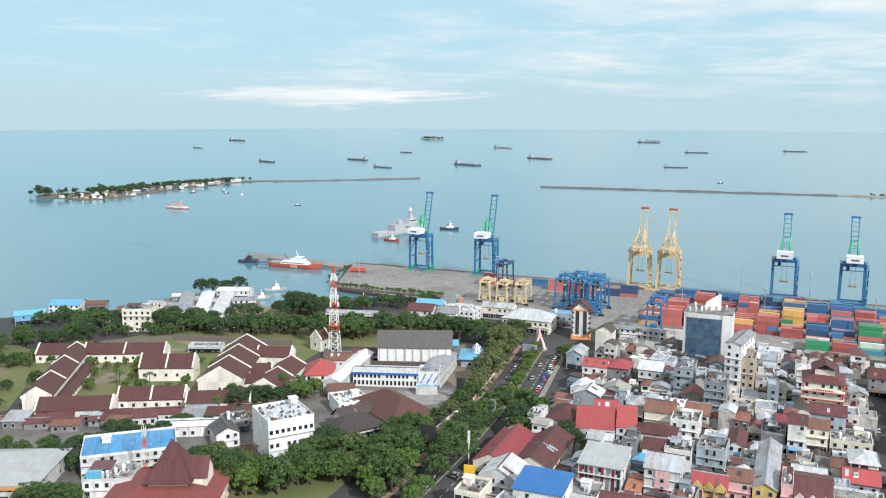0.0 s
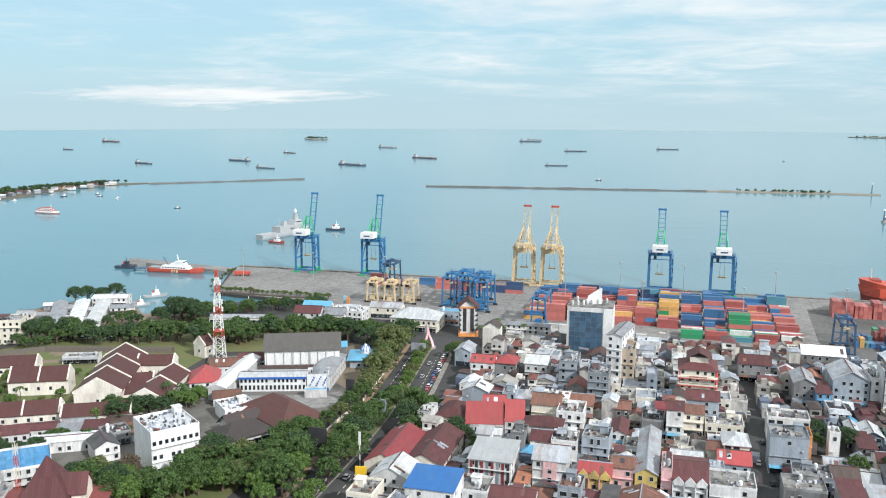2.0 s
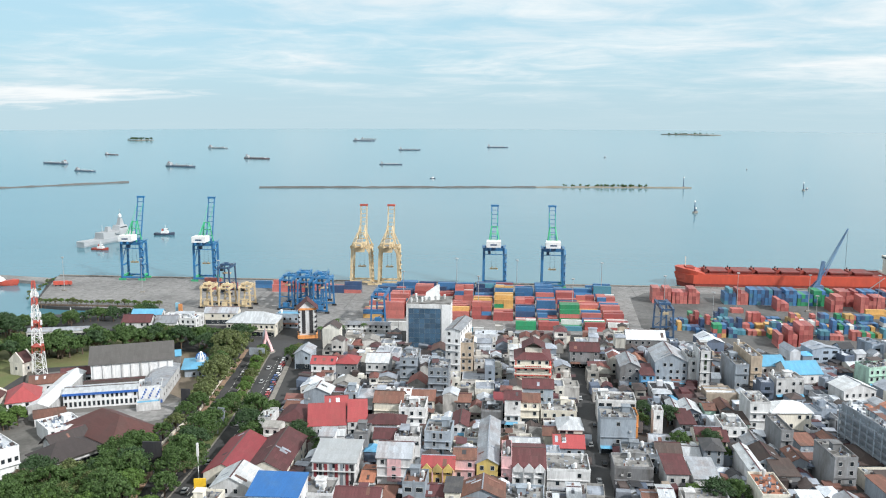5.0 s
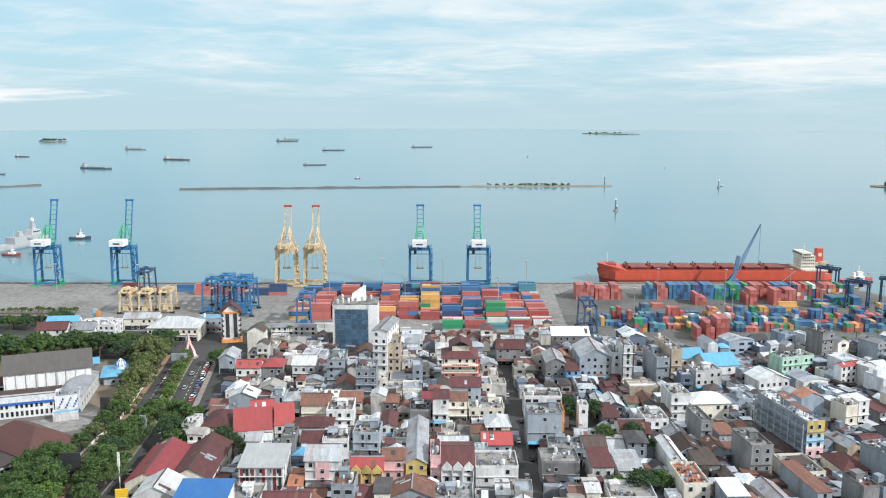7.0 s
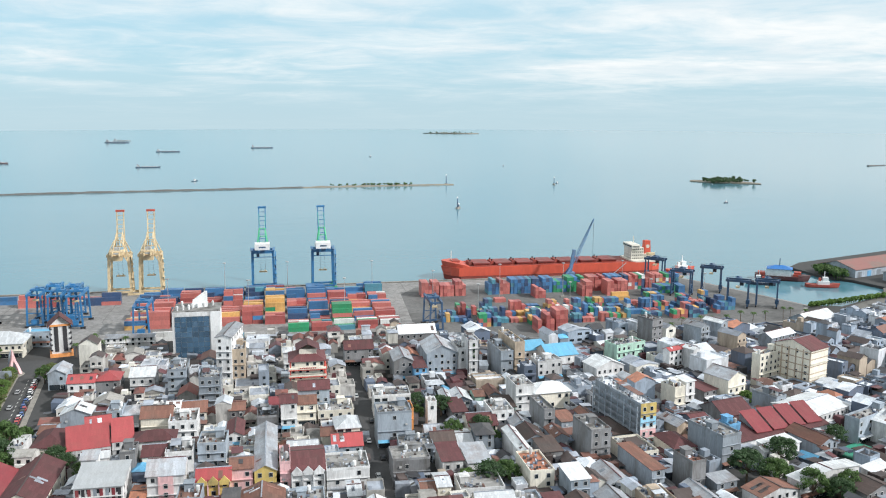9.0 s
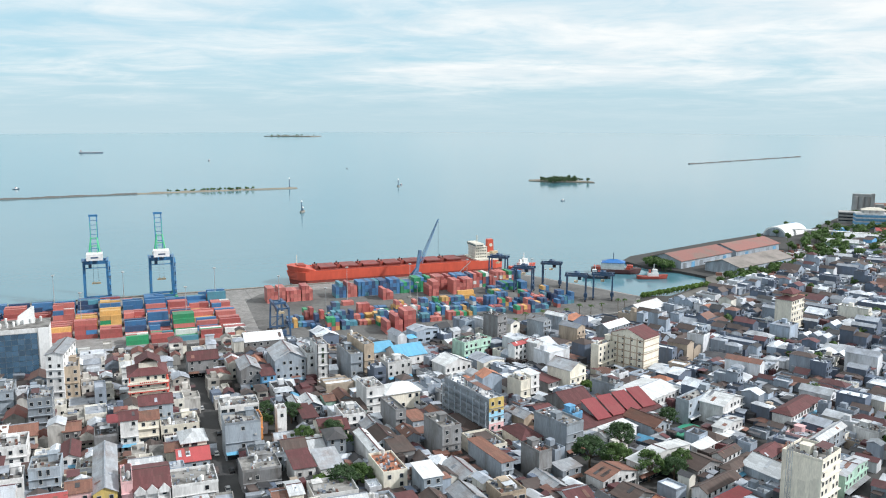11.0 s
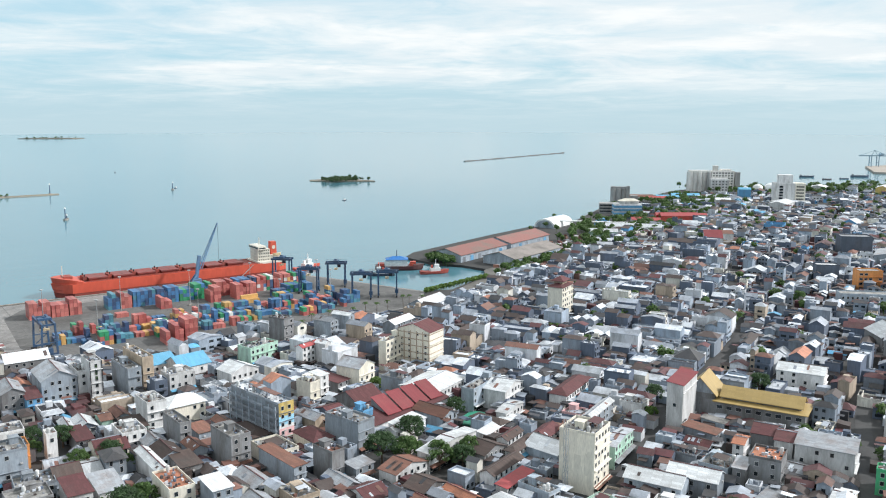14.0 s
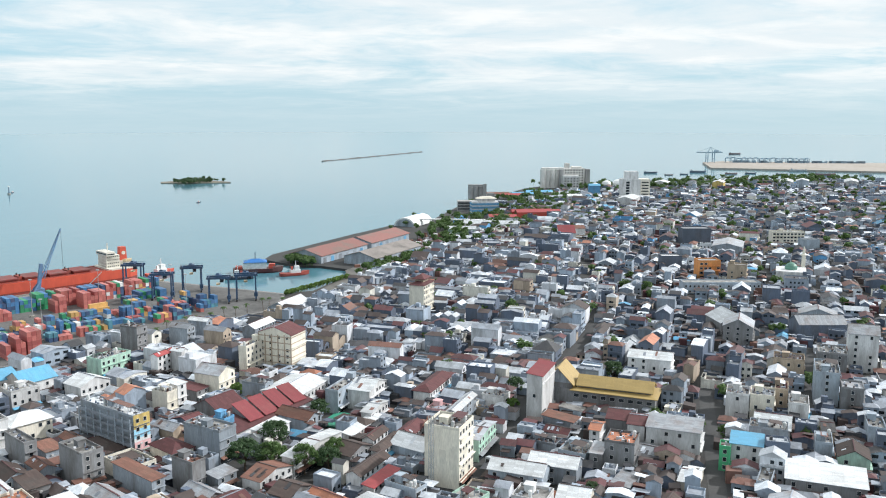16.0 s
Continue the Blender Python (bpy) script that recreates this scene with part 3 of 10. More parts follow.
def house(x, y, w, d, h, wall="white", roof="grey", style="gx", rot=0.0, rise=None, floors=None, win=(0, 3.0), sides="se", extras=True, rng=RNG, name="house", label="", category="house", group="houses of the old town", keep=True, z=0.0, over=0.5):
    """A house whose front-left corner is (x, y), w wide along its front and d deep. style: gx or gy (gable, ridge along x or y), hip, shed, flat."""
    if keep:
        claim(x, y, w, d, rot)
    t = thing(name, x, y, z, rot, label or f"{COLOUR_WORD[wall]} town house with a {ROOF_WORD[roof]} {'flat roof' if style == 'flat' else 'roof'}", category, group)
    rise = rise if rise is not None else (min(d, w) * 0.26 if style[:4] != "shed" else min(w, d) * 0.12)
    ROOFTOPS.append((x, y, w, d, h, rot, "plain" if roof in ("sky", "blue", "azure", "fort", "old", "gold") else style, rise, z))
    floors = floors or max(1, round(h / 3.3))
    bm = bmesh.new()
    box(bm, 0, w, 0, d, 0, h)
    if style == "gx":
        for xa, xb in ((0, 0.2), (w - 0.2, w)):
            v = [bm.verts.new(p) for p in ((xa, 0, h), (xa, d, h), (xa, d / 2, h + rise), (xb, 0, h), (xb, d, h), (xb, d / 2, h + rise))]
            for f in ((0, 2, 1), (3, 4, 5), (0, 3, 5, 2), (1, 2, 5, 4)):
                bm.faces.new([v[i] for i in f])
    elif style == "gy":
        for ya, yb in ((0, 0.2), (d - 0.2, d)):
            v = [bm.verts.new(p) for p in ((0, ya, h), (w, ya, h), (w / 2, ya, h + rise), (0, yb, h), (w, yb, h), (w / 2, yb, h + rise))]
            for f in ((0, 1, 2), (3, 5, 4), (0, 2, 5, 3), (1, 4, 5, 2)):
                bm.faces.new([v[i] for i in f])
    elif style == "shedw":
        v = [bm.verts.new(p) for p in ((0, d, h), (0, 0, h), (w, 0, h + rise), (w, d, h + rise), (w, d, h), (w, 0, h))]
        for f in ((0, 4, 3), (1, 2, 5), (4, 5, 2, 3)):
            bm.faces.new([v[i] for i in f])
    elif style == "shed":
        v = [bm.verts.new(p) for p in ((0, 0, h), (w, 0, h), (w, d, h + rise), (0, d, h + rise), (0, d, h), (w, d, h))]
        for f in ((0, 3, 4), (1, 5, 2), (4, 3, 2, 5)):
            bm.faces.new([v[i] for i in f])
    part("wall", bm, WALL[wall], t)
    bm = bmesh.new()
    if style in ("gx", "gy"):
        gable(bm, w, d, h, rise, over, 0.18, style[1])
    elif style == "hip":
        hip(bm, w, d, h, rise, over + 0.2)
    elif style == "shedw":
        v = [(-over, -over, h - 0.1), (w + over, -over, h + rise), (w + over, d + over, h + rise), (-over, d + over, h - 0.1)]
        v = [bm.verts.new((a, c, e + k)) for k in (0.02, 0.2) for a, c, e in v]
        for f in ((3, 2, 1, 0), (4, 5, 6, 7), (0, 1, 5, 4), (1, 2, 6, 5), (2, 3, 7, 6), (3, 0, 4, 7)):
            bm.faces.new([v[i] for i in f])
    elif style == "shed":
        v = [(-over, -over, h - 0.1), (w + over, -over, h - 0.1), (w + over, d + over, h + rise), (-over, d + over, h + rise)]
        v = [bm.verts.new((a, c, e + k)) for k in (0.02, 0.2) for a, c, e in v]
        for f in ((3, 2, 1, 0), (4, 5, 6, 7), (0, 1, 5, 4), (1, 2, 6, 5), (2, 3, 7, 6), (3, 0, 4, 7)):
            bm.faces.new([v[i] for i in f])
    else:
        box(bm, 0.25, w - 0.25, 0.25, d - 0.25, h - 0.1, h + 0.06)
    part("roof", bm, ROOF[roof], t)
    if style == "flat":
        p = 0.9
        part("parapet", shaped((box, -0.05, w + 0.05, -0.05, 0.2, h + 0.004, h + p), (box, -0.05, w + 0.05, d - 0.2, d + 0.05, h + 0.004, h + p), (box, -0.05, 0.2, 0.2, d - 0.2, h + 0.004, h + p), (box, w - 0.2, w + 0.05, 0.2, d - 0.2, h + 0.004, h + p)), WALL[wall], t)
        if extras and w > 5 and rng.random() < 0.7:
            rx, ry = rng.uniform(0.5, w - 3.6), rng.uniform(d * 0.4, max(d * 0.41, d - 4))
            hh = rng.uniform(2.2, 2.9)
            part("stair_head", shaped((box, rx, rx + 3, ry, ry + 3.2, h + 0.06, h + hh), (box, rx - 0.3, rx + 3.3, ry - 0.3, ry + 3.5, h + hh, h + hh + 0.15)), WALL[wall], t)
        if extras:
            for _ in range(rng.randrange(0, 3)):
                hang(TANK, "water_tank", t, rng.uniform(1, w - 1), rng.uniform(1, d - 1), h + 0.06)
    kind, sp = win
    for s in sides:
        windows_on(t, s, w if s in "sn" else d, w, h, floors, kind, sp if s == "s" else sp * 1.6, rng)
    if extras:
        for f in range(1, floors):
            if rng.random() < 0.55:
                zz = f * h / floors
                part("ledge", shaped((box, 0, w, -rng.uniform(0.5, 1.1), 0, zz - 0.12, zz)), WALL[wall], t)
        if rng.random() < 0.6:
            part("shopfront", shaped((box, 0.5, w - 0.5, -0.05, 0.02, 0.1, 2.6)), GLASS, t, "dark open shopfront")
        if rng.random() < 0.45:
            part("awning", shaped((loft, [[(0.1, -1.6, 2.6), (w - 0.1, -1.6, 2.6), (w - 0.1, -0.02, 3.2), (0.1, -0.02, 3.2)], [(0.1, -1.6, 2.72), (w - 0.1, -1.6, 2.72), (w - 0.1, -0.02, 3.32), (0.1, -0.02, 3.32)]])), ROOF[rng.choice(("grey", "rust", "white", "brown", "sky"))], t)
        if style in ("gx", "gy", "shed", "hip") and d > 11 and rng.random() < 0.5:
            k = rng.uniform(0.35, 0.7) * w
            part("rear_roof", shaped((loft, [[(0.2, d - 0.2, h * 0.55), (k, d - 0.2, h * 0.55), (k, d + 3, h * 0.45), (0.2, d + 3, h * 0.45)], [(0.2, d - 0.2, h * 0.55 + 0.2), (k, d - 0.2, h * 0.55 + 0.2), (k, d + 3, h * 0.45 + 0.2), (0.2, d + 3, h * 0.45 + 0.2)]])), ROOF[rng.choice(("rust", "grey", "brown"))], t)
        if rng.random() < 0.35:
            hang(AIRCON, "air_conditioner", t, rng.uniform(1, w - 1), -0.02, rng.uniform(2.6, max(2.7, h - 1.2)))
    return t

# ---------------------------------------------------------------- the houses that stand out in the old town
MARK = {}
MARK["hotel"] = house(-44.8, 281.3, 11.8, 14.0, 13, "white", "grey", "gx", 0.0, sides="se", name="shophouse", category="shophouse", group="shophouses")
MARK["gables_yellow"] = house(-29.4, 283.0, 11.1, 10.0, 9, "yellow", "red", "gx", 0.0, sides="s", name="shophouse", category="shophouse", group="shophouses")
house(-18.6, 286.9, 7.6, 11.0, 11, "pink", "rust", "gx", 0.0, sides="s", name="shophouse", category="shophouse", group="shophouses")
house(-10.5, 286.2, 7.4, 42.0, 10, "yellow", "grey", "gy", 0.0, sides="s", name="shophouse", category="shophouse", group="shophouses")
house(-1.9, 285.8, 3.6, 15.0, 12, "pink", "slab", "flat", 0.0, sides="s", name="shophouse", category="shophouse", group="shophouses")
MARK["gables_white"] = house(1.9, 284.6, 11.4, 22.0, 9.5, "white", "maroon", "gx", 0.0, sides="s", name="shophouse", category="shophouse", group="shophouses")
house(13.8, 284.0, 14.8, 14.0, 9, "white", "slab", "flat", 0.0, sides="s", win=(0, 7.0), name="shophouse", category="shophouse", group="shophouses")
house(17.5, 310.2, 11.2, 12.0, 7, "pale", "red", "gx", 0.0, sides="s", name="shophouse", category="shophouse", group="shophouses")
house(-44.5, 338.0, 10.7, 14.0, 10, "white", "slab", "flat", 0.0, sides="se", name="shophouse", category="shophouse", group="shophouses")
house(-10.9, 345.8, 8.8, 12.0, 7, "cement", "dark", "flat", 0.0, sides="s", name="shophouse", category="shophouse", group="shophouses")
house(-22.2, 331.1, 6.3, 16.0, 6, "white", "maroon", "gy", 0.0, sides="s", name="shophouse", category="shophouse", group="shophouses")
house(-22.4, 357.2, 6.3, 12.0, 7, "cement", "rust", "gx", 0.0, sides="s", name="shophouse", category="shophouse", group="shophouses")
house(-1.3, 344.9, 6.6, 12.0, 13, "white", "maroon", "gx", 0.0, sides="s", name="shophouse", category="shophouse", group="shophouses")
house(5.4, 351.1, 7.9, 12.0, 10, "cream", "rust", "gx", 0.0, sides="s", name="shophouse", category="shophouse", group="shophouses")
house(6.4, 360.6, 13.0, 10.0, 13, "pale", "maroon", "gx", 0.0, sides="s", name="shophouse", category="shophouse", group="shophouses")
house(13.9, 350.6, 14.9, 14.0, 6, "cream", "slab", "flat", 0.0, sides="s", name="shophouse", category="shophouse", group="shophouses")
house(-35.8, 373.8, 9.1, 14.0, 16, "grey", "slab", "flat", 0.0, sides="se", name="shophouse", category="shophouse", group="shophouses")
house(-31.0, 413.0, 7.4, 26.0, 24, "white", "grey", "gy", -10, sides="se", rise=1.2, name="shophouse", category="shophouse", group="shophouses")
house(-23.6, 412.6, 6.1, 14.0, 17, "tan", "slab", "flat", 0.0, sides="s", name="shophouse", category="shophouse", group="shophouses")
house(-52.2, 401.5, 8.5, 16.0, 12, "grey", "slab", "flat", 0.0, sides="se", name="shophouse", category="shophouse", group="shophouses")
MARK["redwhite"] = house(3.2, 393.6, 16.2, 16.0, 16, "cream", "maroon", "hip", 0.0, sides="s", name="shophouse", category="shophouse", group="shophouses")
house(0.5, 424.2, 3.6, 8.0, 12, "white", "white", "hip", 0.0, sides="s", name="shophouse", category="shophouse", group="shophouses")
house(31.5, 433.7, 14.7, 12.0, 9, "cement", "maroon", "gx", 0.0, sides="s", name="shophouse", category="shophouse", group="shophouses")
house(-78.7, 321.8, 15.3, 15.4, 7.4, "white", "red", "shed", 12.0, sides="s", rise=4.0, over=0.12, name="shophouse", category="shophouse", group="shophouses", label="low shophouse under a single-pitch bright red sheet roof")
house(-63.4, 325.6, 8.0, 15.0, 8.4, "white", "red", "shed", 10.0, sides="se", rise=4.1, over=0.12, name="shophouse", category="shophouse", group="shophouses", rng=random.Random(5), label="taller shophouse with a single-pitch bright red sheet roof")
house(-75.4, 340.6, 9.0, 8.0, 9.5, "cement", "red", "gx", 12.0, sides="", rise=2.9, name="shophouse", category="shophouse", group="shophouses", rng=random.Random(6), label="small shophouse with a red gable roof behind wider red roofs")
house(-69.5, 303.0, 9.0, 7.0, 11.5, "white", "white", "gx", 6.0, sides="", rise=1.3, extras=False, name="shophouse", category="shophouse", group="shophouses", rng=random.Random(7), label="back house under a low white tin gable roof")
house(-68.0, 296.0, 5.0, 6.0, 14.2, "white", "grey", "shed", 0.0, sides="", rise=0.9, extras=False, name="shophouse", category="shophouse", group="shophouses", rng=random.Random(8), label="narrow white roof house with a grey tin lean-to roof")
house(-57.0, 304.5, 5.2, 9.0, 12.0, "cement", "slab", "flat", 0.0, sides="s", name="shophouse", category="shophouse", group="shophouses", rng=random.Random(9), label="narrow weathered concrete shophouse with a cluttered flat roof")
house(-92.7, 329.0, 11.6, 18.0, 7, "cream", "maroon", "hip", 0.0, sides="se", name="shophouse", category="shophouse", group="shophouses")
house(-105.4, 278.2, 13.6, 32, 6.5, "cream", "crimson", "gy", 0.0, sides="se", name="shophouse", category="shophouse", group="shophouses")
house(-91.6, 281.3, 14.2, 33, 6.5, "cream", "maroon", "gy", 0.0, sides="se", name="shophouse", category="shophouse", group="shophouses")
house(-97.0, 262.1, 13.4, 14.0, 9, "white", "white", "gy", 0.0, sides="se", name="shophouse", category="shophouse", group="shophouses")
house(-79.8, 246.3, 15.8, 14.0, 14, "white", "blue", "shed", 0.0, sides="se", name="shophouse", category="shophouse", group="shophouses")
house(-66.3, 257.4, 10.8, 12.0, 9.5, "white", "slab", "flat", 0.0, sides="se", name="shophouse", category="shophouse", group="shophouses")
MARK["panel"] = house(-66.7, 278.1, 15.0, 16.0, 12, "white", "ash", "shed", 0.0, sides="se", name="shophouse", category="shophouse", group="shophouses")
house(-49.9, 276.6, 4.5, 14.0, 6, "white", "orange", "gx", 0.0, sides="se", name="shophouse", category="shophouse", group="shophouses")
house(-55.0, 257.5, 14.4, 10.0, 8, "white", "maroon", "gx", 0.0, sides="se", name="shophouse", category="shophouse", group="shophouses")
house(-108.5, 419.9, 8.0, 14.0, 8, "pale", "grey", "gy", 0.0, sides="se", name="shophouse", category="shophouse", group="shophouses")
house(-96.3, 403.8, 11.7, 10.0, 8, "white", "red", "gx", 0.0, sides="se", name="shophouse", category="shophouse", group="shophouses")
house(-84.5, 405.8, 10.2, 12.0, 8, "cement", "red", "hip", 0.0, sides="se", name="shophouse", category="shophouse", group="shophouses")
house(-69.9, 408.2, 11.0, 14.0, 8, "white", "white", "gx", 0.0, sides="se", name="shophouse", category="shophouse", group="shophouses")
house(-163.7, 479.7, 28.5, 18.0, 8, "cream", "sheet", "hip", 0.0, sides="se", name="shophouse", category="shophouse", group="shophouses")
house(-203.5, 480.0, 21.2, 14.0, 9, "white", "white", "flat", 0.0, sides="se", name="shophouse", category="shophouse", group="shophouses")
house(64.3, 466.9, 20.8, 14.0, 7, "cement", "white", "gx", 0.0, sides="s", name="shophouse", category="shophouse", group="shophouses")
house(69.6, 405.5, 15.1, 22.0, 13, "grey", "grey", "gy", 0.2, sides="s", name="shophouse", category="shophouse", group="shophouses")
house(61.8, 396.0, 6.0, 16.0, 9, "blue", "maroon", "shed", 0.0, sides="s", name="shophouse", category="shophouse", group="shophouses")
house(53.0, 402.2, 9.1, 18.0, 11, "cement", "grey", "gy", 0.0, sides="s", name="shophouse", category="shophouse", group="shophouses")
MARK["signwhite"] = house(89.4, 401.7, 5.6, 14.0, 19, "white", "slab", "flat", 1.9, sides="s", name="shophouse", category="shophouse", group="shophouses")
house(85.2, 406.7, 5.1, 16.0, 14, "white", "slab", "flat", 1.4, sides="s", name="shophouse", category="shophouse", group="shophouses")
house(112.0, 398.3, 5.2, 24.0, 18, "tan", "slab", "flat", 5.4, sides="s", name="shophouse", category="shophouse", group="shophouses")
house(104.8, 397.1, 6.3, 22.0, 14, "grey", "slab", "flat", 4.1, sides="s", name="shophouse", category="shophouse", group="shophouses")
house(123.3, 419.0, 12.1, 16.0, 8, "white", "sky", "gx", 7.5, sides="s", name="shophouse", category="shophouse", group="shophouses")
house(132.0, 406.2, 16.5, 16.0, 8, "white", "sky", "gx", 9.3, sides="s", name="shophouse", category="shophouse", group="shophouses")
house(121.6, 390.2, 12.8, 10.0, 10, "white", "slab", "flat", 7.2, sides="s", name="shophouse", category="shophouse", group="shophouses")
house(35.8, 322.7, 13.4, 12.0, 14, "grey", "slab", "flat", 0.0, sides="s", win=(0, 7.0), name="shophouse", category="shophouse", group="shophouses")
house(37.6, 290.6, 13.4, 12.0, 8, "cement", "slab", "flat", 0.0, sides="s", name="shophouse", category="shophouse", group="shophouses")
house(47.9, 335.9, 4.2, 10.0, 10, "orange", "slab", "flat", 0.0, sides="s", name="shophouse", category="shophouse", group="shophouses")
house(58.7, 340.3, 3.8, 6.0, 11, "white", "slab", "flat", 0.0, sides="s", name="shophouse", category="shophouse", group="shophouses")
house(55.0, 287.5, 7.5, 15.0, 8, "white", "maroon", "shed", 0.0, sides="s", name="shophouse", category="shophouse", group="shophouses")
house(64.3, 286.5, 8.4, 16.0, 7, "white", "grey", "shed", 0.0, sides="s", name="shophouse", category="shophouse", group="shophouses")
house(84.7, 289.8, 4.6, 25.3, 8, "white", "white", "gy", 1.4, sides="s", name="shophouse", category="shophouse", group="shophouses")
house(82.2, 270.0, 8.7, 17.4, 9, "cream", "orange", "flat", 1.1, sides="s", name="shophouse", category="shophouse", group="shophouses")
house(93.4, 260.1, 6.8, 11.4, 10, "pale", "white", "shed", 2.4, sides="s", name="shophouse", category="shophouse", group="shophouses")
house(97.9, 345.3, 8.0, 14.0, 14, "white", "slab", "flat", 3.1, sides="s", name="shophouse", category="shophouse", group="shophouses")
house(106.4, 344.5, 16.0, 12.0, 11, "cream", "white", "hip", 4.4, sides="s", name="shophouse", category="shophouse", group="shophouses")
house(83.5, 329.5, 9.4, 14.0, 9, "white", "slab", "flat", 1.3, sides="s", name="shophouse", category="shophouse", group="shophouses")
house(102.7, 319.7, 4.5, 17.4, 12, "cement", "slab", "flat", 3.8, sides="s", name="shophouse", category="shophouse", group="shophouses")
house(94.3, 293.7, 7.6, 13.0, 6, "cement", "brown", "shed", 2.5, sides="s", name="shophouse", category="shophouse", group="shophouses")
house(69.7, 341.6, 6.2, 16.0, 6, "cement", "maroon", "shed", 0.2, sides="s", name="shophouse", category="shophouse", group="shophouses")
house(112.5, 292.6, 8.0, 16.6, 13, "cement", "slab", "flat", 5.5, sides="s", name="shophouse", category="shophouse", group="shophouses")
MARK["mural"] = house(137.5, 305.4, 7.0, 34.3, 17, "grey", "white", "flat", 10.4, sides="", name="shophouse", category="shophouse", group="shophouses")
house(157.9, 278.4, 8.9, 18.7, 13, "grey", "slab", "flat", 14.7, sides="s", win=(0, 7.0), name="shophouse", category="shophouse", group="shophouses")
house(137.2, 260.9, 5.7, 11.0, 12, "cement", "rust", "flat", 10.4, sides="s", name="shophouse", category="shophouse", group="shophouses")
house(124.3, 264.8, 5.1, 23.4, 9, "grey", "rust", "shed", 7.7, sides="s", win=(0, 7.0), name="shophouse", category="shophouse", group="shophouses")
house(144.6, 256.9, 8.6, 6.1, 6, "grey", "grey", "shed", 11.9, sides="s", name="shophouse", category="shophouse", group="shophouses")
house(174.1, 277.1, 8.6, 5.4, 7, "white", "white", "gx", 17.9, sides="s", name="shophouse", category="shophouse", group="shophouses")
house(168.1, 339.0, 5.8, 9.0, 11, "cream", "slab", "flat", 16.8, sides="s", name="shophouse", category="shophouse", group="shophouses")
house(175.9, 344.3, 5.4, 7.0, 12, "white", "white", "shed", 18.3, sides="s", name="shophouse", category="shophouse", group="shophouses")
house(186.6, 347.4, 8.2, 16.0, 6, "cement", "maroon", "shed", 20.1, sides="s", name="shophouse", category="shophouse", group="shophouses")
house(197.8, 346.9, 11.9, 14.0, 11, "cream", "grey", "gy", 21.7, sides="s", name="shophouse", category="shophouse", group="shophouses")
house(207.9, 324.4, 6.9, 12.3, 9, "grey", "slab", "flat", 22.9, sides="s", win=(0, 7.0), name="shophouse", category="shophouse", group="shophouses")
house(153.9, 306.9, 7.0, 11.4, 7, "tan", "grey", "gy", 13.9, sides="s", name="shophouse", category="shophouse", group="shophouses")
house(201.2, 436.5, 8.0, 11.4, 16, "cement", "slab", "flat", 22.2, sides="s", name="shophouse", category="shophouse", group="shophouses")
house(228.4, 432.7, 7.2, 12.3, 12, "grey", "grey", "gy", 24.0, sides="s", name="shophouse", category="shophouse", group="shophouses")
house(242.2, 436.0, 5.6, 12.4, 13, "grey", "white", "gy", 24.0, sides="s", name="shophouse", category="shophouse", group="shophouses")
house(190.8, 392.5, 12.4, 4.5, 12, "white", "red", "gx", 20.8, sides="s", name="shophouse", category="shophouse", group="shophouses")
house(201.9, 389.1, 4.7, 6.6, 13, "white", "white", "gy", 22.3, sides="s", name="shophouse", category="shophouse", group="shophouses")
house(170.4, 411.0, 18.7, 10.3, 10, "mint", "slab", "flat", 17.2, sides="s", name="shophouse", category="shophouse", group="shophouses")
house(149.0, 383.5, 15.6, 12.1, 8, "white", "white", "gy", 12.8, sides="s", name="shophouse", category="shophouse", group="shophouses")
MARK["creamband"] = house(244.6, 356.0, 13.9, 19.7, 19.5, "cream", "maroon", "gx", 24.0, sides="w", name="shophouse", category="shophouse", group="shophouses")
house(224.6, 366.1, 20.9, 4.6, 15, "cream", "slab", "flat", 23.9, sides="s", name="shophouse", category="shophouse", group="shophouses")
house(261.2, 415.9, 21.1, 8.4, 9, "grey", "white", "gx", 24.0, sides="s", name="shophouse", category="shophouse", group="shophouses")
house(310.2, 455.2, 27.8, 14.0, 6, "pale", "white", "gx", 24.0, sides="s", name="shophouse", category="shophouse", group="shophouses")
MARK["pagoda"] = house(373.2, 394.9, 17.6, 10.0, 21, "cream", "maroon", "hip", 24.0, rise=2.2, sides="s", name="shophouse", category="shophouse", group="shophouses")
house(213.8, 305.9, 24.7, 20.0, 7.5, "white", "white", "gx", 23.4, rise=2.0, sides="s", name="shophouse", category="shophouse", group="shophouses")
house(224.1, 292.0, 26.4, 6.2, 10, "pale", "slab", "flat", 23.9, sides="s", name="shophouse", category="shophouse", group="shophouses")
house(236.5, 285.3, 18.3, 10.8, 9, "white", "white", "gy", 24.0, sides="s", name="shophouse", category="shophouse", group="shophouses")
house(222.8, 267.9, 16.6, 4.7, 7, "white", "white", "gy", 23.9, sides="s", name="shophouse", category="shophouse", group="shophouses")
house(170.8, 249.0, 30, 5.6, 8, "white", "white", "gy", 17.3, sides="s", name="shophouse", category="shophouse", group="shophouses")
house(153.5, 244.4, 16.4, 8.5, 6, "white", "rust", "gy", 13.8, sides="s", name="shophouse", category="shophouse", group="shophouses")
house(176.8, 276.5, 15.2, 7.0, 8, "white", "white", "shed", 18.4, sides="s", name="shophouse", category="shophouse", group="shophouses")
house(154.3, 228.5, 12.1, 9.1, 5, "cement", "brown", "gy", 14.0, sides="s", name="shophouse", category="shophouse", group="shophouses")
house(180.9, 223.9, 20.5, 5.8, 6, "white", "brown", "gx", 19.1, sides="s", name="shophouse", category="shophouse", group="shophouses")
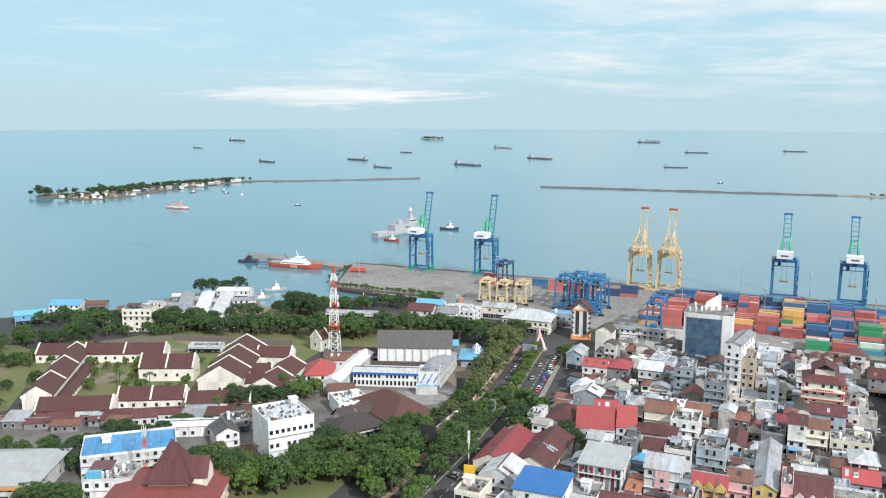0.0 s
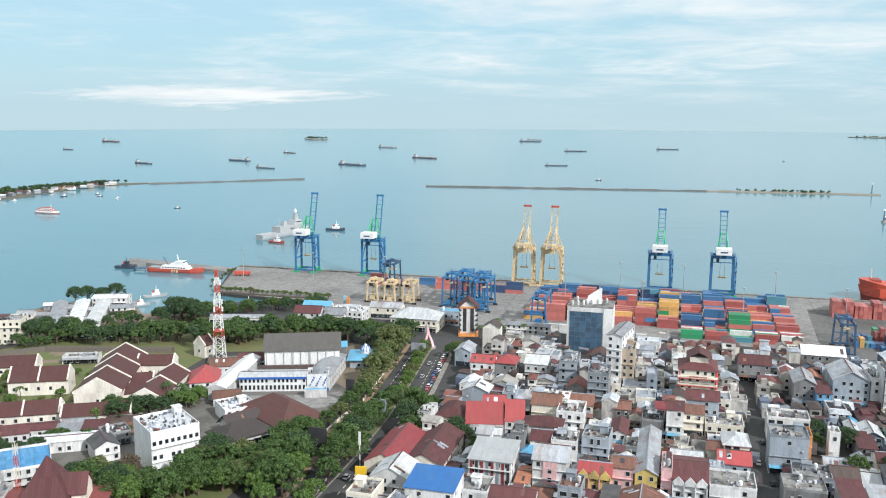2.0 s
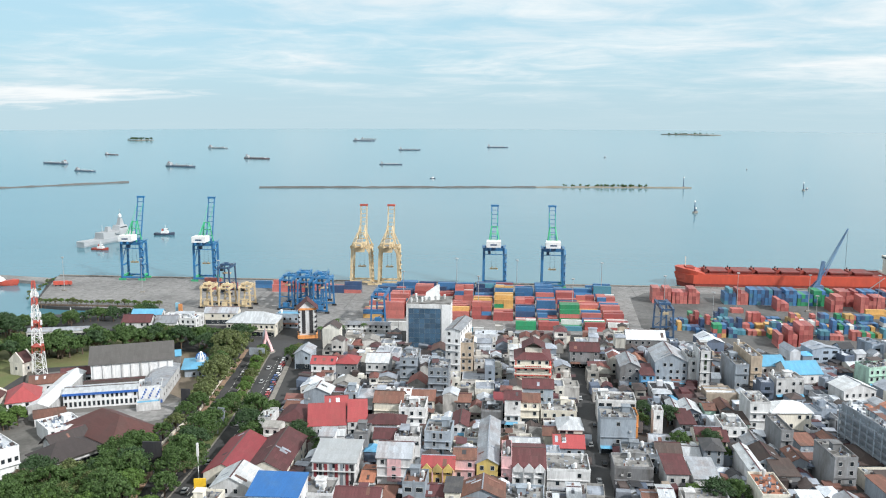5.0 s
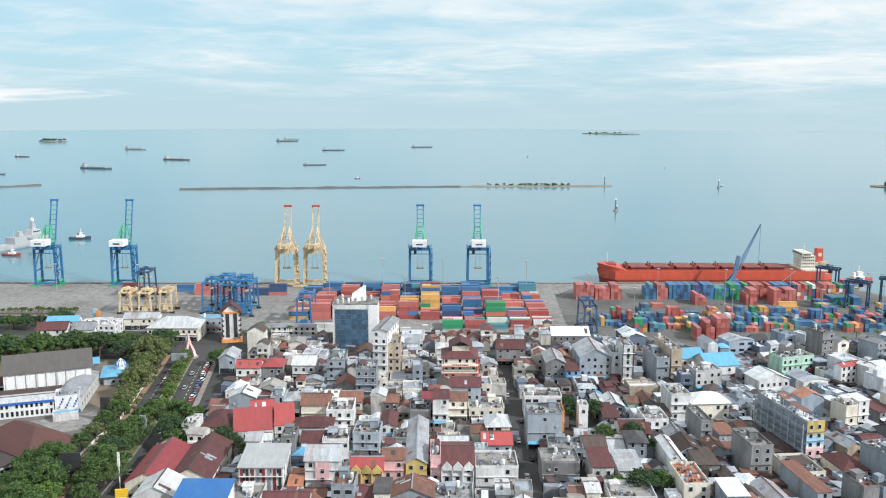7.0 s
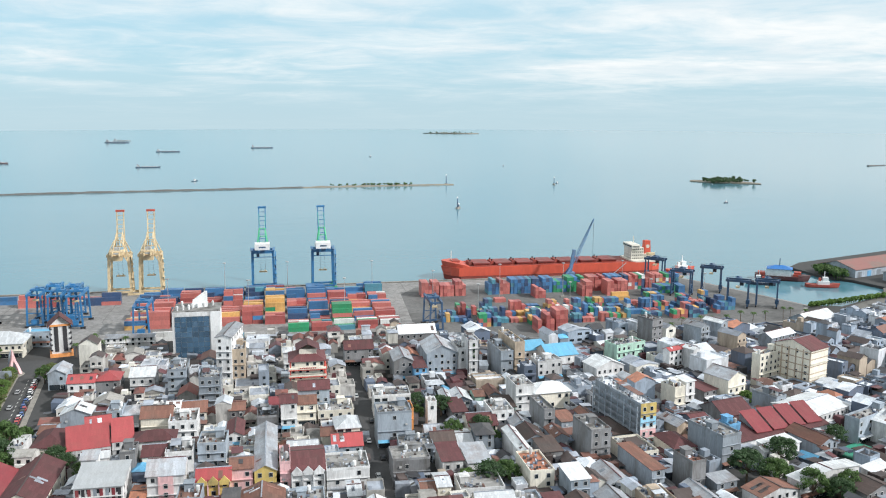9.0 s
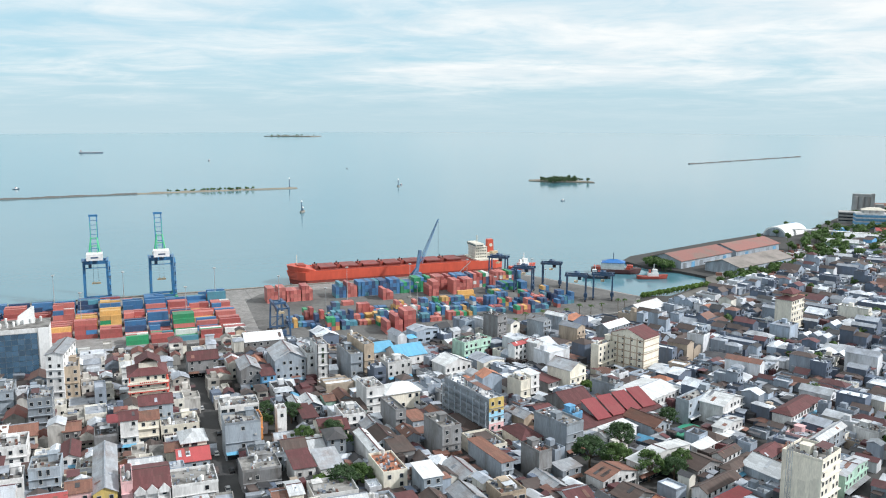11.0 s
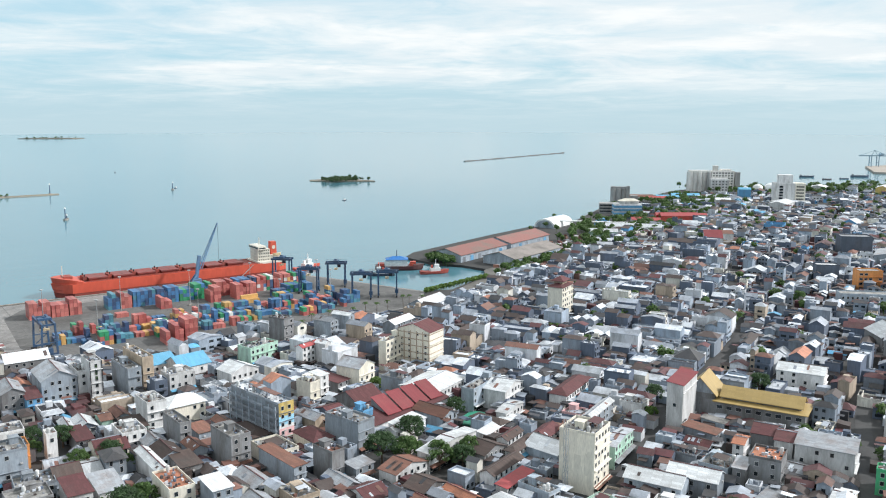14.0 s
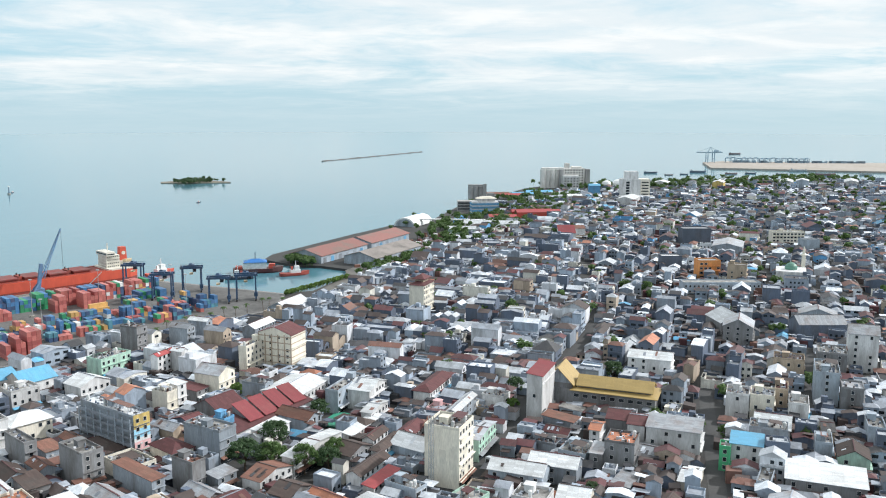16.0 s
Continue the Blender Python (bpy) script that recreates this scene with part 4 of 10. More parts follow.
house(205.7, 246.3, 12.9, 4.8, 6, "white", "brown", "gx", 22.7, sides="s", name="shophouse", category="shophouse", group="shophouses")
house(201.0, 235.9, 19.9, 4.5, 6, "white", "brown", "hip", 22.1, sides="s", name="shophouse", category="shophouse", group="shophouses")
house(204.6, 257.5, 25.7, 4.5, 5, "white", "white", "shed", 22.5, sides="s", name="shophouse", category="shophouse", group="shophouses")
house(179.6, 215.0, 18.0, 4.5, 5, "white", "red", "shed", 18.9, sides="s", name="shophouse", category="shophouse", group="shophouses")
house(222.1, 241.6, 13.2, 7.3, 5, "white", "maroon", "gx", 23.8, sides="s", name="shophouse", category="shophouse", group="shophouses")
MARK["tower"] = house(278.3, 221.7, 21.6, 6.7, 21, "white", "crimson", "shed", 24.0, sides="w", name="shophouse", category="shophouse", group="shophouses")
house(206.7, 200.9, 14.2, 13.2, 22, "cream", "slab", "flat", 22.8, sides="s", win=(0, 2.4), name="shophouse", category="shophouse", group="shophouses")
house(259.5, 270.4, 30, 8.3, 7, "white", "maroon", "hip", 24.0, sides="s", name="shophouse", category="shophouse", group="shophouses")
house(244.6, 239.4, 24.8, 4.5, 9, "grey", "white", "gx", 24.0, sides="s", name="shophouse", category="shophouse", group="shophouses")
house(229.4, 212.6, 20.8, 4.5, 9, "mint", "grey", "gy", 24.0, sides="s", name="shophouse", category="shophouse", group="shophouses")
house(237.7, 173.3, 10.0, 17.5, 7, "grey", "white", "gy", 24.0, sides="w", name="shophouse", category="shophouse", group="shophouses")
house(224.1, 177.6, 10.0, 19.8, 7, "pale", "white", "gy", 23.6, sides="w", name="shophouse", category="shophouse", group="shophouses")
house(270.1, 186.4, 10.0, 4, 9, "white", "orange", "gy", 24.0, sides="w", name="shophouse", category="shophouse", group="shophouses")
house(253.4, 173.6, 10.0, 4.4, 8, "cement", "grey", "shedw", 24.0, sides="w", name="shophouse", category="shophouse", group="shophouses")
house(262.3, 165.5, 12.0, 11.0, 11, "cement", "orange", "flat", 24.0, sides="w", name="shophouse", category="shophouse", group="shophouses")
house(284.8, 183.5, 13.0, 8.3, 10, "cement", "maroon", "gy", 24.0, sides="w", name="shophouse", category="shophouse", group="shophouses")
house(284.8, 175.5, 13.0, 6.6, 10, "white", "maroon", "gy", 24.0, sides="w", name="shophouse", category="shophouse", group="shophouses")
house(290.7, 154.7, 12.0, 20.3, 11, "white", "grey", "shedw", 24.0, sides="w", name="shophouse", category="shophouse", group="shophouses")
house(205.6, 161.6, 10.0, 11.3, 9, "white", "slab", "flat", 22.2, sides="w", name="shophouse", category="shophouse", group="shophouses")
house(221.0, 156.2, 10.0, 10.4, 6, "cream", "white", "gy", 23.6, sides="w", name="shophouse", category="shophouse", group="shophouses")
house(297.1, 133.1, 10.0, 11.3, 10, "white", "sky", "shedw", 24.0, sides="w", name="shophouse", category="shophouse", group="shophouses")
house(289.4, 141.7, 6.0, 4, 9, "green", "slab", "flat", 24.0, sides="w", name="shophouse", category="shophouse", group="shophouses")
house(320.7, 134.0, 10.0, 14.3, 9, "grey", "slab", "flat", 24.0, sides="w", win=(0, 7.0), name="shophouse", category="shophouse", group="shophouses")
house(293.9, 94.8, 14.0, 25.6, 7, "cement", "white", "shedw", 24.0, sides="w", name="shophouse", category="shophouse", group="shophouses")
house(347.7, 163.2, 12.0, 9.6, 10, "white", "slab", "flat", 24.0, sides="w", name="shophouse", category="shophouse", group="shophouses")
house(353.3, 154.4, 12.0, 9.9, 10, "cream", "grey", "flat", 24.0, sides="w", name="shophouse", category="shophouse", group="shophouses")
house(363.6, 153.2, 12.0, 5.3, 11, "tan", "maroon", "flat", 24.0, sides="w", name="shophouse", category="shophouse", group="shophouses")
house(356.5, 140.9, 12.0, 8.0, 9, "white", "slab", "flat", 24.0, sides="w", name="shophouse", category="shophouse", group="shophouses")
house(390.0, 141.4, 22.0, 10.3, 15, "pale", "slab", "flat", 24.0, sides="w", win=(0, 7.0), name="shophouse", category="shophouse", group="shophouses")
house(384.4, 128.8, 12.0, 8.9, 12, "cement", "grey", "flat", 24.0, sides="w", name="shophouse", category="shophouse", group="shophouses")
house(320.0, 103.1, 12.0, 10.7, 7, "mint", "brown", "gx", 24.0, sides="w", name="shophouse", category="shophouse", group="shophouses")
house(322.1, 117.5, 12.0, 6.1, 8, "pale", "slab", "flat", 24.0, sides="w", name="shophouse", category="shophouse", group="shophouses")
house(454.3, 213.4, 18.0, 15.9, 12, "cement", "grey", "gx", 24.0, sides="w", name="shophouse", category="shophouse", group="shophouses")
house(454.7, 147.2, 14.0, 14.0, 20, "white", "grey", "gy", 24.0, sides="w", name="shophouse", category="shophouse", group="shophouses")
house(435.0, 155.0, 16.0, 13.6, 12, "cement", "slab", "flat", 24.0, sides="w", name="shophouse", category="shophouse", group="shophouses")
house(423.3, 171.1, 12.0, 14.5, 8, "tan", "brown", "flat", 24.0, sides="w", name="shophouse", category="shophouse", group="shophouses")
house(528.2, 195.8, 14.0, 21.5, 9, "pale", "grey", "gx", 24.0, sides="w", name="shophouse", category="shophouse", group="shophouses")


def extra(key, name, bm, material, label=""):
    return part(name, bm, material, MARK[key], label)


# red bands and an upper hipped lantern on the red-and-cream hall
w, d = 16.2, 16.0
for z in (5.2, 8.6, 12.0):
    extra("redwhite", "balcony", shaped((box, -0.6, w + 0.6, -1.3, -0.02, z - 0.3, z + 0.2), (box, w + 0.02, w + 0.9, -0.6, d, z - 0.3, z + 0.2)), WALL["red"], "bright red balcony edge")
    extra("redwhite", "balcony_wall", shaped((box, -0.5, w + 0.5, -1.2, -0.1, z + 0.2, z + 1.0)), WALL["cream"], "cream balcony wall")
for k in (0, 5):
    extra("redwhite", "pilaster", shaped((box, k * (w - 0.5) / 5, k * (w - 0.5) / 5 + 0.5, -0.35, -0.01, 0, 16)), WALL["red"], "red pilaster")
lantern = extra("redwhite", "upper_storey", shaped((box, 4.5, 12.5, 4, 13, 17, 20.5)), WALL["cream"], "cream upper storey")
bm = bmesh.new()
gable(bm, 10, 11, 0, 2.6, 0.6, 0.2, "y")
part("upper_roof", bm, ROOF["maroon"], MARK["redwhite"]).matrix_basis = pose(3.5, 3, 20.5)
extra("redwhite", "sign_board", shaped((box, 4, 12.5, -1.5, -1.36, 12.2, 13.6)), WALL["cream"], "cream sign board with worn writing")
for k in range(9):
    extra("redwhite", "sign_bar", shaped((box, 4.5 + k * 0.86, 5.1 + k * 0.86, -1.6, -1.52, 12.6, 13.2)), WALL["red"])

# red and black upright panels on the white shop block
for k, c in enumerate(("red", "black", "red", "grey", "red", "grey", "red", "black")):
    extra("panel", "facade_panel", shaped((box, 0.5 + k * 1.85, 1.5 + k * 1.85, -0.18, -0.02, 2.5, 11.4)), ROOF["crimson"] if c == "red" else WALL[c])

# the coloured end wall of the long grey block: bands of paint
for k, (c, z0, z1) in enumerate((("mint", 0.5, 3.6), ("pink", 3.6, 7.2), ("clean", 7.2, 8.6), ("sky_paint", 8.6, 12.2), ("yellow", 12.2, 17.9))):
    extra("mural", "painted_band", shaped((box, -0.1, 7.1, -0.16, -0.05, z0, z1)), WALL.get(c) or paint("wall_sky_paint", (0.30, 0.58, 0.75), 0.7, 0.1), "bright painted wall band")
for f in range(5):
    for x in (1.6, 4.9):
        hang(WINDOWS[0], "window", MARK["mural"], x, -0.17, 1.2 + f * 3.4)
for f in range(1, 6):
    extra("mural", "gallery_slab", shaped((box, -1.2, -0.02, 0.5, 34, f * 2.85 - 0.2, f * 2.85 + 0.7)), WALL["grey"], "long grey access gallery")
for k in range(8):
    extra("mural", "gallery_post", shaped((box, -1.3, -1.0, 0.6 + k * 4.7, 1.0 + k * 4.7, 0, 16.5)), WALL["pale"])

# dark bands on the cream gabled hotel
for z in (4.5, 8.0, 11.5, 15.0, 18.2):
    extra("creamband", "band", shaped((box, -0.12, 14.0, -0.12, -0.01, z - 0.25, z + 0.25), (box, -0.12, -0.01, -0.01, 19.7, z - 0.25, z + 0.25)), WALL["tan"], "brown string course")
for k in range(6):
    extra("creamband", "pilaster", shaped((box, -0.3, -0.02, k * 3.8, k * 3.8 + 0.55, 0, 19.3)), WALL["tan"], "brown pilaster")

# upper tier on the tan tower block
extra("pagoda", "roof_storey", shaped((box, 4.5, 13, 2.2, 7.8, 21.5, 24.2)), WALL["tan"])
bm = bmesh.new()
hip(bm, 9.5, 6.6, 0, 2.6, 1.2, 0.25)
part("upper_roof", bm, ROOF["maroon"], MARK["pagoda"], "dark maroon upper roof").matrix_basis = pose(4, 1.7, 24.4)

# white sign tower
extra("signwhite", "sign_edge", shaped((box, -0.02, 0.35, -0.3, -0.01, 2, 19.8)), WALL["black"])
extra("signwhite", "sign_edge", shaped((box, 5.2, 5.55, -0.3, -0.01, 2, 19.8)), WALL["black"])
for k in range(4):
    extra("signwhite", "sign_bar", shaped((box, 2.2, 3.3, -0.12, -0.02, 16.5 - k * 1.7, 17.6 - k * 1.7)), LEAF["deep"])

# glazed office tower with a sail-shaped roof fin
t = thing("office_tower", -55.8, 461.1, 0, 0, "white-framed office tower with a dark blue glass front", "office building")
claim(-55.8, 461.1, 21, 20, 0)
part("wall", shaped((box, 0, 23.5, 0.6, 20, 0, 25)), WALL["white"], t)
for f in range(8):
    for k in range(6):
        part("glass_panel", shaped((box, 0.8 + k * 2.95, 3.6 + k * 2.95, 0.3, 0.62, 1.0 + f * 2.75, 3.55 + f * 2.75)), OFFICE_GLASS, t)
part("frame", shaped((box, -0.4, 19.4, 0.0, 0.6, 23.2, 25.4)), WALL["white"], t)
part("frame", shaped((box, 19.0, 23.9, -0.2, 0.6, 0, 25.4)), WALL["white"], t)
part("frame", shaped((box, -0.5, 0.4, -0.1, 0.6, 0, 23.2)), WALL["white"], t)
part("roof_slab", shaped((box, -0.3, 23.8, 0.6, 20.2, 25.02, 25.8)), ROOF["slab"], t)
v = [(9, 9, 25.8), (17, 10, 25.8), (17, 10, 34.5), (15.5, 9.9, 34.2), (9.5, 9.2, 30)]
part("roof_fin", shaped((loft, [[(x, y + dy, z) for x, y, z in v] for dy in (0, 0.8)])), STEEL_WHITE, t, "white sail-shaped roof fin")
for k in range(9):
    hang(TANK, "water_tank", t, 2 + (k * 7.3) % 19, 3 + (k * 4.7) % 13, 25.8)

# black and white striped harbour office tower with a maroon gable
t = thing("harbour_tower", -120.2, 477.5, 0, 14, "white tower with black upright stripes and maroon gable roof", "tower")
part("wall", shaped((box, 0, 9.5, 0, 9, 0, 18)), WALL["white"], t)
for x0, x1 in ((1.6, 3.6), (5.9, 7.9)):
    part("stripe", shaped((box, x0, x1, -0.25, -0.02, 2.8, 16.5)), WALL["black"], t, "black glazed stripe")
for k in range(5):
    for x0, x1 in ((-0.7, 0.6), (8.9, 10.2)):
        part("balcony", shaped((box, x0, x1, -0.5, 3, 3.4 + 2.9 * k, 4.2 + 2.9 * k)), WALL["black"], t)
part("plinth", shaped((box, -1.0, 10.5, -1.4, 9.6, 0, 1.8)), WALL["orange"], t, "orange-tiled ground storey")
part("cornice", shaped((box, -0.4, 9.9, -0.4, 9.4, 16.6, 17.6)), WALL["orange"], t, "orange cornice")
bm = bmesh.new()
gable(bm, 9.5, 9, 18.0, 4.2, 1.6, 0.3, "y")
part("roof", bm, ROOF["maroon"], t)
part("gable_wall", shaped((loft, [[(0, y, 18), (9.5, y, 18), (4.75, y, 22.0)] for y in (0.1, 0.4)])), WALL["white"], t)

# market hall with four stepped red roof slopes
t = thing("market_hall", 173, 291.5, 0, 14, "market hall with four stepped red sheet roofs", "market hall")
claim(173, 291.5, 44, 22, 14)
part("wall", shaped((box, 0, 46, 0, 22, 0, 5.5)), WALL["white"], t)
bm = bmesh.new()
gable(bm, 46, 22, 5.5, 3.0, 0.8, 0.2, "x")
part("roof", bm, ROOF["maroon"], t)
for k in range(4):
    x = 9.5 + k * 9
    v = [(x, 1.5, 6.6), (x + 8.2, 1.5, 6.3), (x + 8.2, 12, 11.8), (x, 12, 12.1)]
    part("raised_roof", shaped((loft, [[(a, c, e + dz) for a, c, e in v] for dz in (0, 0.25)])), ROOF["crimson"], t, "faded crimson sheet roof")
    part("clerestory", shaped((loft, [[(x + 0.4, 11.8, 8.0), (x + 0.4, 11.8, 12.0), (x + 0.4, 3, 7.2)], [(x + 7.8, 11.8, 8.0), (x + 7.8, 11.8, 11.7), (x + 7.8, 3, 6.9)]])), WALL["cement"], t)
house(171, 297, 5.5, 6, 9.5, "blue", "dark", "flat", 14, sides="s", label="small blue-clad rooftop block beside the market hall")

# temple with golden tiled roofs
t = thing("temple", 316, 197, 0, 24, "grey-walled temple with golden tiled roofs", "temple")
claim(316, 191, 15, 52, 24)
part("wall", shaped((box, 0, 14, -6, 44, 0, 9)), WALL["cement"], t)
bm = bmesh.new()
gable(bm, 10, 32, 0, 3.0, 1.0, 0.3, "y")
part("long_roof", bm, ROOF["gold"], t).matrix_basis = pose(2, -4, 11)
part("upper_wall", shaped((box, 2, 12, -4, 28, 9, 11.2)), WALL["cement"], t)
bm = bmesh.new()
hip(bm, 15, 36, 9, 1.6, 1.2, 0.3)
part("lower_roof", bm, ROOF["gold"], t).matrix_basis = pose(-0.5, -6, 0)
bm = bmesh.new()
gable(bm, 14, 13, 0, 6.5, 1.0, 0.35, "x")
part("gate_roof", bm, ROOF["gold"], t).matrix_basis = pose(0, 30.5, 11.5)
part("gable_wall", shaped((loft, [[(x, 31, 11.4), (x, 43, 11.4), (x, 37, 17.6)] for x in (0.2, 0.6)])), WALL["grey"], t)
part("gate_storey", shaped((box, 0.5, 13.5, 30.7, 43.3, 9, 11.6)), WALL["cement"], t)
for k in range(9):
    hang(WINDOWS[1], "window", t, 0, -3.5 + k * 4.0, 5.6, -90)

# green sports court
solid("sports_court", shaped((box, 0, 17, 0, 11, 0, 0.5)), paint("court_green", (0.04, 0.30, 0.20), 0.7, 0.2), 214, 277, 0, 24, "green-painted walled sports court", "court")
claim(214, 277, 17, 11, 24)

# blocks that stand out in the farther town
F = "taller blocks of the farther town"
house(751, 429, 27, 18, 17, "slate", "grey", "flat", -45, sides="", extras=False, label="dark slate-grey windowless warehouse block", group=F, category="warehouse", name="building")
house(614, 335, 17, 12, 14.3, "orange", "slab", "flat", -40, win=(1, 3.2), sides="s", label="orange-framed shop block of four storeys", group=F, category="shop", name="building")
house(700, 540, 17, 14, 7, "white", "crimson", "shed", -45, rise=6.5, sides="", extras=False, label="house under a steep dark red roof", group=F, name="building")
house(624, 375, 17, 11, 12, "slate", "white", "flat", -45, sides="", extras=False, label="dark grey block with a pale roof edge", group=F, name="building")
house(808, 336, 16, 11, 10.5, "pale", "grey", "flat", -45, sides="", extras=False, label="pale blue-grey windowless block", group=F, name="building")
house(820, 371, 31, 11, 13, "cream", "slab", "flat", -45, win=(1, 3.4), sides="s", label="cream flat block with rows of windows", group=F, name="building")
house(494, 204, 28, 15, 8.5, "slate", "grey", "gx", -44, sides="", extras=False, label="broad slate-grey shed with a zinc roof", group=F, category="shed", name="building")
house(372, 216, 14, 21, 9.5, "white", "white", "gy", 24, rise=2.4, sides="w", label="white hall under a bright sheet roof", group=F, category="hall", name="building")
t = house(467, 239, 20, 22, 8, "cement", "sheet", "gy", -38, rise=5, sides="s", win=(2, 2.6), extras=False, label="hall with a fan of white ribs in its gable", group=F, category="hall", name="building")
for k in range(7):
    a = radians(18 + 24 * k)
    part("gable_rib", shaped((beam, (10 + 2.2 * math.cos(a), -0.35, 8.2 + 1.2 * math.sin(a)), (10 + 8.6 * math.cos(a), -0.35, 8.2 + 4.4 * math.sin(a)), 0.5, 0.9)), WALL["clean"], t, "white fan-shaped gable rib")

# small mosque with a green dome and a slim minaret, far in the town
t = thing("mosque", 655, 268, 0, 24, "low mosque with a pale green dome and minaret", "mosque")
claim(650, 266, 30, 26, 24)
part("wall", shaped((box, 0, 24, 0, 22, 0, 9)), WALL["white"], t)
part("dome", shaped((loft, [[(12 + r * math.cos(k * math.tau / 20), 11 + r * math.sin(k * math.tau / 20), z) for k in range(20)] for r, z in ((4.4, 9), (4.7, 10.2), (4.2, 12), (3.0, 13.4), (1.4, 14.2), (0.1, 14.8))])), paint("dome_green", (0.13, 0.30, 0.23), 0.5, 0.15), t, "pale green dome")
part("minaret", shaped((loft, [[(30 + r * math.cos(k * math.tau / 10), 2 + r * math.sin(k * math.tau / 10), z) for k in range(10)] for r, z in ((1.7, 0), (1.5, 17), (2.0, 17.3), (2.0, 18.4), (1.2, 18.6), (1.0, 22), (0.1, 25))])), WALL["cream"], t, "cream minaret")

# phone mast on the roof line, and blue shop roofs
house(622, 300, 10, 14, 14, "tan", "slab", "flat", 24, sides="w", label="tan-framed shop block of four storeys", category="shop")

# pink bay on the white hotel, and rows of small front gables on the shophouses
t = MARK["hotel"]
part("pink_bay", shaped((box, 3.6, 8.4, -0.5, -0.02, 4.5, 12.6)), WALL["pink"], t, "pink-painted front bay")
for z in (5.6, 8.6):
    hang(WINDOWS[0], "window", t, 6, -0.5, z)
for key, n, w, h, c in (("gables_yellow", 3, 11.1, 9.0, "yellow"), ("gables_white", 3, 11.4, 9.5, "white")):
    for k in range(n):
        x = k * w / n
        part("front_gable", shaped((loft, [[(x + 0.1, y, h - 1.2), (x + w / n - 0.1, y, h - 1.2), (x + w / n - 0.1, y, h), (x + w / n / 2, y, h + 2.0), (x + 0.1, y, h)] for y in (-1.0, -0.55)])), WALL[c], MARK[key], "small painted front gable")
    for k in range(n + 1):
        part("front_pier", shaped((box, k * (w - 0.4) / n, k * (w - 0.4) / n + 0.4, -1.0, -0.02, 0, h - 0.3)), WALL["pink" if c == "yellow" else "white"], MARK[key])

# phone mast beside the tall cream block
t = thing("roof_mast", 199, 207, 0, 10, "slender grey lattice mast beside the cream block", "mast")
for k in range(7):
    bm = bmesh.new()
    for a, c, e, f in ((-.6, -.6, .6, -.6), (.6, -.6, .6, .6), (.6, .6, -.6, .6), (-.6, .6, -.6, -.6)):
        beam(bm, (a, c, 4 * k), (a, c, 4 * k + 4), 0.14)
        beam(bm, (a, c, 4 * k), (e, f, 4 * k + 4), 0.1)
    part("lattice_section", bm, GALV, t)

# scrap and stores on the waste ground behind the warehouses
junk = random.Random(8)
acc_v, acc_f, acc_m = [], [], []
for _ in range(420):
    u, v = junk.uniform(0, 1), junk.gauss(0, 1)
    x, y = 455 + 190 * u, 545 + 92 * u + v * 11
    if blocked(x, y, 2):
        continue
    w, d, h, r = junk.uniform(1.5, 6), junk.uniform(1.5, 4), junk.uniform(0.6, 3), junk.uniform(0, 3.1)
    k = len(acc_v)
    for px, py, pz in ((0, 0, 0), (w, 0, 0), (w, d, 0), (0, d, 0), (0, 0, h), (w, 0, h), (w, d, h), (0, d, h)):
        acc_v.append((x + px * math.cos(r) - py * math.sin(r), y + px * math.sin(r) + py * math.cos(r), pz))
    acc_f.extend(tuple(i + k for i in f) for f in ((4, 5, 6, 7), (0, 1, 5, 4), (1, 2, 6, 5), (2, 3, 7, 6), (3, 0, 4, 7)))
    acc_m.extend([junk.randrange(5)] * 5)
me = bpy.data.meshes.new("stored_goods")
me.from_pydata(acc_v, [], acc_f)
for c in ("rust", "grey", "cement", "maroon", "white"):
    me.materials.append((ROOF.get(c) or WALL[c]))
me.polygons.foreach_set("material_index", acc_m)
tagged(new("stored_goods", me), "stored goods, scrap and parked lorries on waste ground", "stored goods", kind="stuff")
solid("waste_ground", shaped((poly, [(380, 476), (470, 512), (580, 572), (660, 618), (640, 650), (540, 606), (440, 560), (424, 538), (372, 508)], 0, 0.04)), YARD, label="dusty waste ground behind the warehouses", category="ground", kind="structure")


